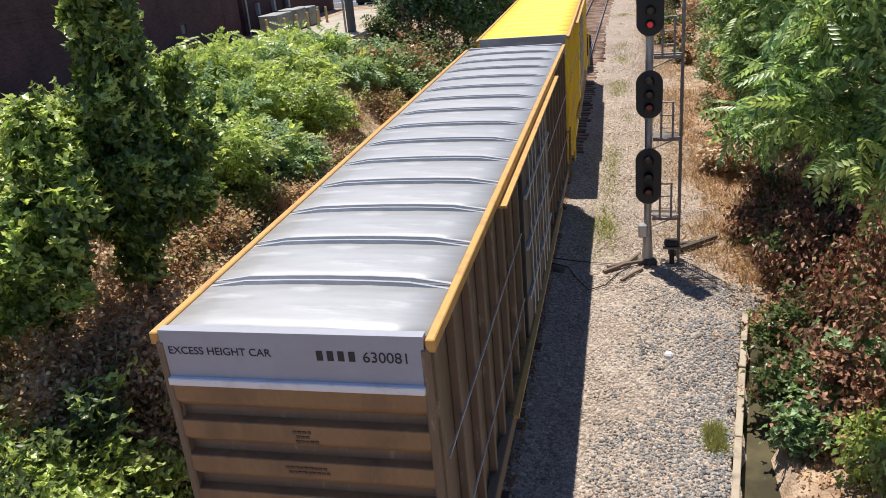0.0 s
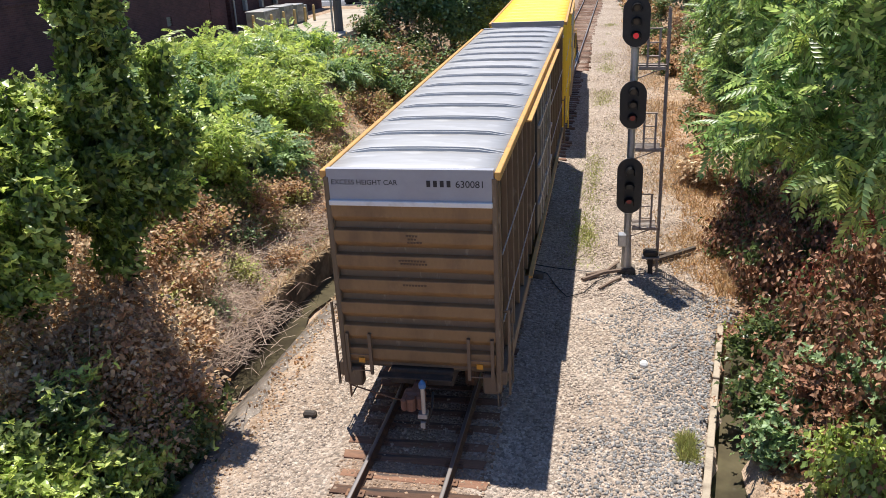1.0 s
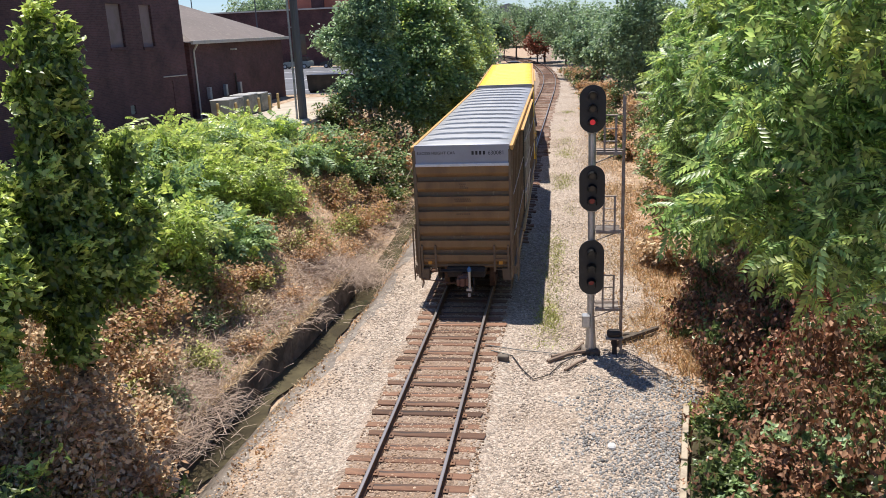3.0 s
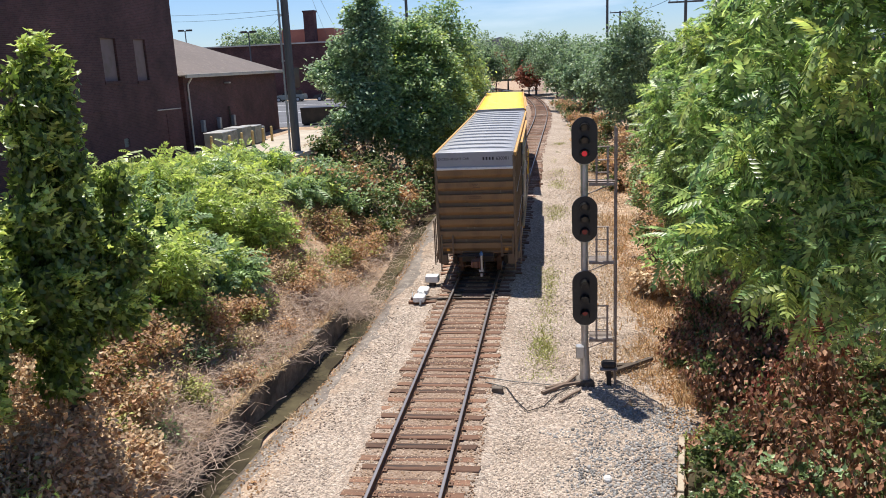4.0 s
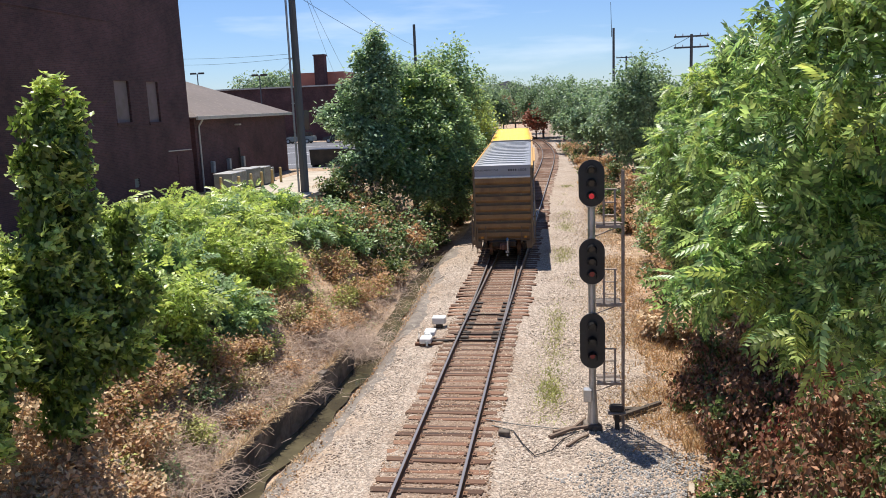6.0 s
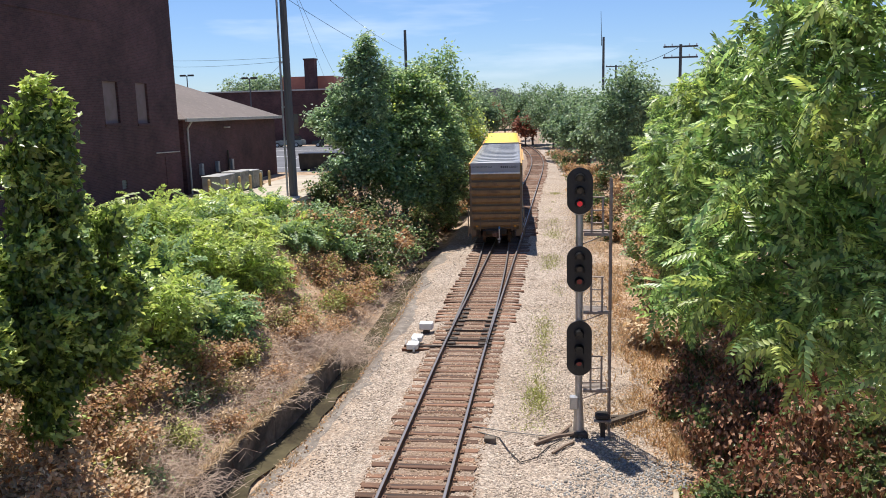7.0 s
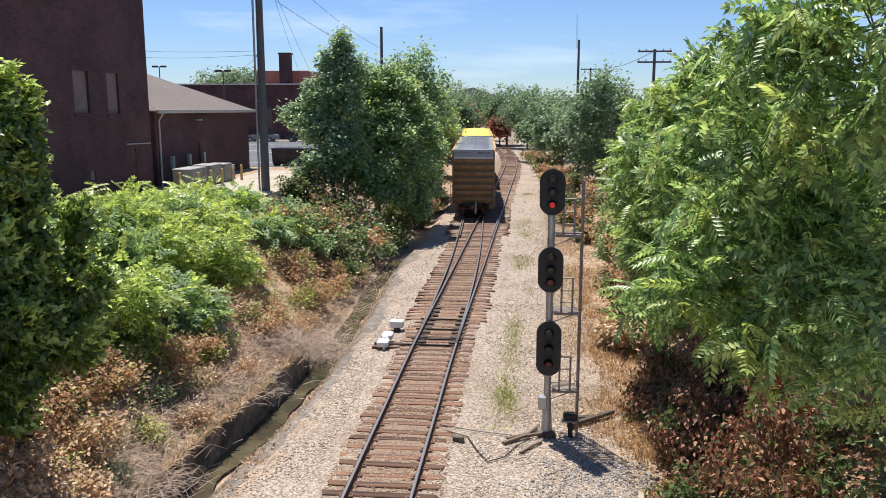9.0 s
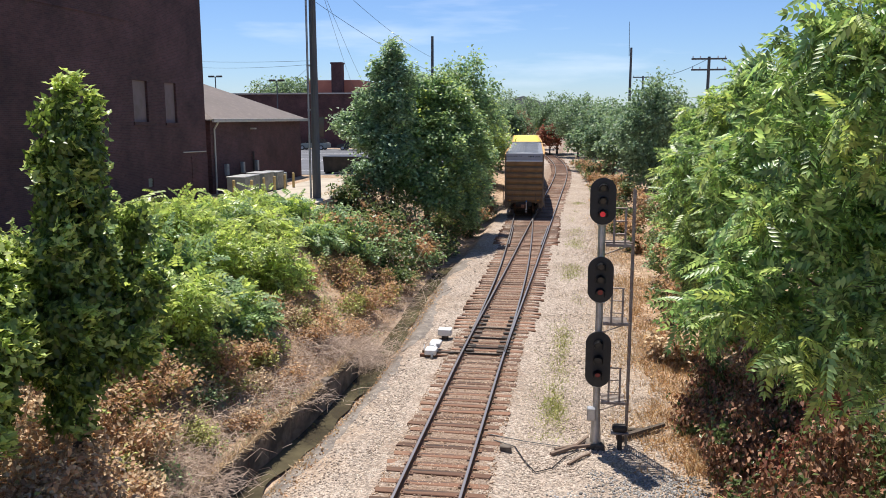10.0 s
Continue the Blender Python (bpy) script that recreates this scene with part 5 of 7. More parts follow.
def low_building():
    b = thing("brick_annex", "low dark red brick building with a grey-brown hipped roof", "building")
    X, y0, y1, ev = -21.25, 44.4, 60.0, 8.4
    part("wall", boxes((X - 0.3, X, y0, y1, 1.5, ev)), M["wall_brick"], b)
    part("wall", boxes((-48, X - 0.3, y1 - 0.3, y1, 1.5, ev)), M["wall_brick"], b)
    part("wall", boxes((-48, X - 0.3, y0, y0 + 0.3, 1.5, ev)), M["wall_brick"], b)
    part("wall", boxes((-48.3, -48, y0, y1, 1.5, ev)), M["wall_brick"], b)
    # hipped roof
    bm = bmesh.new()
    o, zt = 0.45, ev + 3.5
    a = [bm.verts.new(p) for p in ((X + o, y0 - o, ev), (X + o, y1 + o, ev), (-48 - o, y1 + o, ev), (-48 - o, y0 - o, ev))]
    mid = (y0 + y1) / 2
    r = [bm.verts.new((X - 7.5, mid, zt)), bm.verts.new((-40, mid, zt))]
    bm.faces.new((a[0], a[1], r[0]))
    bm.faces.new((a[1], a[2], r[1], r[0]))
    bm.faces.new((a[2], a[3], r[1]))
    bm.faces.new((a[3], a[0], r[0], r[1]))
    bm.faces.new(a[::-1])
    bmesh.ops.recalc_face_normals(bm, faces=bm.faces[:])
    part("roof", bm, M["shingle"], b, "grey-brown shingled roof")
    bm = bmesh.new()
    box(bm, X + o - 0.1, X + o + 0.04, y0 - o, y1 + o, ev - 0.16, ev + 0.05, 0.01)
    part("gutter", bm, M["eave"], b, "pale painted gutter")
    part("gutter", boxes((-48, X + o, y1 + o - 0.1, y1 + o + 0.04, ev - 0.16, ev + 0.05)), M["eave"], b)
    part("soffit", boxes((X, X + o - 0.1, y0 - o, y1 + o, ev - 0.05, ev - 0.02)), M["eave"], b)
    part("downpipe", rods(((X + o, y0 + 0.25, ev - 0.1), (X + 0.07, y0 + 0.4, ev - 0.55), 0.055), ((X + 0.07, y0 + 0.4, ev - 0.55), (X + 0.07, y0 + 0.4, 3.0), 0.055), n=8), M["eave"], b)
    part("wall_lamp", boxes((X, X + 0.35, 50.2, 50.5, 7.75, 7.85), bevel=0.02), M["eave"], b)
    part("vent_pipe", rods(((X + 0.1, 50.4, 4.0), (X + 0.1, 50.4, 6.3), 0.06), n=8), M["under"], b)
    for y in (46.2, 48.6, 50.9):
        part("meter_box", boxes((X, X + 0.22, y - 0.14, y + 0.14, 5.0, 5.7), bevel=0.02), M["steel"], b)
    for x, y, z in ((-23.5, 46.5, 8.95), (-23.3, 45.2, 9.2)):
        part("roof_vent", boxes((x - 0.2, x + 0.2, y - 0.25, y + 0.25, z, z + 0.75), bevel=0.02), M["steel"], b)
    return b


low_building()


def hvac_unit(y0, y1, x0, x1, h):
    u = thing("condenser_unit", "grey-green outdoor air conditioning condenser behind bollards", "air conditioner", "condensers by the brick wall")
    part("casing", boxes((x0 + 0.03, x1 - 0.03, y0 + 0.03, y1 - 0.03, LOT + 0.05, LOT + h - 0.06), bevel=0.02), M["hvac"], u)
    part("top", boxes((x0, x1, y0, y1, LOT + h - 0.06, LOT + h), bevel=0.02), M["aluminium"], u)
    bm = bmesh.new()
    n = int((y1 - y0) / 0.16)
    for k in range(n):
        y = y0 + 0.08 + k * (y1 - y0 - 0.16) / max(n - 1, 1)
        box(bm, x1 - 0.03, x1 + 0.0, y - 0.02, y + 0.02, LOT + 0.1, LOT + h - 0.1)
    tagged(part("fin", bm, M["aluminium"], u), kind="stuff")
    for y in (y0, y1 - 0.06):
        part("corner_post", boxes((x1 - 0.05, x1 + 0.01, y, y + 0.06, LOT, LOT + h - 0.05)), M["hvac"], u)
    part("pad", boxes((x0 - 0.1, x1 + 0.1, y0 - 0.1, y1 + 0.1, LOT - 0.1, LOT + 0.06)), M["concrete"], u)


for row in ((43.3, 45.5, -19.9, -18.75, 1.15), (45.9, 47.4, -19.8, -18.6, 1.2), (47.7, 48.9, -19.7, -18.5, 1.15), (49.3, 50.5, -19.9, -18.9, 0.95)):
    hvac_unit(*row)


def bollards():
    first = thing("bollard", "straw-coloured steel bollard with rounded top", "bollard", "bollards by the condensers", at=pose(-19.3, 43.0, LOT))
    part("post", rods(((0, 0, -0.2), (0, 0, 0.95), 0.085), ((0, 0, 0.95), (0, 0, 1.0), 0.085, 0.04), n=14), M["bollard"], first)
    for x, y in ((-18.3, 43.2), (-18.3, 45.0), (-18.1, 46.2), (-18.0, 47.7), (-18.1, 49.5)):
        copy_thing(first, pose(x, y, LOT))


bollards()

tagged(link("pavement", boxes((-19.0, -13.6, 30, 57.5, LOT - 0.2, LOT + 0.03)), M["pave"]), "pale concrete service path behind the brick buildings", "pavement", kind="structure")
tagged(link("road", boxes((-120, -13.5, 61, 112, LOT - 0.2, LOT + 0.02)), M["asphalt"]), "grey asphalt parking lot with white lines", "parking lot", kind="structure")


def lot_lines():
    ln = thing("lot_marking", "white painted parking lines on asphalt", "road marking", kind="structure")
    part("line", boxes((-60, -15, 66.0, 66.25, LOT + 0.02, LOT + 0.026)), M["white"], ln)
    part("line", boxes((-60, -15, 84.0, 84.3, LOT + 0.02, LOT + 0.026)), M["white"], ln)
    part("line", boxes((-60, -15, 98.0, 98.3, LOT + 0.02, LOT + 0.026)), M["white"], ln)
    for k in range(9):
        x = -20 - 3.2 * k
        part("line", boxes((x, x + 0.14, 78.0, 84.0, LOT + 0.02, LOT + 0.026)), M["white"], ln)


lot_lines()


def dumpster():
    d = thing("dumpster", "black steel dumpster at the edge of the parking lot", "dumpster", at=pose(-18.6, 63.2, LOT + 0.02))
    bm = bmesh.new()
    extrude_profile(bm, [(-0.8, 0.12), (0.8, 0.12), (1.0, 1.25), (-1.0, 1.35)], -1.6, 1.6)
    part("bin", bm, M["dark"], d)
    part("lid", boxes((-1.62, 1.62, -1.02, 1.02, 1.34, 1.39)), M["black"], d)
    for x in (-1.5, 1.3):
        part("skid", boxes((x, x + 0.2, -0.8, 0.8, 0, 0.12)), M["under"], d)


dumpster()


def parked_car(x, y, rz, mat, label):
    c = thing("car", label, "car", "cars in the parking lot", at=pose(x, y, LOT + 0.02, 0, 0, rz))
    bm = bmesh.new()
    extrude_profile(bm, [(-2.2, 0.3), (2.25, 0.3), (2.25, 0.75), (1.2, 0.95), (-2.15, 1.0), (-2.25, 0.6)], -0.88, 0.88)
    bmesh.ops.bevel(bm, geom=bm.edges[:], offset=0.06, segments=2, affect="EDGES")
    part("body", bm, mat, c)
    bm = bmesh.new()
    extrude_profile(bm, [(-1.9, 0.95), (1.0, 0.93), (0.35, 1.5), (-1.5, 1.55)], -0.76, 0.76)
    bmesh.ops.bevel(bm, geom=bm.edges[:], offset=0.06, segments=2, affect="EDGES")
    part("cabin", bm, M["glass"], c)
    for sx in (-0.85, 0.85):
        for sy in (-1.35, 1.4):
            t = part("wheel", rods(((sx - 0.1, sy, 0.33), (sx + 0.1, sy, 0.33), 0.33), n=18), M["black"], c)
            part("rim", rods(((sx - 0.105, sy, 0.33), (sx + 0.105, sy, 0.33), 0.2), n=14), M["steel"], t)


parked_car(-30.5, 108.0, 88, M["car"], "black car parked in the far row")
parked_car(-36.5, 108.5, 90, M["hvac"], "grey car parked in the far row")
parked_car(-24.5, 107.0, 93, M["white"], "white car parked in the far row")


def far_block():
    b = thing("far_brick_building", "long dark brick block with orange brick upper storey and chimney", "building")
    bm = bmesh.new()
    wall_with_openings(bm, 0, 0.4, -48, 0, LOT, 12.0, [(-44 + 7 * k, -42 + 7 * k, 5.6, 8.6) for k in range(6)])
    bmesh.ops.transform(bm, matrix=pose(-24, 118, 0, 0, 0, -90) @ pose(0, 0, 0), verts=bm.verts[:])
    part("wall", bm, M["far_brick"], b)
    for k in range(6):
        x = -24 - 44 + 7 * k
        part("window", boxes((x - 0.0, x + 2.0, 118.15, 118.2, 5.6, 8.6)), M["glass"], b)
    part("wall", boxes((-72, -24, 118.5, 140, LOT, 11.9)), M["far_brick"], b)
    part("coping", boxes((-72.2, -23.8, 117.7, 118.1, 12.0, 12.2)), M["eave"], b)
    part("upper_storey", boxes((-41.2, -33.0, 121, 135, 12.0, 14.2)), M["orangebrick"], b, "orange brick upper storey")
    part("chimney", boxes((-37.0, -35.4, 119, 120.4, 12.0, 16.5), (-37.1, -35.3, 118.9, 120.5, 16.5, 16.75)), M["far_brick"], b)


far_block()


def far_shed():
    b = thing("metal_shed", "blue-grey metal-roofed shed beyond the trees", "building")
    part("wall", boxes((-30, -8, 258, 285, 4.5, 11.5)), M["hvac"], b)
    bm = bmesh.new()
    extrude_profile(bm, [(-31, 11.5), (-7, 11.5), (-7, 11.8), (-17, 15.2), (-31, 12.0)], 257, 286, axis="y")
    part("roof", bm, M["metalroof"], b)


far_shed()


# ---------------------------------------------------------------- poles and wires
def pole(x, y, z0, z1, r, label, conduit=False, arm=None, lamp=False):
    p = thing("utility_pole", label, "pole", at=pose(x, y, z0))
    h = z1 - z0
    part("shaft", rods(((0, 0, -0.5), (0, 0, h), r, r * 0.72), n=14), M["pole"], p)
    if conduit:
        part("conduit", rods(((-0.36, 0.02, 0), (-0.36, 0.02, h - 0.3), 0.06), n=8), M["steel"], p)
        for z in (3.0, 5.2, 7.6):
            part("strap", boxes((-0.42, 0.2, -0.03, 0.03, z, z + 0.06)), M["steel"], p)
    if arm:
        for z in arm:
            part("crossarm", boxes((-1.2, 1.2, -0.06, 0.06, h - z - 0.06, h - z + 0.06), bevel=0.01), M["pole"], p)
            for k in (-1.1, -0.6, 0.6, 1.1):
                part("insulator", rods(((k, 0, h - z + 0.06), (k, 0, h - z + 0.2), 0.04), n=8), M["white"], p)
    if lamp:
        part("lamp_head", boxes((-1.0, -0.2, -0.2, 0.2, h, h + 0.25), (0.2, 1.0, -0.2, 0.2, h, h + 0.25), (-0.2, 0.2, -0.05, 0.05, h, h + 0.1), bevel=0.03), M["under"], p)
    return p


pole(-14.36, 43.0, LOT - 0.3, 17.2, 0.24, "tall weathered utility pole with a conduit strapped to it", conduit=True)
pole(-13.5, 75, 3.6, 15.95, 0.17, "bare dark pole behind the trees")
pole(5.5, 90, 1.5, 15.9, 0.17, "dark pole carrying a thin whip antenna")
pole(9.06, 60, 2.0, 12.75, 0.14, "utility pole with two crossarms", arm=(0.15, 0.9))
pole(7.6, 100, 3.0, 13.4, 0.14, "far utility pole with one crossarm", arm=(0.15,))
pole(-38.4, 100, LOT, 13.1, 0.1, "parking lot lamp post with twin heads", lamp=True)
pole(-51.5, 110, LOT, 14.2, 0.1, "parking lot lamp post with twin heads", lamp=True)
an = thing("antenna", "thin whip antenna on top of a pole", "antenna", at=pose(5.3, 90, 15.0))
part("whip", rods(((0, 0, 0), (-0.1, 0, 3.6), 0.035, 0.02), n=6), M["under"], an)


def wire(a, b, sag, r=0.013):
    bm = bmesh.new()
    a, b = Vector(a), Vector(b)
    tube(bm, [a.lerp(b, i / 16) - Vector((0, 0, sag * 4 * (i / 16) * (1 - i / 16))) for i in range(17)], r, n=5)
    tagged(link("overhead_wire", bm, M["black"]), "thin black overhead wire", "wire", "overhead wires")


wire((-14.2, 43.1, 14.7), (-9.0, 75, 11.0), 0.6)
wire((-14.3, 43.1, 16.8), (-13.5, 75, 14.0), 0.5)
wire((-14.3, 43.1, 16.6), (-31, 118, 12.2), 0.4)
wire((-14.3, 43.1, 16.9), (-33, 118, 12.2), 0.4)
wire((-14.4, 43.1, 11.6), (-51, 75, 15.6), 0.6, 0.009)
wire((-14.4, 43.1, 11.4), (-48, 80, 14.9), 0.6, 0.009)
wire((-14.4, 43.1, 11.5), (-40, 100, 12.6), 0.8, 0.009)
wire((9.0, 60, 12.6), (7.6, 100, 13.3), 0.5, 0.02)


# ---------------------------------------------------------------- plants
LEAF_V = np.array([(0, 0, 0), (0.32, 0.42, 0.08), (0, 1.0, -0.10), (-0.32, 0.42, 0.08)])
LEAF_F = np.array([(0, 1, 2), (0, 2, 3)])
BLADE_V = np.array([(-0.05, 0, 0), (0.05, 0, 0), (0.0, 0.12, 1.0)])
BLADE_F = np.array([(0, 1, 2)])


def frond_template(pairs, length, droop, width=0.27, leaf=0.40):
    """A pinnate leaf: pairs of leaflets along a drooping stalk."""
    vs, fs = [], []
    def leaflet(o, yaw, s, pitch):
        c, q = math.cos(yaw), math.sin(yaw)
        for x, y, z in np.array([(0, 0, 0), (width, 0.38, 0.05), (0, 1, -0.06), (-width, 0.38, 0.05)]) * s:
            y2, z2 = y * math.cos(pitch) - z * math.sin(pitch), y * math.sin(pitch) + z * math.cos(pitch)
            vs.append((o[0] + c * x - q * y2, o[1] + q * x + c * y2, o[2] + z2))
        n = len(vs) - 4
        fs.extend([(n, n + 1, n + 2), (n, n + 2, n + 3)])
    for i in range(pairs):
        t = 0.18 + 0.78 * i / (pairs - 1)
        o = (0, t * length, -droop * t * t * length)
        s = leaf * length * (1 - 0.45 * abs(t - 0.45))
        for side in (-1, 1):
            leaflet(o, side * math.radians(68 - 22 * t), s, -0.22 - 0.35 * droop)
    leaflet((0, length * 0.96, -droop * length * 0.92), 0, 0.3 * length, -droop)
    return np.array(vs), np.array(fs)


FROND = frond_template(6, 1.0, 0.45)
FROND_SMALL = frond_template(5, 1.0, 0.4)
FROND_LONG = frond_template(7, 1.0, 0.4, 0.21, 0.36)
SIMPLE = (LEAF_V, LEAF_F)
SPRIG = None


def sprig_template():
    """Five leaves on a short twig."""
    rng = np.random.RandomState(3)
    vs, fs = [], []
    for i in range(5):
        yaw, pit = i * 2.4, 0.2 + 0.4 * rng.rand()
        c, q = math.cos(yaw), math.sin(yaw)
        o = np.array((0.12 * c, 0.12 * q + 0.15 * i, 0.06 * rng.randn()))
        for x, y, z in LEAF_V[:4] * 0.62:
            y2, z2 = y * math.cos(pit) - z * math.sin(pit), y * math.sin(pit) + z * math.cos(pit)
            vs.append((o[0] + c * x - q * y2, o[1] + q * x + c * y2, o[2] + z2))
        n = len(vs) - 4
        fs.extend([(n, n + 1, n + 2), (n, n + 2, n + 3)])
    return np.array(vs), np.array(fs)


SPRIG = sprig_template()


def strew(name, pos, size, template, mat, seed, parent=None, tilt=0.55, outward=None, lift=0.0):
    """Copies of a leaf template at many places, turned at random (or outwards), as one mesh."""
    rng = np.random.RandomState(seed)
    V, F = template
    n = len(pos)
    yaw = rng.uniform(0, 2 * np.pi, n) if outward is None else np.arctan2(-outward[:, 0], outward[:, 1]) + rng.normal(0, 0.55, n)
    pit = rng.normal(lift, tilt, n)
    rol = rng.normal(0, tilt, n)
    cy, sy, cp, sp, cr, sr = np.cos(yaw), np.sin(yaw), np.cos(pit), np.sin(pit), np.cos(rol), np.sin(rol)
    z, o = np.zeros(n), np.ones(n)
    Rz = np.stack([np.stack([cy, -sy, z], 1), np.stack([sy, cy, z], 1), np.stack([z, z, o], 1)], 1)
    Rx = np.stack([np.stack([o, z, z], 1), np.stack([z, cp, -sp], 1), np.stack([z, sp, cp], 1)], 1)
    Ry = np.stack([np.stack([cr, z, sr], 1), np.stack([z, o, z], 1), np.stack([-sr, z, cr], 1)], 1)
    R = Rz @ Rx @ Ry
    s = size * rng.uniform(0.65, 1.3, n)
    verts = np.einsum("nij,kj->nki", R, V) * s[:, None, None] + pos[:, None, :]
    faces = F[None] + (np.arange(n) * len(V))[:, None, None]
    return arrays(name, verts.reshape(-1, 3), faces.reshape(-1, 3), mat, parent)


def cloud(lobes, clumps, per, sigma, seed, shell=0.55):
    """Places for leaves: clumps near the skin of each lobe (x, y, z, rx, ry, rz), with leaves gathered round each."""
    rng = np.random.RandomState(seed)
    L = np.array(lobes, dtype=float)
    vol = (L[:, 3] * L[:, 4] * L[:, 5]) ** (2 / 3)
    pick = rng.choice(len(L), clumps, p=vol / vol.sum())
    d = rng.normal(size=(clumps, 3))
    d /= np.linalg.norm(d, axis=1)[:, None]
    r = shell + (1.06 - shell) * rng.rand(clumps) ** 0.6
    r *= 1 + 0.16 * np.sin(d[:, 0] * 7 + pick) * np.sin(d[:, 2] * 6 + 1.3 * pick)
    c = L[pick, :3] + d * L[pick, 3:] * r[:, None]
    k = rng.poisson(per, clumps) + 1
    idx = np.repeat(np.arange(clumps), k)
    pos = c[idx] + rng.normal(size=(len(idx), 3)) * sigma * rng.uniform(0.5, 1.3, clumps)[idx][:, None]
    out = d[idx] + rng.normal(size=(len(idx), 3)) * 0.4
    return pos, out, c


def billow(lobes, k, seed):
    """Each lobe broken into k smaller bulges round its skin, over a smaller core."""
    rng = random.Random(seed)
    out = []
    for x, y, z, a, b, c in lobes:
        out.append((x, y, z, a * 0.66, b * 0.66, c * 0.66))
        for i in range(k):
            u = -0.75 + 1.7 * (i + 0.5) / k
            w = math.sqrt(max(0.0, 1 - min(u, 1.0) ** 2))
            t = 2.4 * i + rng.uniform(-0.5, 0.5)
            q = rng.uniform(0.32, 0.48)
            d = rng.uniform(0.66, 0.92)
            out.append((x + a * d * w * math.cos(t), y + b * d * w * math.sin(t), z + c * d * u, a * q, b * q, c * q * 0.85))
    return out


def sprays(lobes, count, fronds, seed, shell=0.55):
    """Shoots near the skin of the lobes, each with a rosette of long leaves: places, directions."""
    rng = np.random.RandomState(seed)
    _, d, c = cloud(lobes, count, 0, 0.0, seed, shell)
    pos, out = [], []
    for p in c:
        a0 = rng.uniform(0, 6.28)
        for i in range(fronds):
            a = a0 + 6.28 * i / fronds + rng.normal(0, 0.3)
            pos.append(p + rng.normal(0, 0.05, 3) + np.array((0, 0, -0.05 * i)))
            out.append((math.cos(a), math.sin(a), 0))
    return np.array(pos), np.array(out), c


def limbs(bm, base, targets, r, rng, fork=0.45, wander=0.12):
    """A tapered trunk with a limb to each target, each in bent pieces."""
    base = Vector(base)
    top = sum((Vector(t) for t in targets), Vector()) / len(targets)
    head = base.lerp(top, fork)
    prev, pr = base - Vector((0, 0, 0.4)), r * 1.25
    for i in range(1, 5):
        p = base.lerp(head, i / 4) + Vector((rng.uniform(-1, 1), rng.uniform(-1, 1), 0)) * wander * 0.5
        q = r * (1 - 0.3 * i / 4)
        rod(bm, prev, p, pr, q, n=9)
        prev, pr = p, q
    for t in targets:
        t = Vector(t)
        s, sr_ = head.copy(), r * 0.5
        for i in range(1, 5):
            p = head.lerp(t, i / 4) + Vector((rng.uniform(-1, 1), rng.uniform(-1, 1), rng.uniform(-0.4, 0.8))) * wander * (1.4 if i < 4 else 0.3)
            q = r * 0.5 * (1 - i / 4.6)
            rod(bm, s, p, sr_, q, n=6)
            s, sr_ = p, q


def tree(label, base, lobes, mat, clumps, per, size, seed, r=0.16, template=SIMPLE, sigma=0.3, category="tree", name="tree", group="", tilt=0.6, shell=0.5, extra=None, lift=-0.15, long_leaves=False, bulges=9):
    t = thing(name, label, category, group)
    rng = random.Random(seed)
    bm = bmesh.new()
    limbs(bm, base, [l[:3] for l in lobes], r, rng)
    # twigs out to some clumps
    mains = lobes
    if long_leaves:
        pos, out, centres = sprays(lobes, clumps, per, seed, shell)
    else:
        lobes = billow(lobes, bulges, seed)
        pos, out, centres = cloud(lobes, clumps, per, sigma, seed, shell)
    for c in centres[:: max(1, len(centres) // (90 if long_leaves else 60))]:
        lobe = min(mains, key=lambda l: (Vector(l[:3]) - Vector(c)).length)
        a, b = Vector(lobe[:3]), Vector(c)
        bend = a.lerp(b, 0.5) + Vector((0, 0, 0.14 * (b - a).length))
        tube(bm, (a, bend, b), r * 0.09, r * 0.03, n=4)
    part("trunk", bm, M["bark"], t)
    strew("crown", pos, size, template, mat, seed + 1, t, tilt=tilt, outward=out, lift=lift)
    if extra:
        m2, share, size2 = extra
        p2, o2, _ = sprays(lobes, int(clumps * share), per, seed + 7, 0.85) if long_leaves else cloud(lobes, max(2, int(clumps * share)), per, sigma, seed + 7, 0.9)
        strew("crown", p2, size2, template, m2, seed + 8, t, tilt=tilt, outward=o2, lift=lift)
    return t


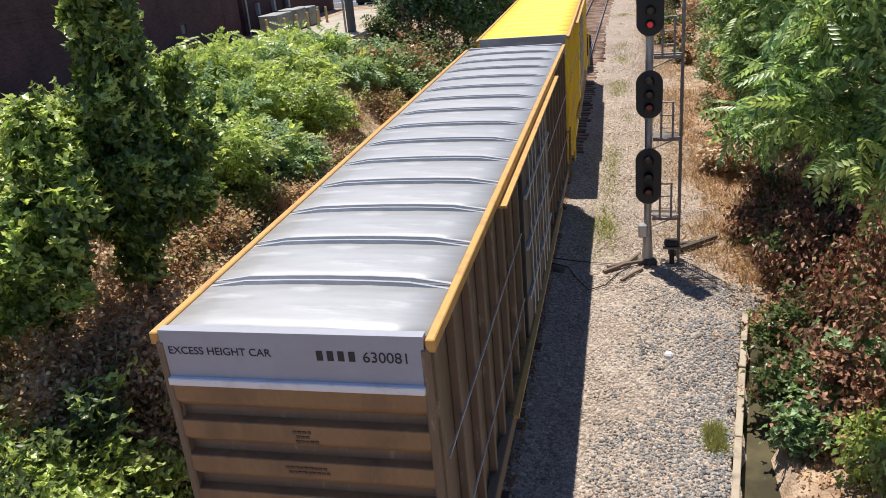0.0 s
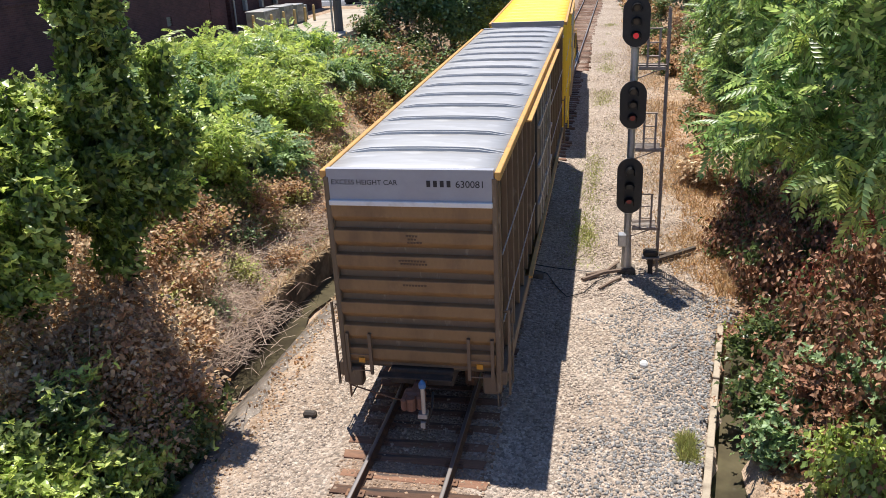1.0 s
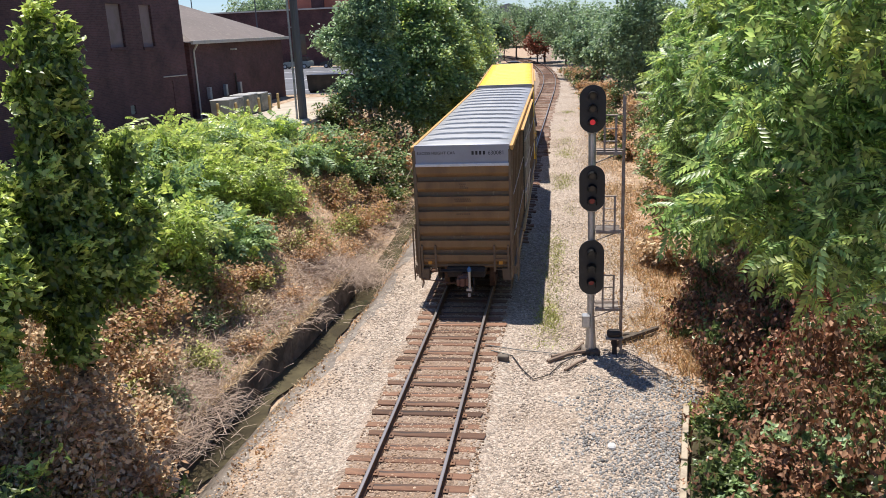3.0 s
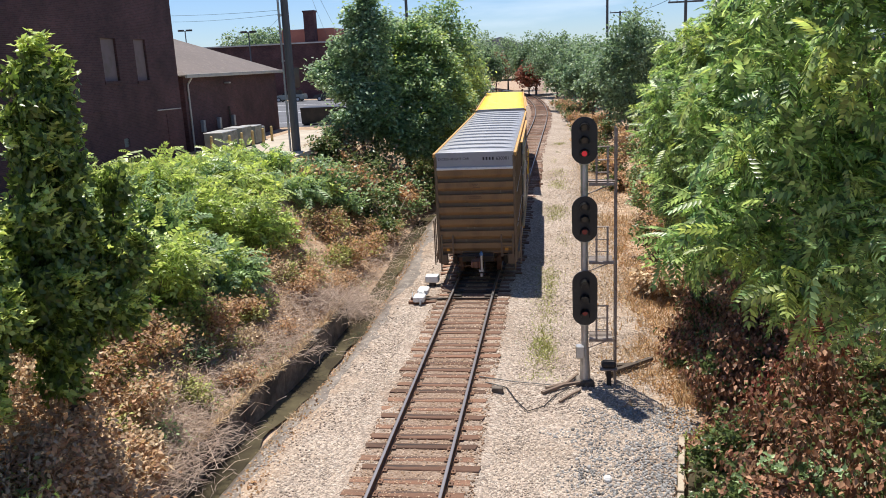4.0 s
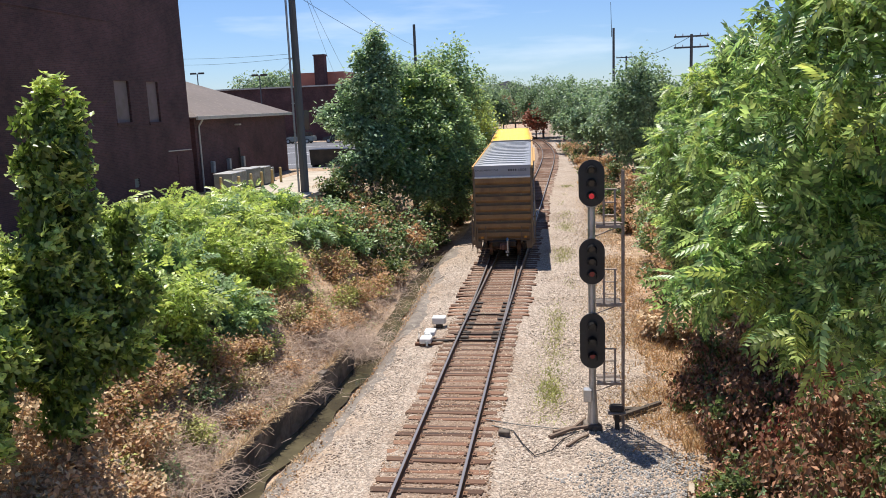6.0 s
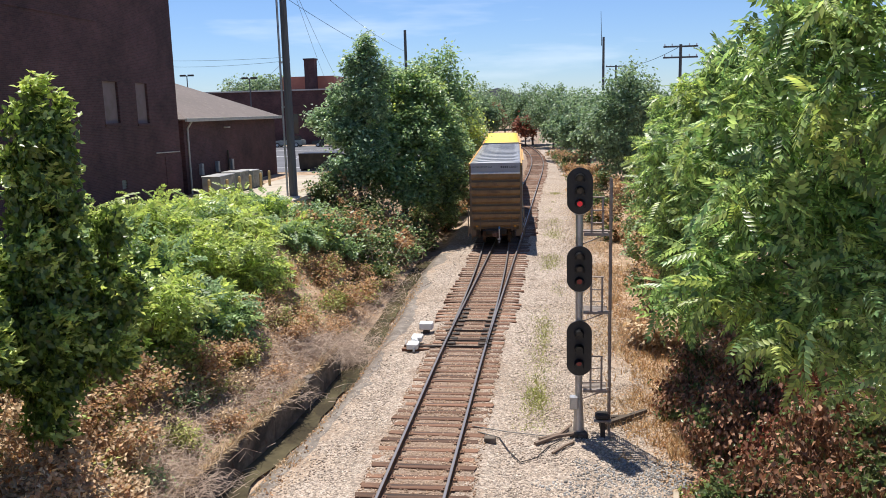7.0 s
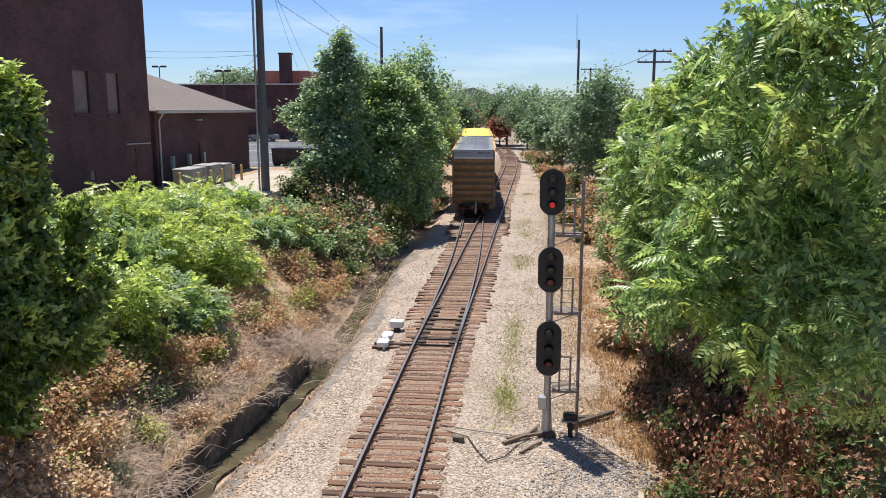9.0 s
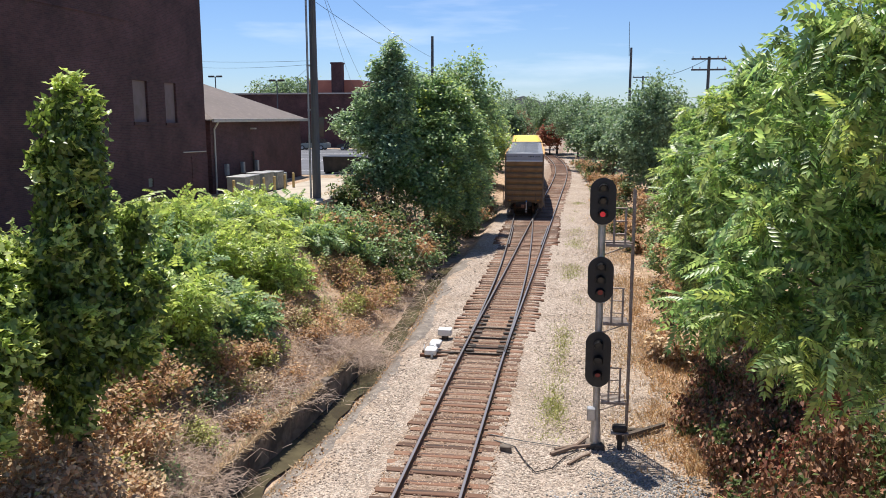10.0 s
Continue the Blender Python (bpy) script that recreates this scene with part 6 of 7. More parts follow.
def bush(label, x, y, w, h, mat, seed, size=0.09, clumps=60, per=12, template=SIMPLE, twigs=14, twig_mat="twig", sigma=0.16, group="bushes on the bank", squash=1.0, name="bush", dz=0.0, second=None, share=0.3, lift=0.0):
    """A ragged shrub: uneven lobes, stray shoots, and where given some leaves of a second kind."""
    z = ground_z(x, y) + dz
    b = thing(name, label, "bush", group)
    rng = random.Random(seed)
    lobes = [(x, y, z + h * 0.38, w * 0.42, w * 0.42 * squash, h * 0.42)]
    for i in range(6):
        a = rng.uniform(0, 6.28)
        q = rng.uniform(0.2, 0.55) * w
        k = rng.uniform(0.14, 0.3)
        lobes.append((x + q * math.cos(a), y + q * math.sin(a) * squash, z + h * rng.uniform(0.15, 0.85), w * k, w * k, h * rng.uniform(0.14, 0.3)))
    pos, out, centres = cloud(lobes, clumps, per, sigma, seed, 0.35)
    bm = bmesh.new()
    for i in range(twigs):
        c = Vector(centres[rng.randrange(len(centres))])
        mid = Vector((x, y, z)).lerp(c, 0.5) + Vector((rng.uniform(-0.15, 0.15), rng.uniform(-0.15, 0.15), 0.1))
        a = Vector((x + rng.uniform(-0.3, 0.3) * w, y + rng.uniform(-0.3, 0.3) * w, z - 0.1))
        rod(bm, a, mid, 0.016, 0.01, n=4)
        tip = c + (c - mid) * rng.uniform(0.0, 0.5) + Vector((0, 0, rng.uniform(0, 0.15)))
        rod(bm, mid, tip, 0.01, 0.003, n=4)
    tagged(part("branchwork", bm, M[twig_mat], b), kind="stuff")
    keep = pos[:, 2] > z - 0.05
    pos, out = pos[keep], out[keep]
    pick = np.random.RandomState(seed + 5).rand(len(pos)) < (share if second else -1)
    # leaves of the second kind gather in patches
    if second:
        patch = np.sin(pos[:, 0] * 3.1 + seed) + np.sin(pos[:, 1] * 2.7) + np.sin(pos[:, 2] * 3.7 + seed)
        pick = (patch > 0.9) | (np.random.RandomState(seed + 5).rand(len(pos)) < share * 0.4)
        strew("foliage", pos[pick], size, template, second, seed + 3, b, outward=out[pick], tilt=0.7, lift=lift)
    strew("foliage", pos[~pick], size, template, mat, seed + 1, b, outward=out[~pick], tilt=0.55, lift=lift)
    return b


def thicket(label, x, y, w, h, seed, n=160, mat="paletwig", r=0.008, group="dead brush heaps", spill=0.93):
    """A tangle of dead stems: many thin bent sticks."""
    t = thing("dead_brush", label, "dead brush", group)
    rng = random.Random(seed)
    bm = bmesh.new()
    for i in range(n):
        px_, py_ = x + rng.gauss(0, w * 0.35), y + rng.gauss(0, w * 0.35)
        z = ground_z(px_, py_) if px_ < wall_x(py_) - 0.1 or py_ > WALL_END else rise(py_) + 0.1
        a = Vector((px_, py_, z + rng.uniform(-0.05, h * 0.5)))
        ang = rng.uniform(0, 6.28)
        L = rng.uniform(0.3, 0.9) * w * 0.6
        d = Vector((math.cos(ang), math.sin(ang), rng.uniform(-0.2, 0.6))) * L
        b = a + d * 0.5 + Vector((0, 0, rng.uniform(0, 0.2) * h))
        c = a + d + Vector((0, 0, rng.uniform(-0.3, 0.1) * h))
        if c.y < WALL_END and max(a.x, b.x, c.x) > wall_x(c.y) - 0.02 and rng.random() < spill:
            continue
        tube(bm, (a, b, c), r, r * 0.4, n=3)
    tagged(part("branchwork", bm, M[mat], t), kind="stuff")
    return t


# the big tree of heaven close by, its boughs hanging over the line's edge
tree("large tree of heaven with long drooping compound leaves", (6.8, 11.4, 1.6),
     [(2.55, 10.3, 6.75, 1.1, 1.1, 0.95), (1.75, 10.9, 6.1, 0.5, 0.6, 0.35), (3.0, 9.7, 8.15, 1.15, 1.1, 0.95), (2.45, 11.8, 7.9, 0.75, 0.8, 0.7), (2.75, 9.3, 9.35, 0.75, 0.8, 0.55),
      (3.5, 8.7, 6.6, 1.05, 1.0, 0.95), (3.3, 8.2, 9.2, 1.0, 0.9, 0.9), (2.95, 9.7, 6.05, 0.6, 0.7, 0.45), (2.5, 10.9, 8.75, 0.4, 0.5, 0.4), (4.7, 10.2, 7.2, 1.4, 1.5, 1.6)],
     M["l_near"], 480, 7, 0.35, 11, r=0.11, template=FROND_LONG, tilt=0.6, shell=0.3, extra=(M["l_lime"], 0.12, 0.34), lift=-0.1, long_leaves=True)
tree("tree of heaven further along the bank, pale green", (5.4, 22.5, 0.6),
     [(3.5, 21.8, 7.3, 0.95, 1.1, 1.0), (3.1, 23.6, 6.2, 0.75, 0.9, 0.9), (4.0, 22.5, 8.8, 0.75, 0.8, 0.75), (3.5, 24, 7.8, 0.75, 0.8, 0.75), (3.75, 25, 8.6, 0.7, 0.8, 0.7), (3.2, 25, 7.2, 0.6, 0.8, 0.8), (3.6, 26.4, 6.7, 0.9, 1.0, 1.0), (4.5, 22, 9.6, 0.7, 0.8, 0.6), (4.9, 22.2, 9.2, 1.0, 1.1, 0.9), (4.9, 22.2, 7.8, 1.1, 1.2, 1.0), (4.4, 21.0, 6.4, 1.6, 1.6, 1.5), (3.6, 22, 5.0, 1.0, 1.2, 0.9)],
     M["l_near"], 760, 7, 0.40, 21, r=0.14, template=FROND_LONG, tilt=0.6, shell=0.2, extra=(M["l_lime"], 0.16, 0.42), lift=-0.1, long_leaves=True)
tree("leafy tree behind the signal bank", (7.5, 30, 1.8), [(6.2, 30, 7.0, 2.2, 2.4, 2.2), (7.6, 28.5, 9.0, 2.0, 2.0, 1.8), (5.2, 33, 5.0, 1.6, 2.0, 1.5)],
     M["l_near"], 420, 7, 0.5, 31, r=0.16, template=FROND_LONG, tilt=0.55, shell=0.4, lift=-0.1, long_leaves=True)
tree("dark round-headed tree beside the far line", (6.6, 72, 1.0), [(6.4, 72, 9.2, 2.5, 2.4, 3.0), (7.8, 73, 8.2, 2.0, 2.0, 2.6), (5.2, 71, 6.8, 1.9, 2.0, 2.2), (6.6, 71, 4.4, 2.6, 2.2, 2.2)],
     M["l_far"], 700, 16, 0.30, 41, r=0.2, sigma=0.38)
for i, (x, y, z, rr) in enumerate(((5.5, 84, 6.2, 2.8), (4.4, 98, 6.4, 3.0), (2.6, 112, 6.6, 3.0), (4.5, 122, 7.2, 3.8), (0.2, 140, 8.2, 4.0), (-3.6, 152, 9.0, 3.9), (3.8, 150, 8.0, 4.2), (9.5, 96, 7.0, 4.0), (9.0, 80, 6.0, 3.4))):
    tree("round leafy tree in the row along the curve", (x, y, ground_z(x, y)), [(x, y, z, rr, rr, rr), (x + rr * 0.5, y + 1, z - rr * 0.5, rr * 0.8, rr * 0.8, rr * 0.8), (x - rr * 0.5, y, z - rr * 0.35, rr * 0.7, rr * 0.7, rr * 0.75)],
         M["l_far"], 640, 14, 0.40, 50 + i, r=0.2, sigma=0.42, group="trees along the curve")
for i, (x, y, z, rr) in enumerate(((-4.8, 146, 5.0, 1.7), (-12, 165, 6.8, 2.2))):
    tree("small dark red-leaved tree at the end of the cutting", (x, y, ground_z(x, y)), [(x, y, z, rr, rr, rr)], M["l_red"], 150, 14, 0.5, 70 + i, sigma=0.5, group="red-leaved trees")

# left of the line: the high group beside the parking lot
tree("tall slender grey-green tree with open crown", (-11.6, 47.5, 3.0), [(-11.05, 48, 12.3, 0.55, 0.55, 0.9), (-11.6, 48, 11.2, 0.8, 0.8, 0.8), (-10.7, 48, 10.7, 0.9, 0.9, 1.0), (-12.1, 47.8, 9.4, 1.2, 1.1, 1.0), (-13.6, 48, 8.1, 1.1, 1.0, 0.8), (-11.0, 47.6, 8.9, 1.4, 1.2, 1.1), (-12.4, 47.2, 7.4, 1.3, 1.2, 0.9), (-11.2, 47.0, 6.6, 1.5, 1.3, 1.1), (-12.2, 46.2, 5.0, 1.5, 1.3, 1.1)],
     M["l_blue"], 1500, 14, 0.24, 81, r=0.15, sigma=0.22, shell=0.5, tilt=0.45)
tree("broad dense leafy tree at the cutting's edge", (-9.6, 51, 2.2), [(-9.3, 51, 10.2, 1.3, 1.3, 1.1), (-8.2, 51.5, 9.3, 1.4, 1.4, 1.2), (-10.2, 50.5, 9.2, 1.4, 1.3, 1.2), (-7.4, 52, 8.0, 1.4, 1.5, 1.3), (-9.0, 50, 8.0, 1.7, 1.5, 1.3), (-6.9, 52, 6.5, 1.2, 1.5, 1.2), (-8.4, 49.6, 6.6, 1.6, 1.4, 1.2), (-10.0, 49.5, 6.6, 1.6, 1.4, 1.3),
      (-7.2, 50, 5.0, 1.2, 1.4, 1.1), (-8.8, 48.6, 4.9, 1.4, 1.3, 1.1), (-8.2, 48.4, 3.5, 1.3, 1.3, 1.0), (-9.9, 47.6, 4.2, 1.4, 1.3, 1.2), (-6.9, 52.5, 4.0, 1.2, 1.6, 1.3), (-7.3, 50.5, 2.6, 1.2, 1.4, 1.2), (-10.6, 47.2, 5.4, 1.5, 1.3, 1.3), (-6.8, 55.5, 5.6, 1.2, 1.6, 1.6)],
     M["l_tree"], 2600, 14, 0.25, 91, r=0.2, sigma=0.22, shell=0.55, tilt=0.45, extra=(M["l_lime"], 0.10, 0.25))
tree("tall tree rising behind the leafy group", (-10.2, 66, 3.0), [(-9.6, 65.5, 11.2, 2.0, 2.0, 2.0), (-8.2, 66, 9.0, 2.2, 2.2, 2.3), (-10.5, 66, 8.6, 2.4, 2.4, 2.4)], M["l_tree"], 650, 15, 0.3, 101, r=0.2, sigma=0.4)
tree("yellowish tree beside the siding", (-8.6, 72, 2.0), [(-8.2, 72, 6.6, 1.8, 2.0, 2.4), (-9.6, 76, 7.4, 2.2, 2.4, 2.6)], M["l_lime"], 460, 14, 0.3, 111, r=0.15, sigma=0.4)
tree("tree behind the leafy group beside the lot", (-14.5, 62, LOT), [(-14.5, 62, 9.2, 2.0, 2.0, 2.2), (-16, 61, 7.2, 1.6, 1.6, 1.5)], M["l_blue"], 380, 14, 0.27, 121, sigma=0.4)
for i, (x, y, z, rr) in enumerate(((-12, 92, 7.0, 3.2), (-14.5, 112, 7.8, 3.6), (-17.5, 132, 8.4, 3.8), (-14.0, 150, 8.6, 3.4), (-21, 152, 9.0, 4.2), (-10.0, 172, 9.2, 4.2), (-18, 184, 9.8, 4.6))):
    tree("leafy tree along the far side of the siding", (x, y, ground_z(x, y)), [(x, y, z, rr, rr, rr), (x + rr * 0.6, y, z - rr * 0.6, rr * 0.8, rr * 0.8, rr * 0.8), (x - rr * 0.6, y + 1, z - rr * 0.4, rr * 0.8, rr * 0.8, rr * 0.8)],
         M["l_far"], 600, 14, 0.42, 130 + i, r=0.2, sigma=0.45, group="trees along the siding")
for i, (x, y, z) in enumerate(((-46, 128, 12.0), (-30, 150, 13.5), (-58, 150, 12.5))):
    tree("tree rising behind the brick block", (x, y, LOT), [(x, y, z, 4.0, 4.0, 3.0)], M["l_far"], 220, 14, 0.5, 150 + i, sigma=0.6, group="trees behind the brick block")

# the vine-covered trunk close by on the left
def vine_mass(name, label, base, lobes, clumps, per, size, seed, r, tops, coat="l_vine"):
    """A trunk under a coat of hanging leaves. Brighter ones on its top and edges imitate sunlight."""
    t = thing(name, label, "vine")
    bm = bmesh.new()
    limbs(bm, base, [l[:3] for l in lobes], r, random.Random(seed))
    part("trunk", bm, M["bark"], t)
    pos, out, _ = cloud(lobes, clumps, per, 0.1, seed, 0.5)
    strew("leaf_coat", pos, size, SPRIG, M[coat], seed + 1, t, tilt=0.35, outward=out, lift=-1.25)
    # the brighter leaf tone, only where sun would catch the top and edges
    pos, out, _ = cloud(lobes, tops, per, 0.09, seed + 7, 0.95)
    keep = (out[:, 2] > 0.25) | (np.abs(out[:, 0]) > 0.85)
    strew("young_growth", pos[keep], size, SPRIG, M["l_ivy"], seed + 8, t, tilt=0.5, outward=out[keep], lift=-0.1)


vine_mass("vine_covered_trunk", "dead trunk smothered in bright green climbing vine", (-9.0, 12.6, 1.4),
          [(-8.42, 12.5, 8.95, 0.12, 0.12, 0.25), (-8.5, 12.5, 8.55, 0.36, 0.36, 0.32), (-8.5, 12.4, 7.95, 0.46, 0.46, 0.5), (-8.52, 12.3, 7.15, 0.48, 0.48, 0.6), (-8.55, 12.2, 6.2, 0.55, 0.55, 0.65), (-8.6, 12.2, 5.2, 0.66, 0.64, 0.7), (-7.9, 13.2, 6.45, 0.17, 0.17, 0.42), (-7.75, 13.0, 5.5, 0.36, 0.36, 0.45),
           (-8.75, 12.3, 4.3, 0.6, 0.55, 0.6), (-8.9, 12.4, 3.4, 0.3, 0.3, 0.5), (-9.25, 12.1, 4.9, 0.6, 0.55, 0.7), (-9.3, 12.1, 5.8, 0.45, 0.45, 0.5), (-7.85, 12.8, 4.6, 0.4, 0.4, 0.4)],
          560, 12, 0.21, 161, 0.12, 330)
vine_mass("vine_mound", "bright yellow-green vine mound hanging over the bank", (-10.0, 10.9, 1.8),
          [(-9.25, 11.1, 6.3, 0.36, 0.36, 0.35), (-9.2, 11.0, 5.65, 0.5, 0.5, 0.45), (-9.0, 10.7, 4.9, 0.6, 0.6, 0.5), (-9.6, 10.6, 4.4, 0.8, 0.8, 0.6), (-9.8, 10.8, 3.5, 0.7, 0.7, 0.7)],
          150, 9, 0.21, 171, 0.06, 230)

# low growth on the left bank
DRY = ("l_brown", "l_straw", "l_grass")
for i, (x, y, w, h) in enumerate(((-11.8, 22.0, 2.6, 2.0), (-12.0, 25.5, 2.8, 2.1), (-11.4, 28.2, 2.4, 1.8), (-12.0, 34.4, 2.6, 1.3), (-11.2, 19.6, 2.0, 1.9), (-12.2, 18.6, 2.2, 2.4), (-12.2, 38.4, 2.4, 0.9), (-13.4, 27.2, 2.8, 1.6), (-13.3, 31.0, 2.6, 1.2),
                                   (-14.4, 29.0, 2.6, 1.2), (-14.6, 33.5, 2.6, 0.8), (-14.8, 25.0, 2.8, 1.7), (-13.9, 36.5, 2.2, 0.7), (-15.5, 31.0, 2.4, 1.0), (-15.8, 35.0, 2.2, 0.6), (-13.6, 22.0, 2.6, 1.7), (-16.5, 27.5, 2.6, 1.1), (-16.0, 38.0, 1.8, 0.5), (-10.6, 23.4, 1.6, 1.2))):
    bush("lime-green sumac shrub with feathery compound leaves", x, y, w, h, M["l_lime"] if i % 3 else M["l_tree"], 200 + i, size=0.5, clumps=110, per=4, template=FROND_SMALL, sigma=0.2, group="sumac shrubs on the bank", second=M["l_ivy"], share=0.2)
for i, (x, y, w, h) in enumerate(((-10.2, 24.4, 1.8, 1.1), (-9.4, 27.4, 1.7, 1.1), (-10.8, 30.0, 2.0, 1.2), (-9.0, 31.6, 1.8, 1.1), (-10.2, 33.7, 2.0, 1.3), (-8.6, 34.6, 1.6, 1.0), (-10.0, 20.0, 1.6, 1.1), (-10.4, 18.2, 1.7, 1.2), (-10.6, 16.6, 1.8, 1.2), (-9.4, 22.2, 1.2, 0.8), (-9.8, 14.4, 1.5, 1.2), (-9.3, 36.6, 1.7, 1.2))):
    bush("withered brown shrub on the dry bank", x, y, w, h, M["l_brown"], 240 + i, size=0.12, clumps=170, per=12, sigma=0.14, group="withered shrubs on the bank", second=M["l_grass"], twigs=26)
# most of these take l_dark, which puts the trees' shade into the leaf colour
for i, (x, y, w, h) in enumerate(((-10.2, 37.6, 2.2, 1.7), (-10.0, 42.0, 2.6, 2.2), (-9.0, 46.4, 2.2, 1.9), (-9.0, 40.0, 1.8, 1.3), (-11.6, 36.6, 2.2, 1.8), (-8.9, 53.8, 2.4, 2.4), (-8.4, 61.5, 2.4, 2.6), (-11.9, 42.0, 2.2, 1.3), (-13.0, 40.4, 2.0, 0.8), (-11.4, 45.6, 2.6, 2.4), (-8.6, 68.0, 2.4, 2.6), (-8.6, 37.6, 1.5, 1.1), (-8.5, 42.4, 2.0, 1.9), (-8.2, 45.4, 2.0, 2.1), (-8.0, 48.4, 2.0, 2.2), (-10.2, 39.2, 2.4, 2.2), (-9.6, 44.6, 2.4, 2.6), (-12.6, 44.4, 2.2, 2.0), (-7.5, 56.0, 1.8, 1.8), (-7.9, 59.0, 2.0, 2.0), (-7.8, 64.5, 2.0, 2.2), (-8.9, 74.0, 2.6, 2.6), (-9.6, 80.0, 2.8, 2.8), (-10.4, 87.0, 2.8, 3.0), (-11.6, 97.0, 3.0, 3.0))):
    bush("dark green shrub in the shade of the trees", x, y, w, h, M["l_dark"] if i % 4 else M["l_tree"], 260 + i, size=0.2, clumps=170, per=13, sigma=0.2, group="shrubs under the trees", second=M["l_brown"], share=0.15, twigs=30)
for i, (x, y) in enumerate(((-9.3, 44.0), (-10.8, 40.2), (-8.6, 47.2))):
    bush("reddish dead-leaved shrub below the trees", x, y, 1.8, 1.8, M["l_red"], 280 + i, size=0.1, clumps=90, per=10, group="reddish shrubs")
for i, (x, y, w, h, m) in enumerate(((-9.9, 10.4, 2.4, 1.9, "l_grass"), (-9.0, 9.6, 2.2, 1.9, "l_dark"), (-9.6, 12.8, 2.0, 1.7, "l_brown"), (-10.8, 12.4, 2.2, 2.2, "l_brown"), (-8.55, 11.9, 1.6, 2.3, "l_brown"), (-8.6, 8.4, 2.2, 2.0, "l_ivy"), (-10.5, 8.5, 2.4, 2.6, "l_ivy"), (-8.2, 11.0, 1.5, 1.2, "l_brown"),
                                        (-10.6, 14.2, 1.8, 1.7, "l_brown"), (-11.5, 14.4, 2.2, 2.2, "l_brown"), (-8.9, 14.0, 1.3, 0.9, "l_brown"), (-11.6, 16.6, 2.0, 2.4, "l_ivy"), (-11.5, 10.4, 2.6, 3.2, "l_dark"), (-9.5, 11.2, 2.0, 2.4, "l_brown"), (-8.5, 6.6, 2.2, 1.8, "l_ivy"),
                                        (-8.1, 9.8, 1.4, 1.3, "l_dark"), (-7.9, 8.8, 1.5, 1.3, "l_dark"), (-9.8, 15.4, 1.5, 1.2, "l_brown"), (-12.6, 12.6, 2.6, 2.8, "l_ivy"), (-12.4, 15.6, 2.4, 2.8, "l_tree"), (-13.0, 18.5, 2.6, 2.6, "l_lime"), (-8.0, 12.0, 1.0, 0.7, "l_grass"), (-8.15, 11.4, 1.4, 2.3, "l_brown"), (-8.75, 10.9, 1.7, 2.3, "l_grass"), (-8.0, 12.3, 1.2, 1.9, "l_brown"), (-7.95, 10.5, 1.2, 1.5, "l_straw"), (-8.7, 12.2, 1.3, 2.5, "l_straw"), (-8.6, 11.6, 1.5, 2.7, "l_brown"), (-9.1, 11.3, 1.7, 2.9, "l_brown"), (-9.5, 12.0, 1.6, 2.8, "l_straw"), (-9.3, 10.3, 1.6, 2.2, "l_brown"))):
    bush("tangled leafy shrub on the near bank", x, y, w, h, M[m], 300 + i, size=0.12 if m in DRY else 0.2, clumps=230 if m in DRY else 150, per=12 if m in DRY else 6, template=SIMPLE if m in DRY else SPRIG, sigma=0.15, group="shrubs on the near bank", twigs=60, twig_mat="paletwig" if m in DRY else "twig", share=0.9 if m in DRY else 0.3, second=M["l_ivy" if m == "l_dark" else "l_straw" if m == "l_brown" else "l_brown" if m in DRY else "l_dark"])

for i, (x, y, w, h, m) in enumerate(((-9.0, 17.4, 0.9, 0.6, "l_grass"), (-9.6, 19.0, 1.0, 0.6, "l_tree"), (-9.0, 21.2, 0.9, 0.5, "l_grass"), (-10.0, 21.4, 1.1, 0.8, "l_brown"), (-9.5, 23.2, 1.0, 0.6, "l_lime"), (-8.8, 25.4, 1.0, 0.6, "l_brown"), (-9.6, 25.8, 1.1, 0.7, "l_grass"), (-8.8, 15.2, 0.9, 0.6, "l_tree"),
                                        (-9.6, 16.8, 1.1, 0.7, "l_lime"), (-8.6, 28.6, 1.0, 0.7, "l_brown"), (-9.8, 28.8, 1.2, 0.8, "l_grass"), (-8.9, 13.2, 0.9, 0.6, "l_grass"), (-9.4, 20.2, 0.8, 0.4, "l_grass"), (-8.4, 22.2, 0.7, 0.4, "l_brown"), (-8.5, 18.8, 0.7, 0.4, "l_brown"), (-10.3, 26.8, 1.3, 0.9, "l_brown"), (-8.4, 30.0, 1.0, 0.7, "l_brown"), (-8.1, 36.8, 1.2, 0.8, "l_brown"), (-8.4, 39.0, 1.2, 0.8, "l_grass"))):
    bush("low weedy clump on the dry bank", x, y, w, h, M[m], 900 + i, size=0.09, clumps=70, per=12, sigma=0.13, group="weed clumps on the bank", second=M["l_straw"], twigs=16)

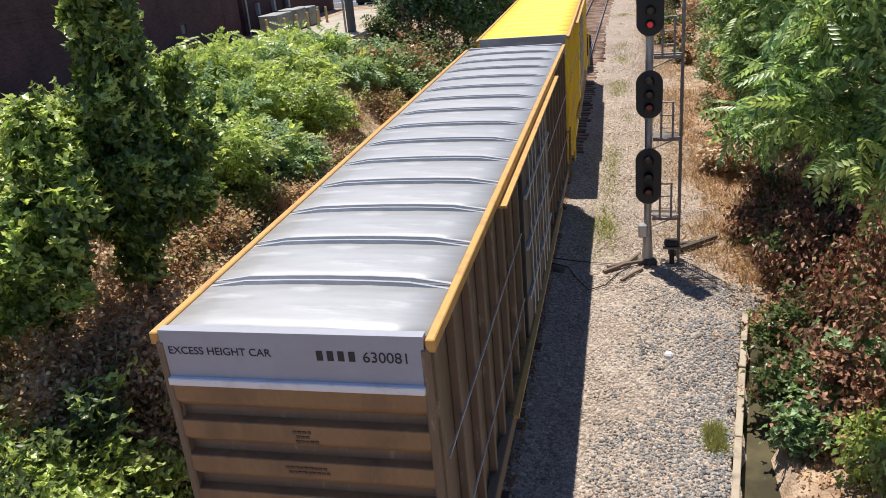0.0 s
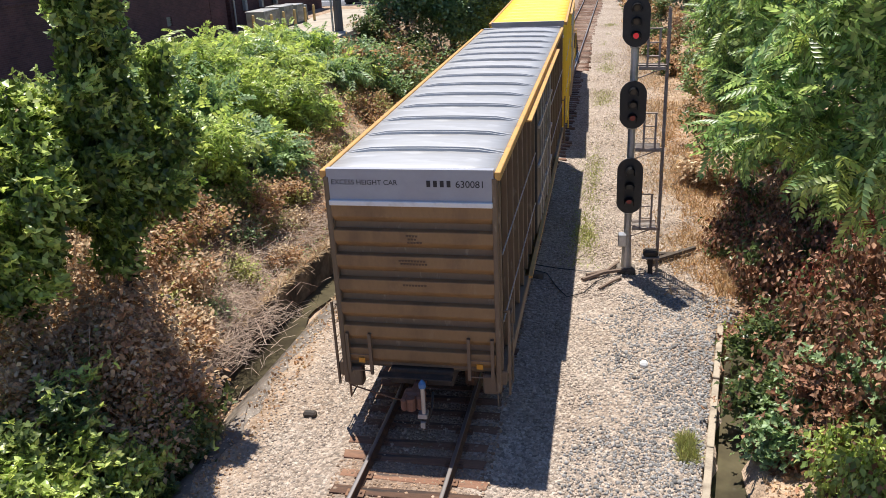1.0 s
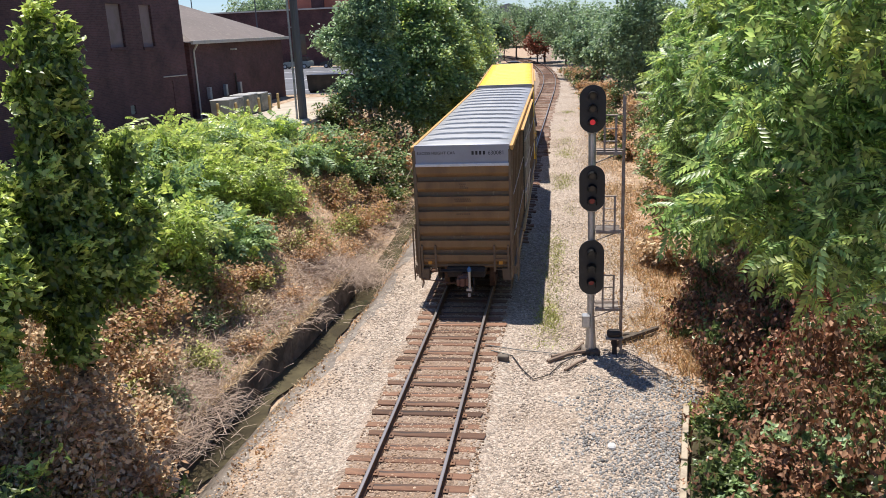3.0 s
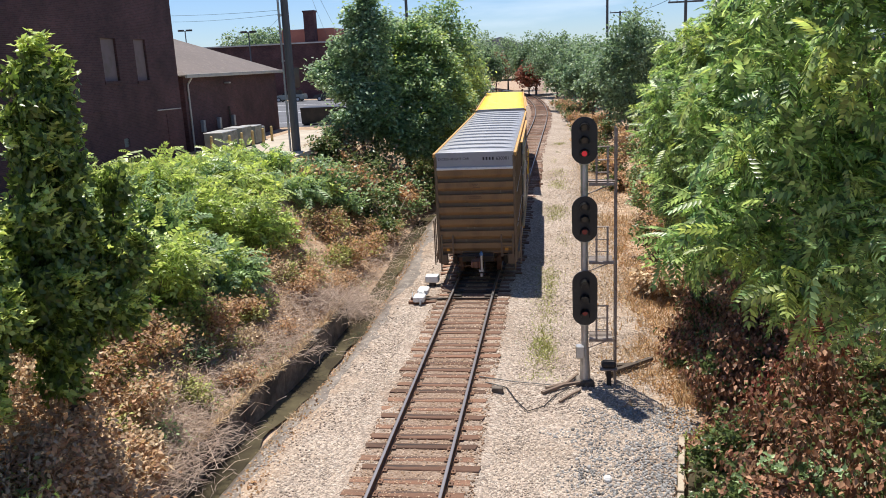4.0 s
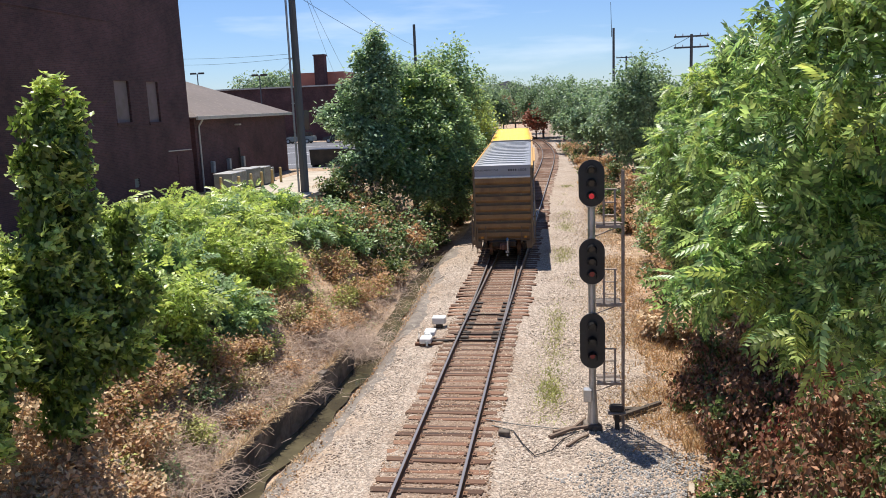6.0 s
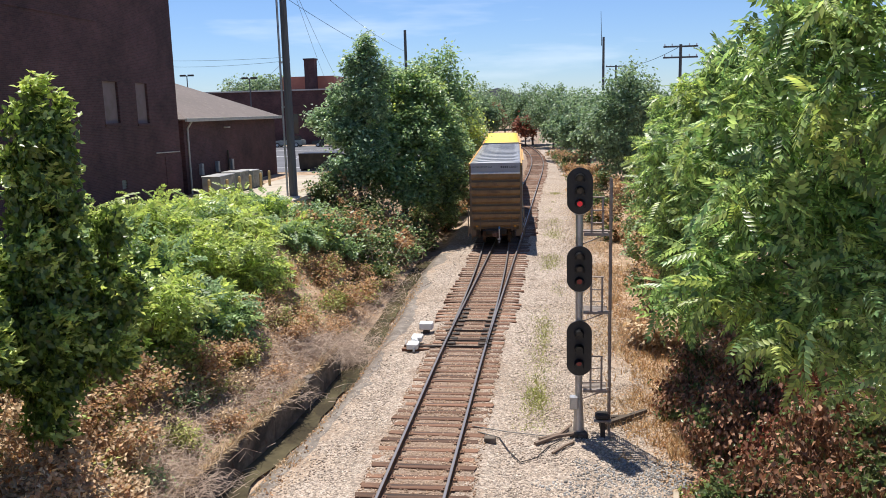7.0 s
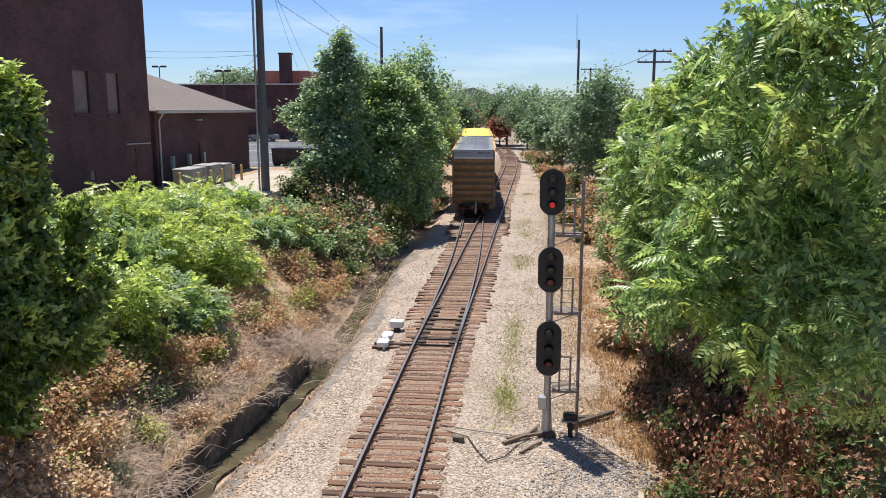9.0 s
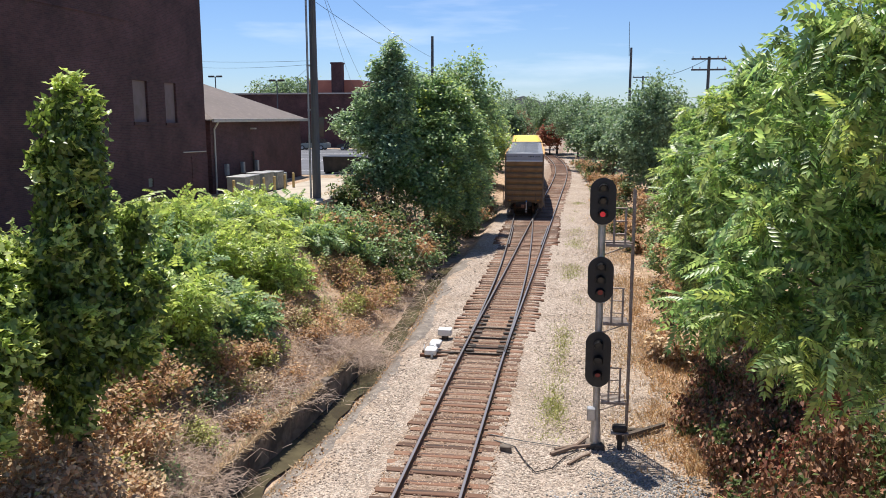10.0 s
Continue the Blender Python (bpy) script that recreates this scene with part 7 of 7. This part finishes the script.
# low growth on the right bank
# l_rust carries both the dead vine's red-brown and some painted shade
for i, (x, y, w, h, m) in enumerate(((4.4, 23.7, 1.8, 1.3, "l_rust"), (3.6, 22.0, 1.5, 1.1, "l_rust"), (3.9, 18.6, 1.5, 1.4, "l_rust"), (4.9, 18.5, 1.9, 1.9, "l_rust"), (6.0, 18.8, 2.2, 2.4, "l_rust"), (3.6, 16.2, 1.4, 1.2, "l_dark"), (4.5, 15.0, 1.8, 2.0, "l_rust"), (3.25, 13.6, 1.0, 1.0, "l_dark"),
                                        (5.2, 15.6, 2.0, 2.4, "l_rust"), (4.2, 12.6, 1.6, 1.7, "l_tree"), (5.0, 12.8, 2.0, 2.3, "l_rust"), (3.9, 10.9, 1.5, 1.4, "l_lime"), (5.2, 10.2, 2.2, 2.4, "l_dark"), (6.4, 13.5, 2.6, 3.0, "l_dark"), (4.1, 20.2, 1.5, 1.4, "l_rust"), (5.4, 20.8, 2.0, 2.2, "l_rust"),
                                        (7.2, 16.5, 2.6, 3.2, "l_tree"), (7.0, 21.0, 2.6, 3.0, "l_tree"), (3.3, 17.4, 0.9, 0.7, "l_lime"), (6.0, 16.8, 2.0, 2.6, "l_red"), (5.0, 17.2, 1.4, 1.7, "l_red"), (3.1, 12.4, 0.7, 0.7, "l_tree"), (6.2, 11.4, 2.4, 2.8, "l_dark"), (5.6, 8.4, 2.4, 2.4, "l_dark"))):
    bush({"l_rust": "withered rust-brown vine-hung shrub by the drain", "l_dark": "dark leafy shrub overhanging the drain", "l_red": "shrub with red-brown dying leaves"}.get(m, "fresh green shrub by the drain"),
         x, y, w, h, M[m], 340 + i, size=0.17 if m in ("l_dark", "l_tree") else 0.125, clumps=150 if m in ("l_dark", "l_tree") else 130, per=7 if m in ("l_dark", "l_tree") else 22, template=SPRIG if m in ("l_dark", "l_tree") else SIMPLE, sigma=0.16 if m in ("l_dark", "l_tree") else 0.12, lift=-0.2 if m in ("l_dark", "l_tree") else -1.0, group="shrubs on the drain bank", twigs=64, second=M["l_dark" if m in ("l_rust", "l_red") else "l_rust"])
for i, (x, y, w, h, m) in enumerate(((4.0, 28.2, 1.6, 1.0, "l_straw"), (4.6, 33.5, 2.0, 1.6, "l_brown"), (5.0, 37, 2.2, 2.4, "l_brown"), (4.9, 41, 2.2, 2.6, "l_tree"), (5.0, 46, 2.4, 2.2, "l_brown"), (5.6, 51, 2.6, 2.2, "l_dark"), (6.4, 58, 3.0, 2.6, "l_dark"), (5.9, 66, 2.6, 1.8, "l_straw"), (3.9, 50, 2.0, 1.0, "l_brown"), (3.7, 57, 2.2, 1.2, "l_brown"), (3.6, 63, 2.4, 1.3, "l_dark"), (3.3, 70, 2.4, 1.2, "l_brown"), (3.2, 76, 2.4, 1.4, "l_dark"), (2.9, 83, 2.6, 1.3, "l_brown"), (2.6, 91, 2.8, 1.5, "l_brown"), (2.2, 99, 3.0, 1.5, "l_dark"), (1.6, 108, 3.2, 1.5, "l_brown"), (1.0, 118, 3.4, 1.6, "l_brown"),
                                        (5.3, 78, 2.4, 1.6, "l_dark"), (4.6, 88, 2.6, 1.8, "l_brown"), (3.6, 100, 2.6, 2.0, "l_dark"), (6.2, 34.5, 2.8, 3.6, "l_tree"), (6.6, 40, 3.0, 4.0, "l_tree"), (7.0, 47, 3.2, 4.2, "l_near"), (7.8, 54, 3.2, 3.8, "l_tree"), (5.2, 30.5, 2.0, 1.8, "l_brown"), (6.0, 26.0, 2.4, 3.0, "l_near"))):
    bush({"l_brown": "rust-brown shrub on the sunny bank", "l_straw": "straw-coloured dry weeds on the bank"}.get(m, "green shrub on the sunny bank"), x, y, w, h, M[m], 380 + i, size=0.19, clumps=170, per=13, sigma=0.2, group="shrubs along the sunny bank", twigs=18, second=M["l_brown" if m != "l_brown" else "l_dark"], share=0.2)

# l_dark and l_ivy here paint shaded growth and sunlit ivy leaves
for i, (x, y, w, h) in enumerate(((-7.95, 10.2, 1.3, 1.5), (-7.9, 11.3, 1.2, 1.3), (-8.0, 8.9, 1.5, 1.8), (-8.05, 12.3, 1.0, 1.2), (-7.9, 7.6, 1.6, 1.6))):
    bush("dark ivy-leaved shrub overhanging the wall" if y > 10 else "yellow-green ivy overhanging the wall", x, y, w, h, M["l_dark" if y > 10 else "l_ivy"], 860 + i, size=0.2, clumps=130, per=7, template=SPRIG, sigma=0.14, group="shrubs over the wall", second=M["l_ivy" if y > 10 else "l_dark"], share=0.2, twigs=30, lift=-0.5)
for i, (x, y) in enumerate(((-7.6, 27.2), (-7.7, 29.0), (-7.9, 31.2), (-8.0, 33.6), (-8.1, 36.2), (-8.2, 39.0), (-8.2, 42.0))):
    thicket("tangle of dead stems overhanging the ditch", x, y, 1.5, 0.6, 870 + i, n=230, r=0.008)
for i in range(16):
    y = 9.5 + 1.08 * i
    thicket("heap of bleached dead stems on the wall top", wall_x(y) - 0.6 - 0.25 * (i % 3), y, 1.3 + 0.25 * (i % 2), 0.3 + 0.1 * (i % 4), 420 + i, n=170)
for i, (x, y) in enumerate(((-8.4, 14.2), (-8.35, 15.6), (-7.7, 25.2), (-7.65, 26.5), (-7.8, 27.6), (-8.0, 21.6))):
    thicket("dense heap of pinkish dead stems spilling over the wall", x, y, 1.6, 0.8 if y < 18 or y > 23 else 0.4, 490 + i, n=900 if y < 18 or y > 23 else 400, r=0.0065, spill=0.4)
for i, (x, y) in enumerate(((-8.9, 29.2), (-9.0, 23.4), (-9.3, 19.0), (-9.1, 16.0), (-8.2, 36.0))):
    thicket("dry fallen stems lying on the bank", x, y, 2.0, 0.3, 470 + i, n=120, r=0.01)
for i, (x, y) in enumerate(((3.6, 12.2), (4.6, 13.6), (5.2, 14.6), (3.6, 21.0), (4.2, 17.0))):
    thicket("bare bleached branches beside the drain", x, y, 1.5, 1.6, 440 + i, n=26, r=0.014)
for i, (x, y, h, n) in enumerate(((-9.4, 38.4, 3.0, 20), (-8.6, 41.0, 2.2, 90), (-8.5, 44.0, 2.0, 90), (-8.4, 36.4, 1.2, 90))):
    thicket("bare forked dead branches below the trees", x, y, 2.0, h, 450 + i, n=n, r=0.02 if i == 0 else 0.012, mat="paletwig" if i == 0 else "twig")


def scatter(n, x0, x1, y0, y1, seed, keep=None, power=1.0):
    rng = np.random.RandomState(seed)
    xs = rng.uniform(x0, x1, n)
    ys = y0 + (y1 - y0) * rng.rand(n) ** power
    pts = [(x, y, ground_z(x, y)) for x, y in zip(xs, ys) if keep is None or keep(x, y)]
    return np.array(pts)


def patchy(s, lo, seed):
    return lambda x, y: noise.noise(Vector((x * s, y * s, seed))) > lo


left = lambda x, y: x < (wall_x(y) - 0.15 if y < WALL_END else wall_x(y) - 0.2)
right = lambda x, y: x > (kerb_x(y) + 0.9 if y < 17.6 else 2.5)
p_ = scatter(42000, -15, -7.5, 8, 48, 1, left, 1.4)
tagged(strew("dry_grass", p_, 0.16, (BLADE_V * np.array((1.6, 1, 1)), BLADE_F), M["l_straw"], 2, tilt=0.9), "dry straw and litter above the wall", "dry grass", kind="stuff")
p_ = scatter(16000, -15, -7.5, 8, 45, 3, lambda x, y: left(x, y) and patchy(0.5, 0.05, 2.2)(x, y), 1.4) + np.array((0, 0, 0.05))
tagged(strew("ground_ivy", p_, 0.1, SIMPLE, M["l_tree"], 4, tilt=0.6), "low green weeds creeping over the bank", "weeds", kind="stuff")
p_ = scatter(22000, -14, -7.5, 8, 48, 5, lambda x, y: left(x, y) and patchy(0.45, -0.1, 5.2)(x, y), 1.4) + np.array((0, 0, 0.04))
tagged(strew("dead_leaves", p_, 0.09, SIMPLE, M["l_brown"], 6, tilt=0.8), "fallen brown leaves on the bank", "leaf litter", kind="stuff")
p_ = scatter(9000, 2.2, 8, 9, 60, 7, right, 1.3)
tagged(strew("dry_grass", p_, 0.17, (BLADE_V * np.array((1.6, 1, 1)), BLADE_F), M["l_straw"], 8, tilt=0.8), "dry straw grass on the bank by the drain", "dry grass", kind="stuff")
p_ = scatter(12000, 2.2, 7, 9, 40, 9, right, 1.3) + np.array((0, 0, 0.04))
tagged(strew("dead_leaves", p_, 0.09, SIMPLE, M["l_brown"], 10, tilt=0.8), "fallen brown leaves by the drain", "leaf litter", kind="stuff")
p_ = np.array([(wall_x(y) - 0.12 + 0.1 * math.sin(37.7 * k), y, rise(y) + 0.3) for k, y in enumerate(np.linspace(9, WALL_END, 3400)) if noise.noise(Vector((y * 0.9, 2.0, 0.0))) > -0.25])
tagged(strew("dry_grass", p_, 0.24, (BLADE_V * np.array((1.4, 1, 1)), BLADE_F), M["l_straw"], 36, tilt=1.1), "dry grass hanging over the wall's edge", "dry grass", kind="stuff")
p_ = scatter(3200, -7.05, -6.3, 9, 38, 31)
tagged(strew("dead_leaves", p_, 0.085, SIMPLE, M["l_brown"], 32, tilt=0.7), "sodden brown leaves along the ditch", "leaf litter", kind="stuff")
p_ = scatter(3000, -7.1, -6.5, 16, 40, 33, patchy(0.8, 0.05, 6.1))
tagged(strew("grass", p_, 0.14, (BLADE_V * np.array((1.8, 1, 1)), BLADE_F), M["l_straw"], 34, tilt=0.7), "dry grass along the ditch edge", "grass", kind="stuff")
p_ = scatter(12000, 1.2, 4.8, 19, 42, 41, lambda x, y: x > 2.3 + 1.3 * noise.noise(Vector((x * 0.9, y * 0.8, 1.3))) + 0.5 * math.sin(57 * y) ** 3 and noise.noise(Vector((x * 0.7, y * 0.5, 3.3))) > -0.2, 1.5)
tagged(strew("dry_grass", p_, 0.26, (BLADE_V * np.array((1.3, 1, 1)), BLADE_F), M["l_tan"], 42, tilt=0.7), "orange-tan dry grass beside the signal", "dry grass", kind="stuff")
strip_x = lambda y: -0.35 + 0.012 * (y - 20)


def verge(n, spread, y0, y1, seed, lo, off=0.0):
    """Places along the gravel's edge, thickest on its line, in patches."""
    rng = np.random.RandomState(seed)
    ys = rng.uniform(y0, y1, n)
    xs = np.array([strip_x(y) for y in ys]) + off + rng.normal(0, spread, n)
    return np.array([(x, y, ground_z(x, y)) for x, y in zip(xs, ys) if noise.noise(Vector((x * 0.35, y * 0.22, seed))) + rng.uniform(-0.22, 0.22) > lo])


tagged(strew("grass", verge(14000, 0.34, 20.5, 75, 11, 0.16), 0.12, (BLADE_V * np.array((2.0, 1, 1)), BLADE_F), M["l_grass"], 12, tilt=0.8), "thin green grass growing through the gravel", "grass", kind="stuff")
tagged(strew("dry_grass", verge(30000, 0.8, 21, 80, 13, -0.1, 2.4), 0.15, (BLADE_V * np.array((1.6, 1, 1)), BLADE_F), M["l_straw"], 14, tilt=0.8), "dry yellow grass at the gravel's edge", "dry grass", kind="stuff")
tagged(strew("dead_leaves", verge(9000, 0.7, 21, 60, 15, 0.0, 2.8), 0.09, SIMPLE, M["l_brown"], 18, tilt=0.8), "fallen brown leaves along the sunny bank", "leaf litter", kind="stuff")
rng5 = np.random.RandomState(61)
p_ = np.array([(x, y, ground_z(x, y)) for x, y in zip(-0.47 + rng5.normal(0, 0.2, 800), 23.2 + rng5.normal(0, 0.7, 800))] + [(x, y, ground_z(x, y)) for x, y in zip(-0.28 + rng5.normal(0, 0.14, 350), 29.5 + rng5.normal(0, 1.6, 350))])
tagged(strew("grass", p_, 0.15, (BLADE_V * np.array((1.8, 1, 1)), BLADE_F), M["l_grass"], 62, tilt=0.8), "patch of yellow-green grass in the gravel by the signal", "grass", kind="stuff")
tuft = thing("grass_tuft", "small tuft of yellow-green grass beside the drain edging", "grass")
strew("blade", scatter(700, 1.5, 1.78, 12.2, 12.9, 15), 0.25, (BLADE_V, BLADE_F), M["l_grass"], 16, tuft, tilt=0.6)["kind"] = "stuff"

# crest hedges that close the view to the sides
for i in range(13):
    y = 6 + 4.6 * i
    bush("green hedge shrub along the crest of the bank", 10.5 + 0.8 * math.sin(i * 2.1), y, 4.4, 4.6, M["l_tree"], 500 + i, size=0.34, clumps=130, per=12, sigma=0.35, group="crest hedge")


# ---------------------------------------------------------------- gravel
def gravel():
    rng = np.random.RandomState(21)
    protos = []
    for k in range(6):
        bm = bmesh.new()
        bmesh.ops.create_cone(bm, cap_ends=True, segments=4, radius1=1.0, radius2=0.6, depth=1.3)
        for v in bm.verts:
            v.co *= 0.75 + 0.5 * rng.rand()
            v.co.z *= 0.8
        bmesh.ops.triangulate(bm, faces=bm.faces[:])
        bm.verts.ensure_lookup_table()
        protos.append((np.array([v.co[:] for v in bm.verts]), np.array([[v.index for v in f.verts] for f in bm.faces])))
        bm.free()
    def field(n, x0, x1, y0, y1, s0, s1, power, name, label, mat="stone", bed=-0.265, track=False, edge=False):
        V, F, base = [], [], 0
        xs, ys = rng.uniform(x0, x1, n), y0 + (y1 - y0) * rng.rand(n) ** power
        for x, y in zip(xs, ys):
            if (abs(x + 3.14) < 1.4) != track or x < wall_x(y) + 1.25 or (x < -5.3 and rng.rand() < 0.55) or (x > kerb_x(y) - 0.1 and y < 17.6):
                continue
            # the grey stone thins out away from the drain
            if edge and rng.rand() > 1.15 - 0.42 * (kerb_x(y) - x) + 0.5 * noise.noise(Vector((x, y, 7.0))):
                continue
            v, f = protos[rng.randint(6)]
            s = rng.uniform(s0, s1) * (1 + 0.5 * (rng.rand() > 0.93))
            a = rng.uniform(0, 6.28)
            c, q = math.cos(a) * s, math.sin(a) * s
            V.append(np.stack([v[:, 0] * c - v[:, 1] * q + x, v[:, 0] * q + v[:, 1] * c + y, v[:, 2] * s + rise(y) + bed + 0.2 * s], 1))
            F.append(f + base)
            base += len(v)
        ob = arrays(name, np.concatenate(V), np.concatenate(F), M[mat])
        tagged(ob, label, "gravel", kind="stuff")
    field(44000, -7.0, 2.9, 9.0, 26.0, 0.016, 0.04, 1.15, "gravel", "pale crushed stone ballast beside the track")
    field(16000, -6.6, 3.0, 24.0, 60.0, 0.02, 0.045, 1.3, "gravel", "pale crushed stone ballast further along the track")
    field(17000, -0.6, 3.4, 9.0, 19.0, 0.018, 0.042, 1.1, "gravel", "dark grey crushed stone along the drain", "greystone", -0.255, edge=True)
    field(14000, -4.5, -1.7, 9.0, 45.0, 0.016, 0.036, 1.3, "gravel", "rust-stained ballast between the rails", "brownstone", -0.2, True)


gravel()


# ---------------------------------------------------------------- small things on the gravel
def log(name, label, pts, r, mat):
    bm = bmesh.new()
    tube(bm, pts, r, r * 0.8, n=7)
    return tagged(link(name, bm, mat), label, "branch" if mat is M["bark"] or mat is M["twig"] else "cable", "branches at the signal" if mat is not M["black"] else "")


def g(x, y, h=0.05):
    return (x, y, ground_z(x, y) + h)


log("fallen_branch", "grey fallen branch beside the signal base", [g(-0.45, 19.7), g(0.1, 20.1, 0.1), g(0.6, 20.3, 0.12)], 0.06, M["twig"])
log("fallen_branch", "grey fallen branch beside the signal base", [g(-0.35, 20.0), g(0.2, 20.3, 0.08), g(0.5, 20.9, 0.08)], 0.05, M["twig"])
log("fallen_branch", "broken branch lying on the gravel", [g(0.0, 19.2), g(0.3, 19.6, 0.07), g(0.55, 19.9, 0.06)], 0.04, M["twig"])
log("fallen_branch", "rotting log behind the signal ladder", [g(1.3, 20.9, 0.1), g(2.0, 21.4, 0.14), g(2.6, 21.9, 0.15)], 0.09, M["bark"])
log("fallen_branch", "rotting log behind the signal ladder", [g(1.2, 21.4, 0.1), g(2.2, 21.6, 0.1)], 0.08, M["bark"])
log("cable", "thin black cable curling over the gravel", [g(-2.0, 20.2), g(-1.4, 20.0), g(-1.1, 19.2), g(-0.8, 18.6), g(-0.4, 18.9), g(-0.1, 19.6), g(0.3, 20.1)], 0.016, M["black"])
log("cable", "thin grey cable running to the signal", [g(-2.2, 20.6), g(-1.2, 20.4), g(-0.2, 20.2), g(0.5, 20.5)], 0.014, M["black"])
blk = tagged(link("concrete_block", boxes((-1.78, -1.48, 19.66, 19.86, -0.26, -0.08), bevel=0.02), M["concrete"]), "small broken concrete block beside the ties", "block")
blk.location.z = rise(19.7)
tagged(link("stone", boxes((0.9, 1.07, 15.4, 15.6, -0.28, -0.12), bevel=0.04), M["white"]), "single large pale stone on the gravel", "stone")
tagged(link("tie_fragment", boxes((-5.72, -5.45, 12.7, 12.86, -0.27, -0.14), bevel=0.04), M["under"]), "dark scrap of timber on the gravel", "scrap")


motions()
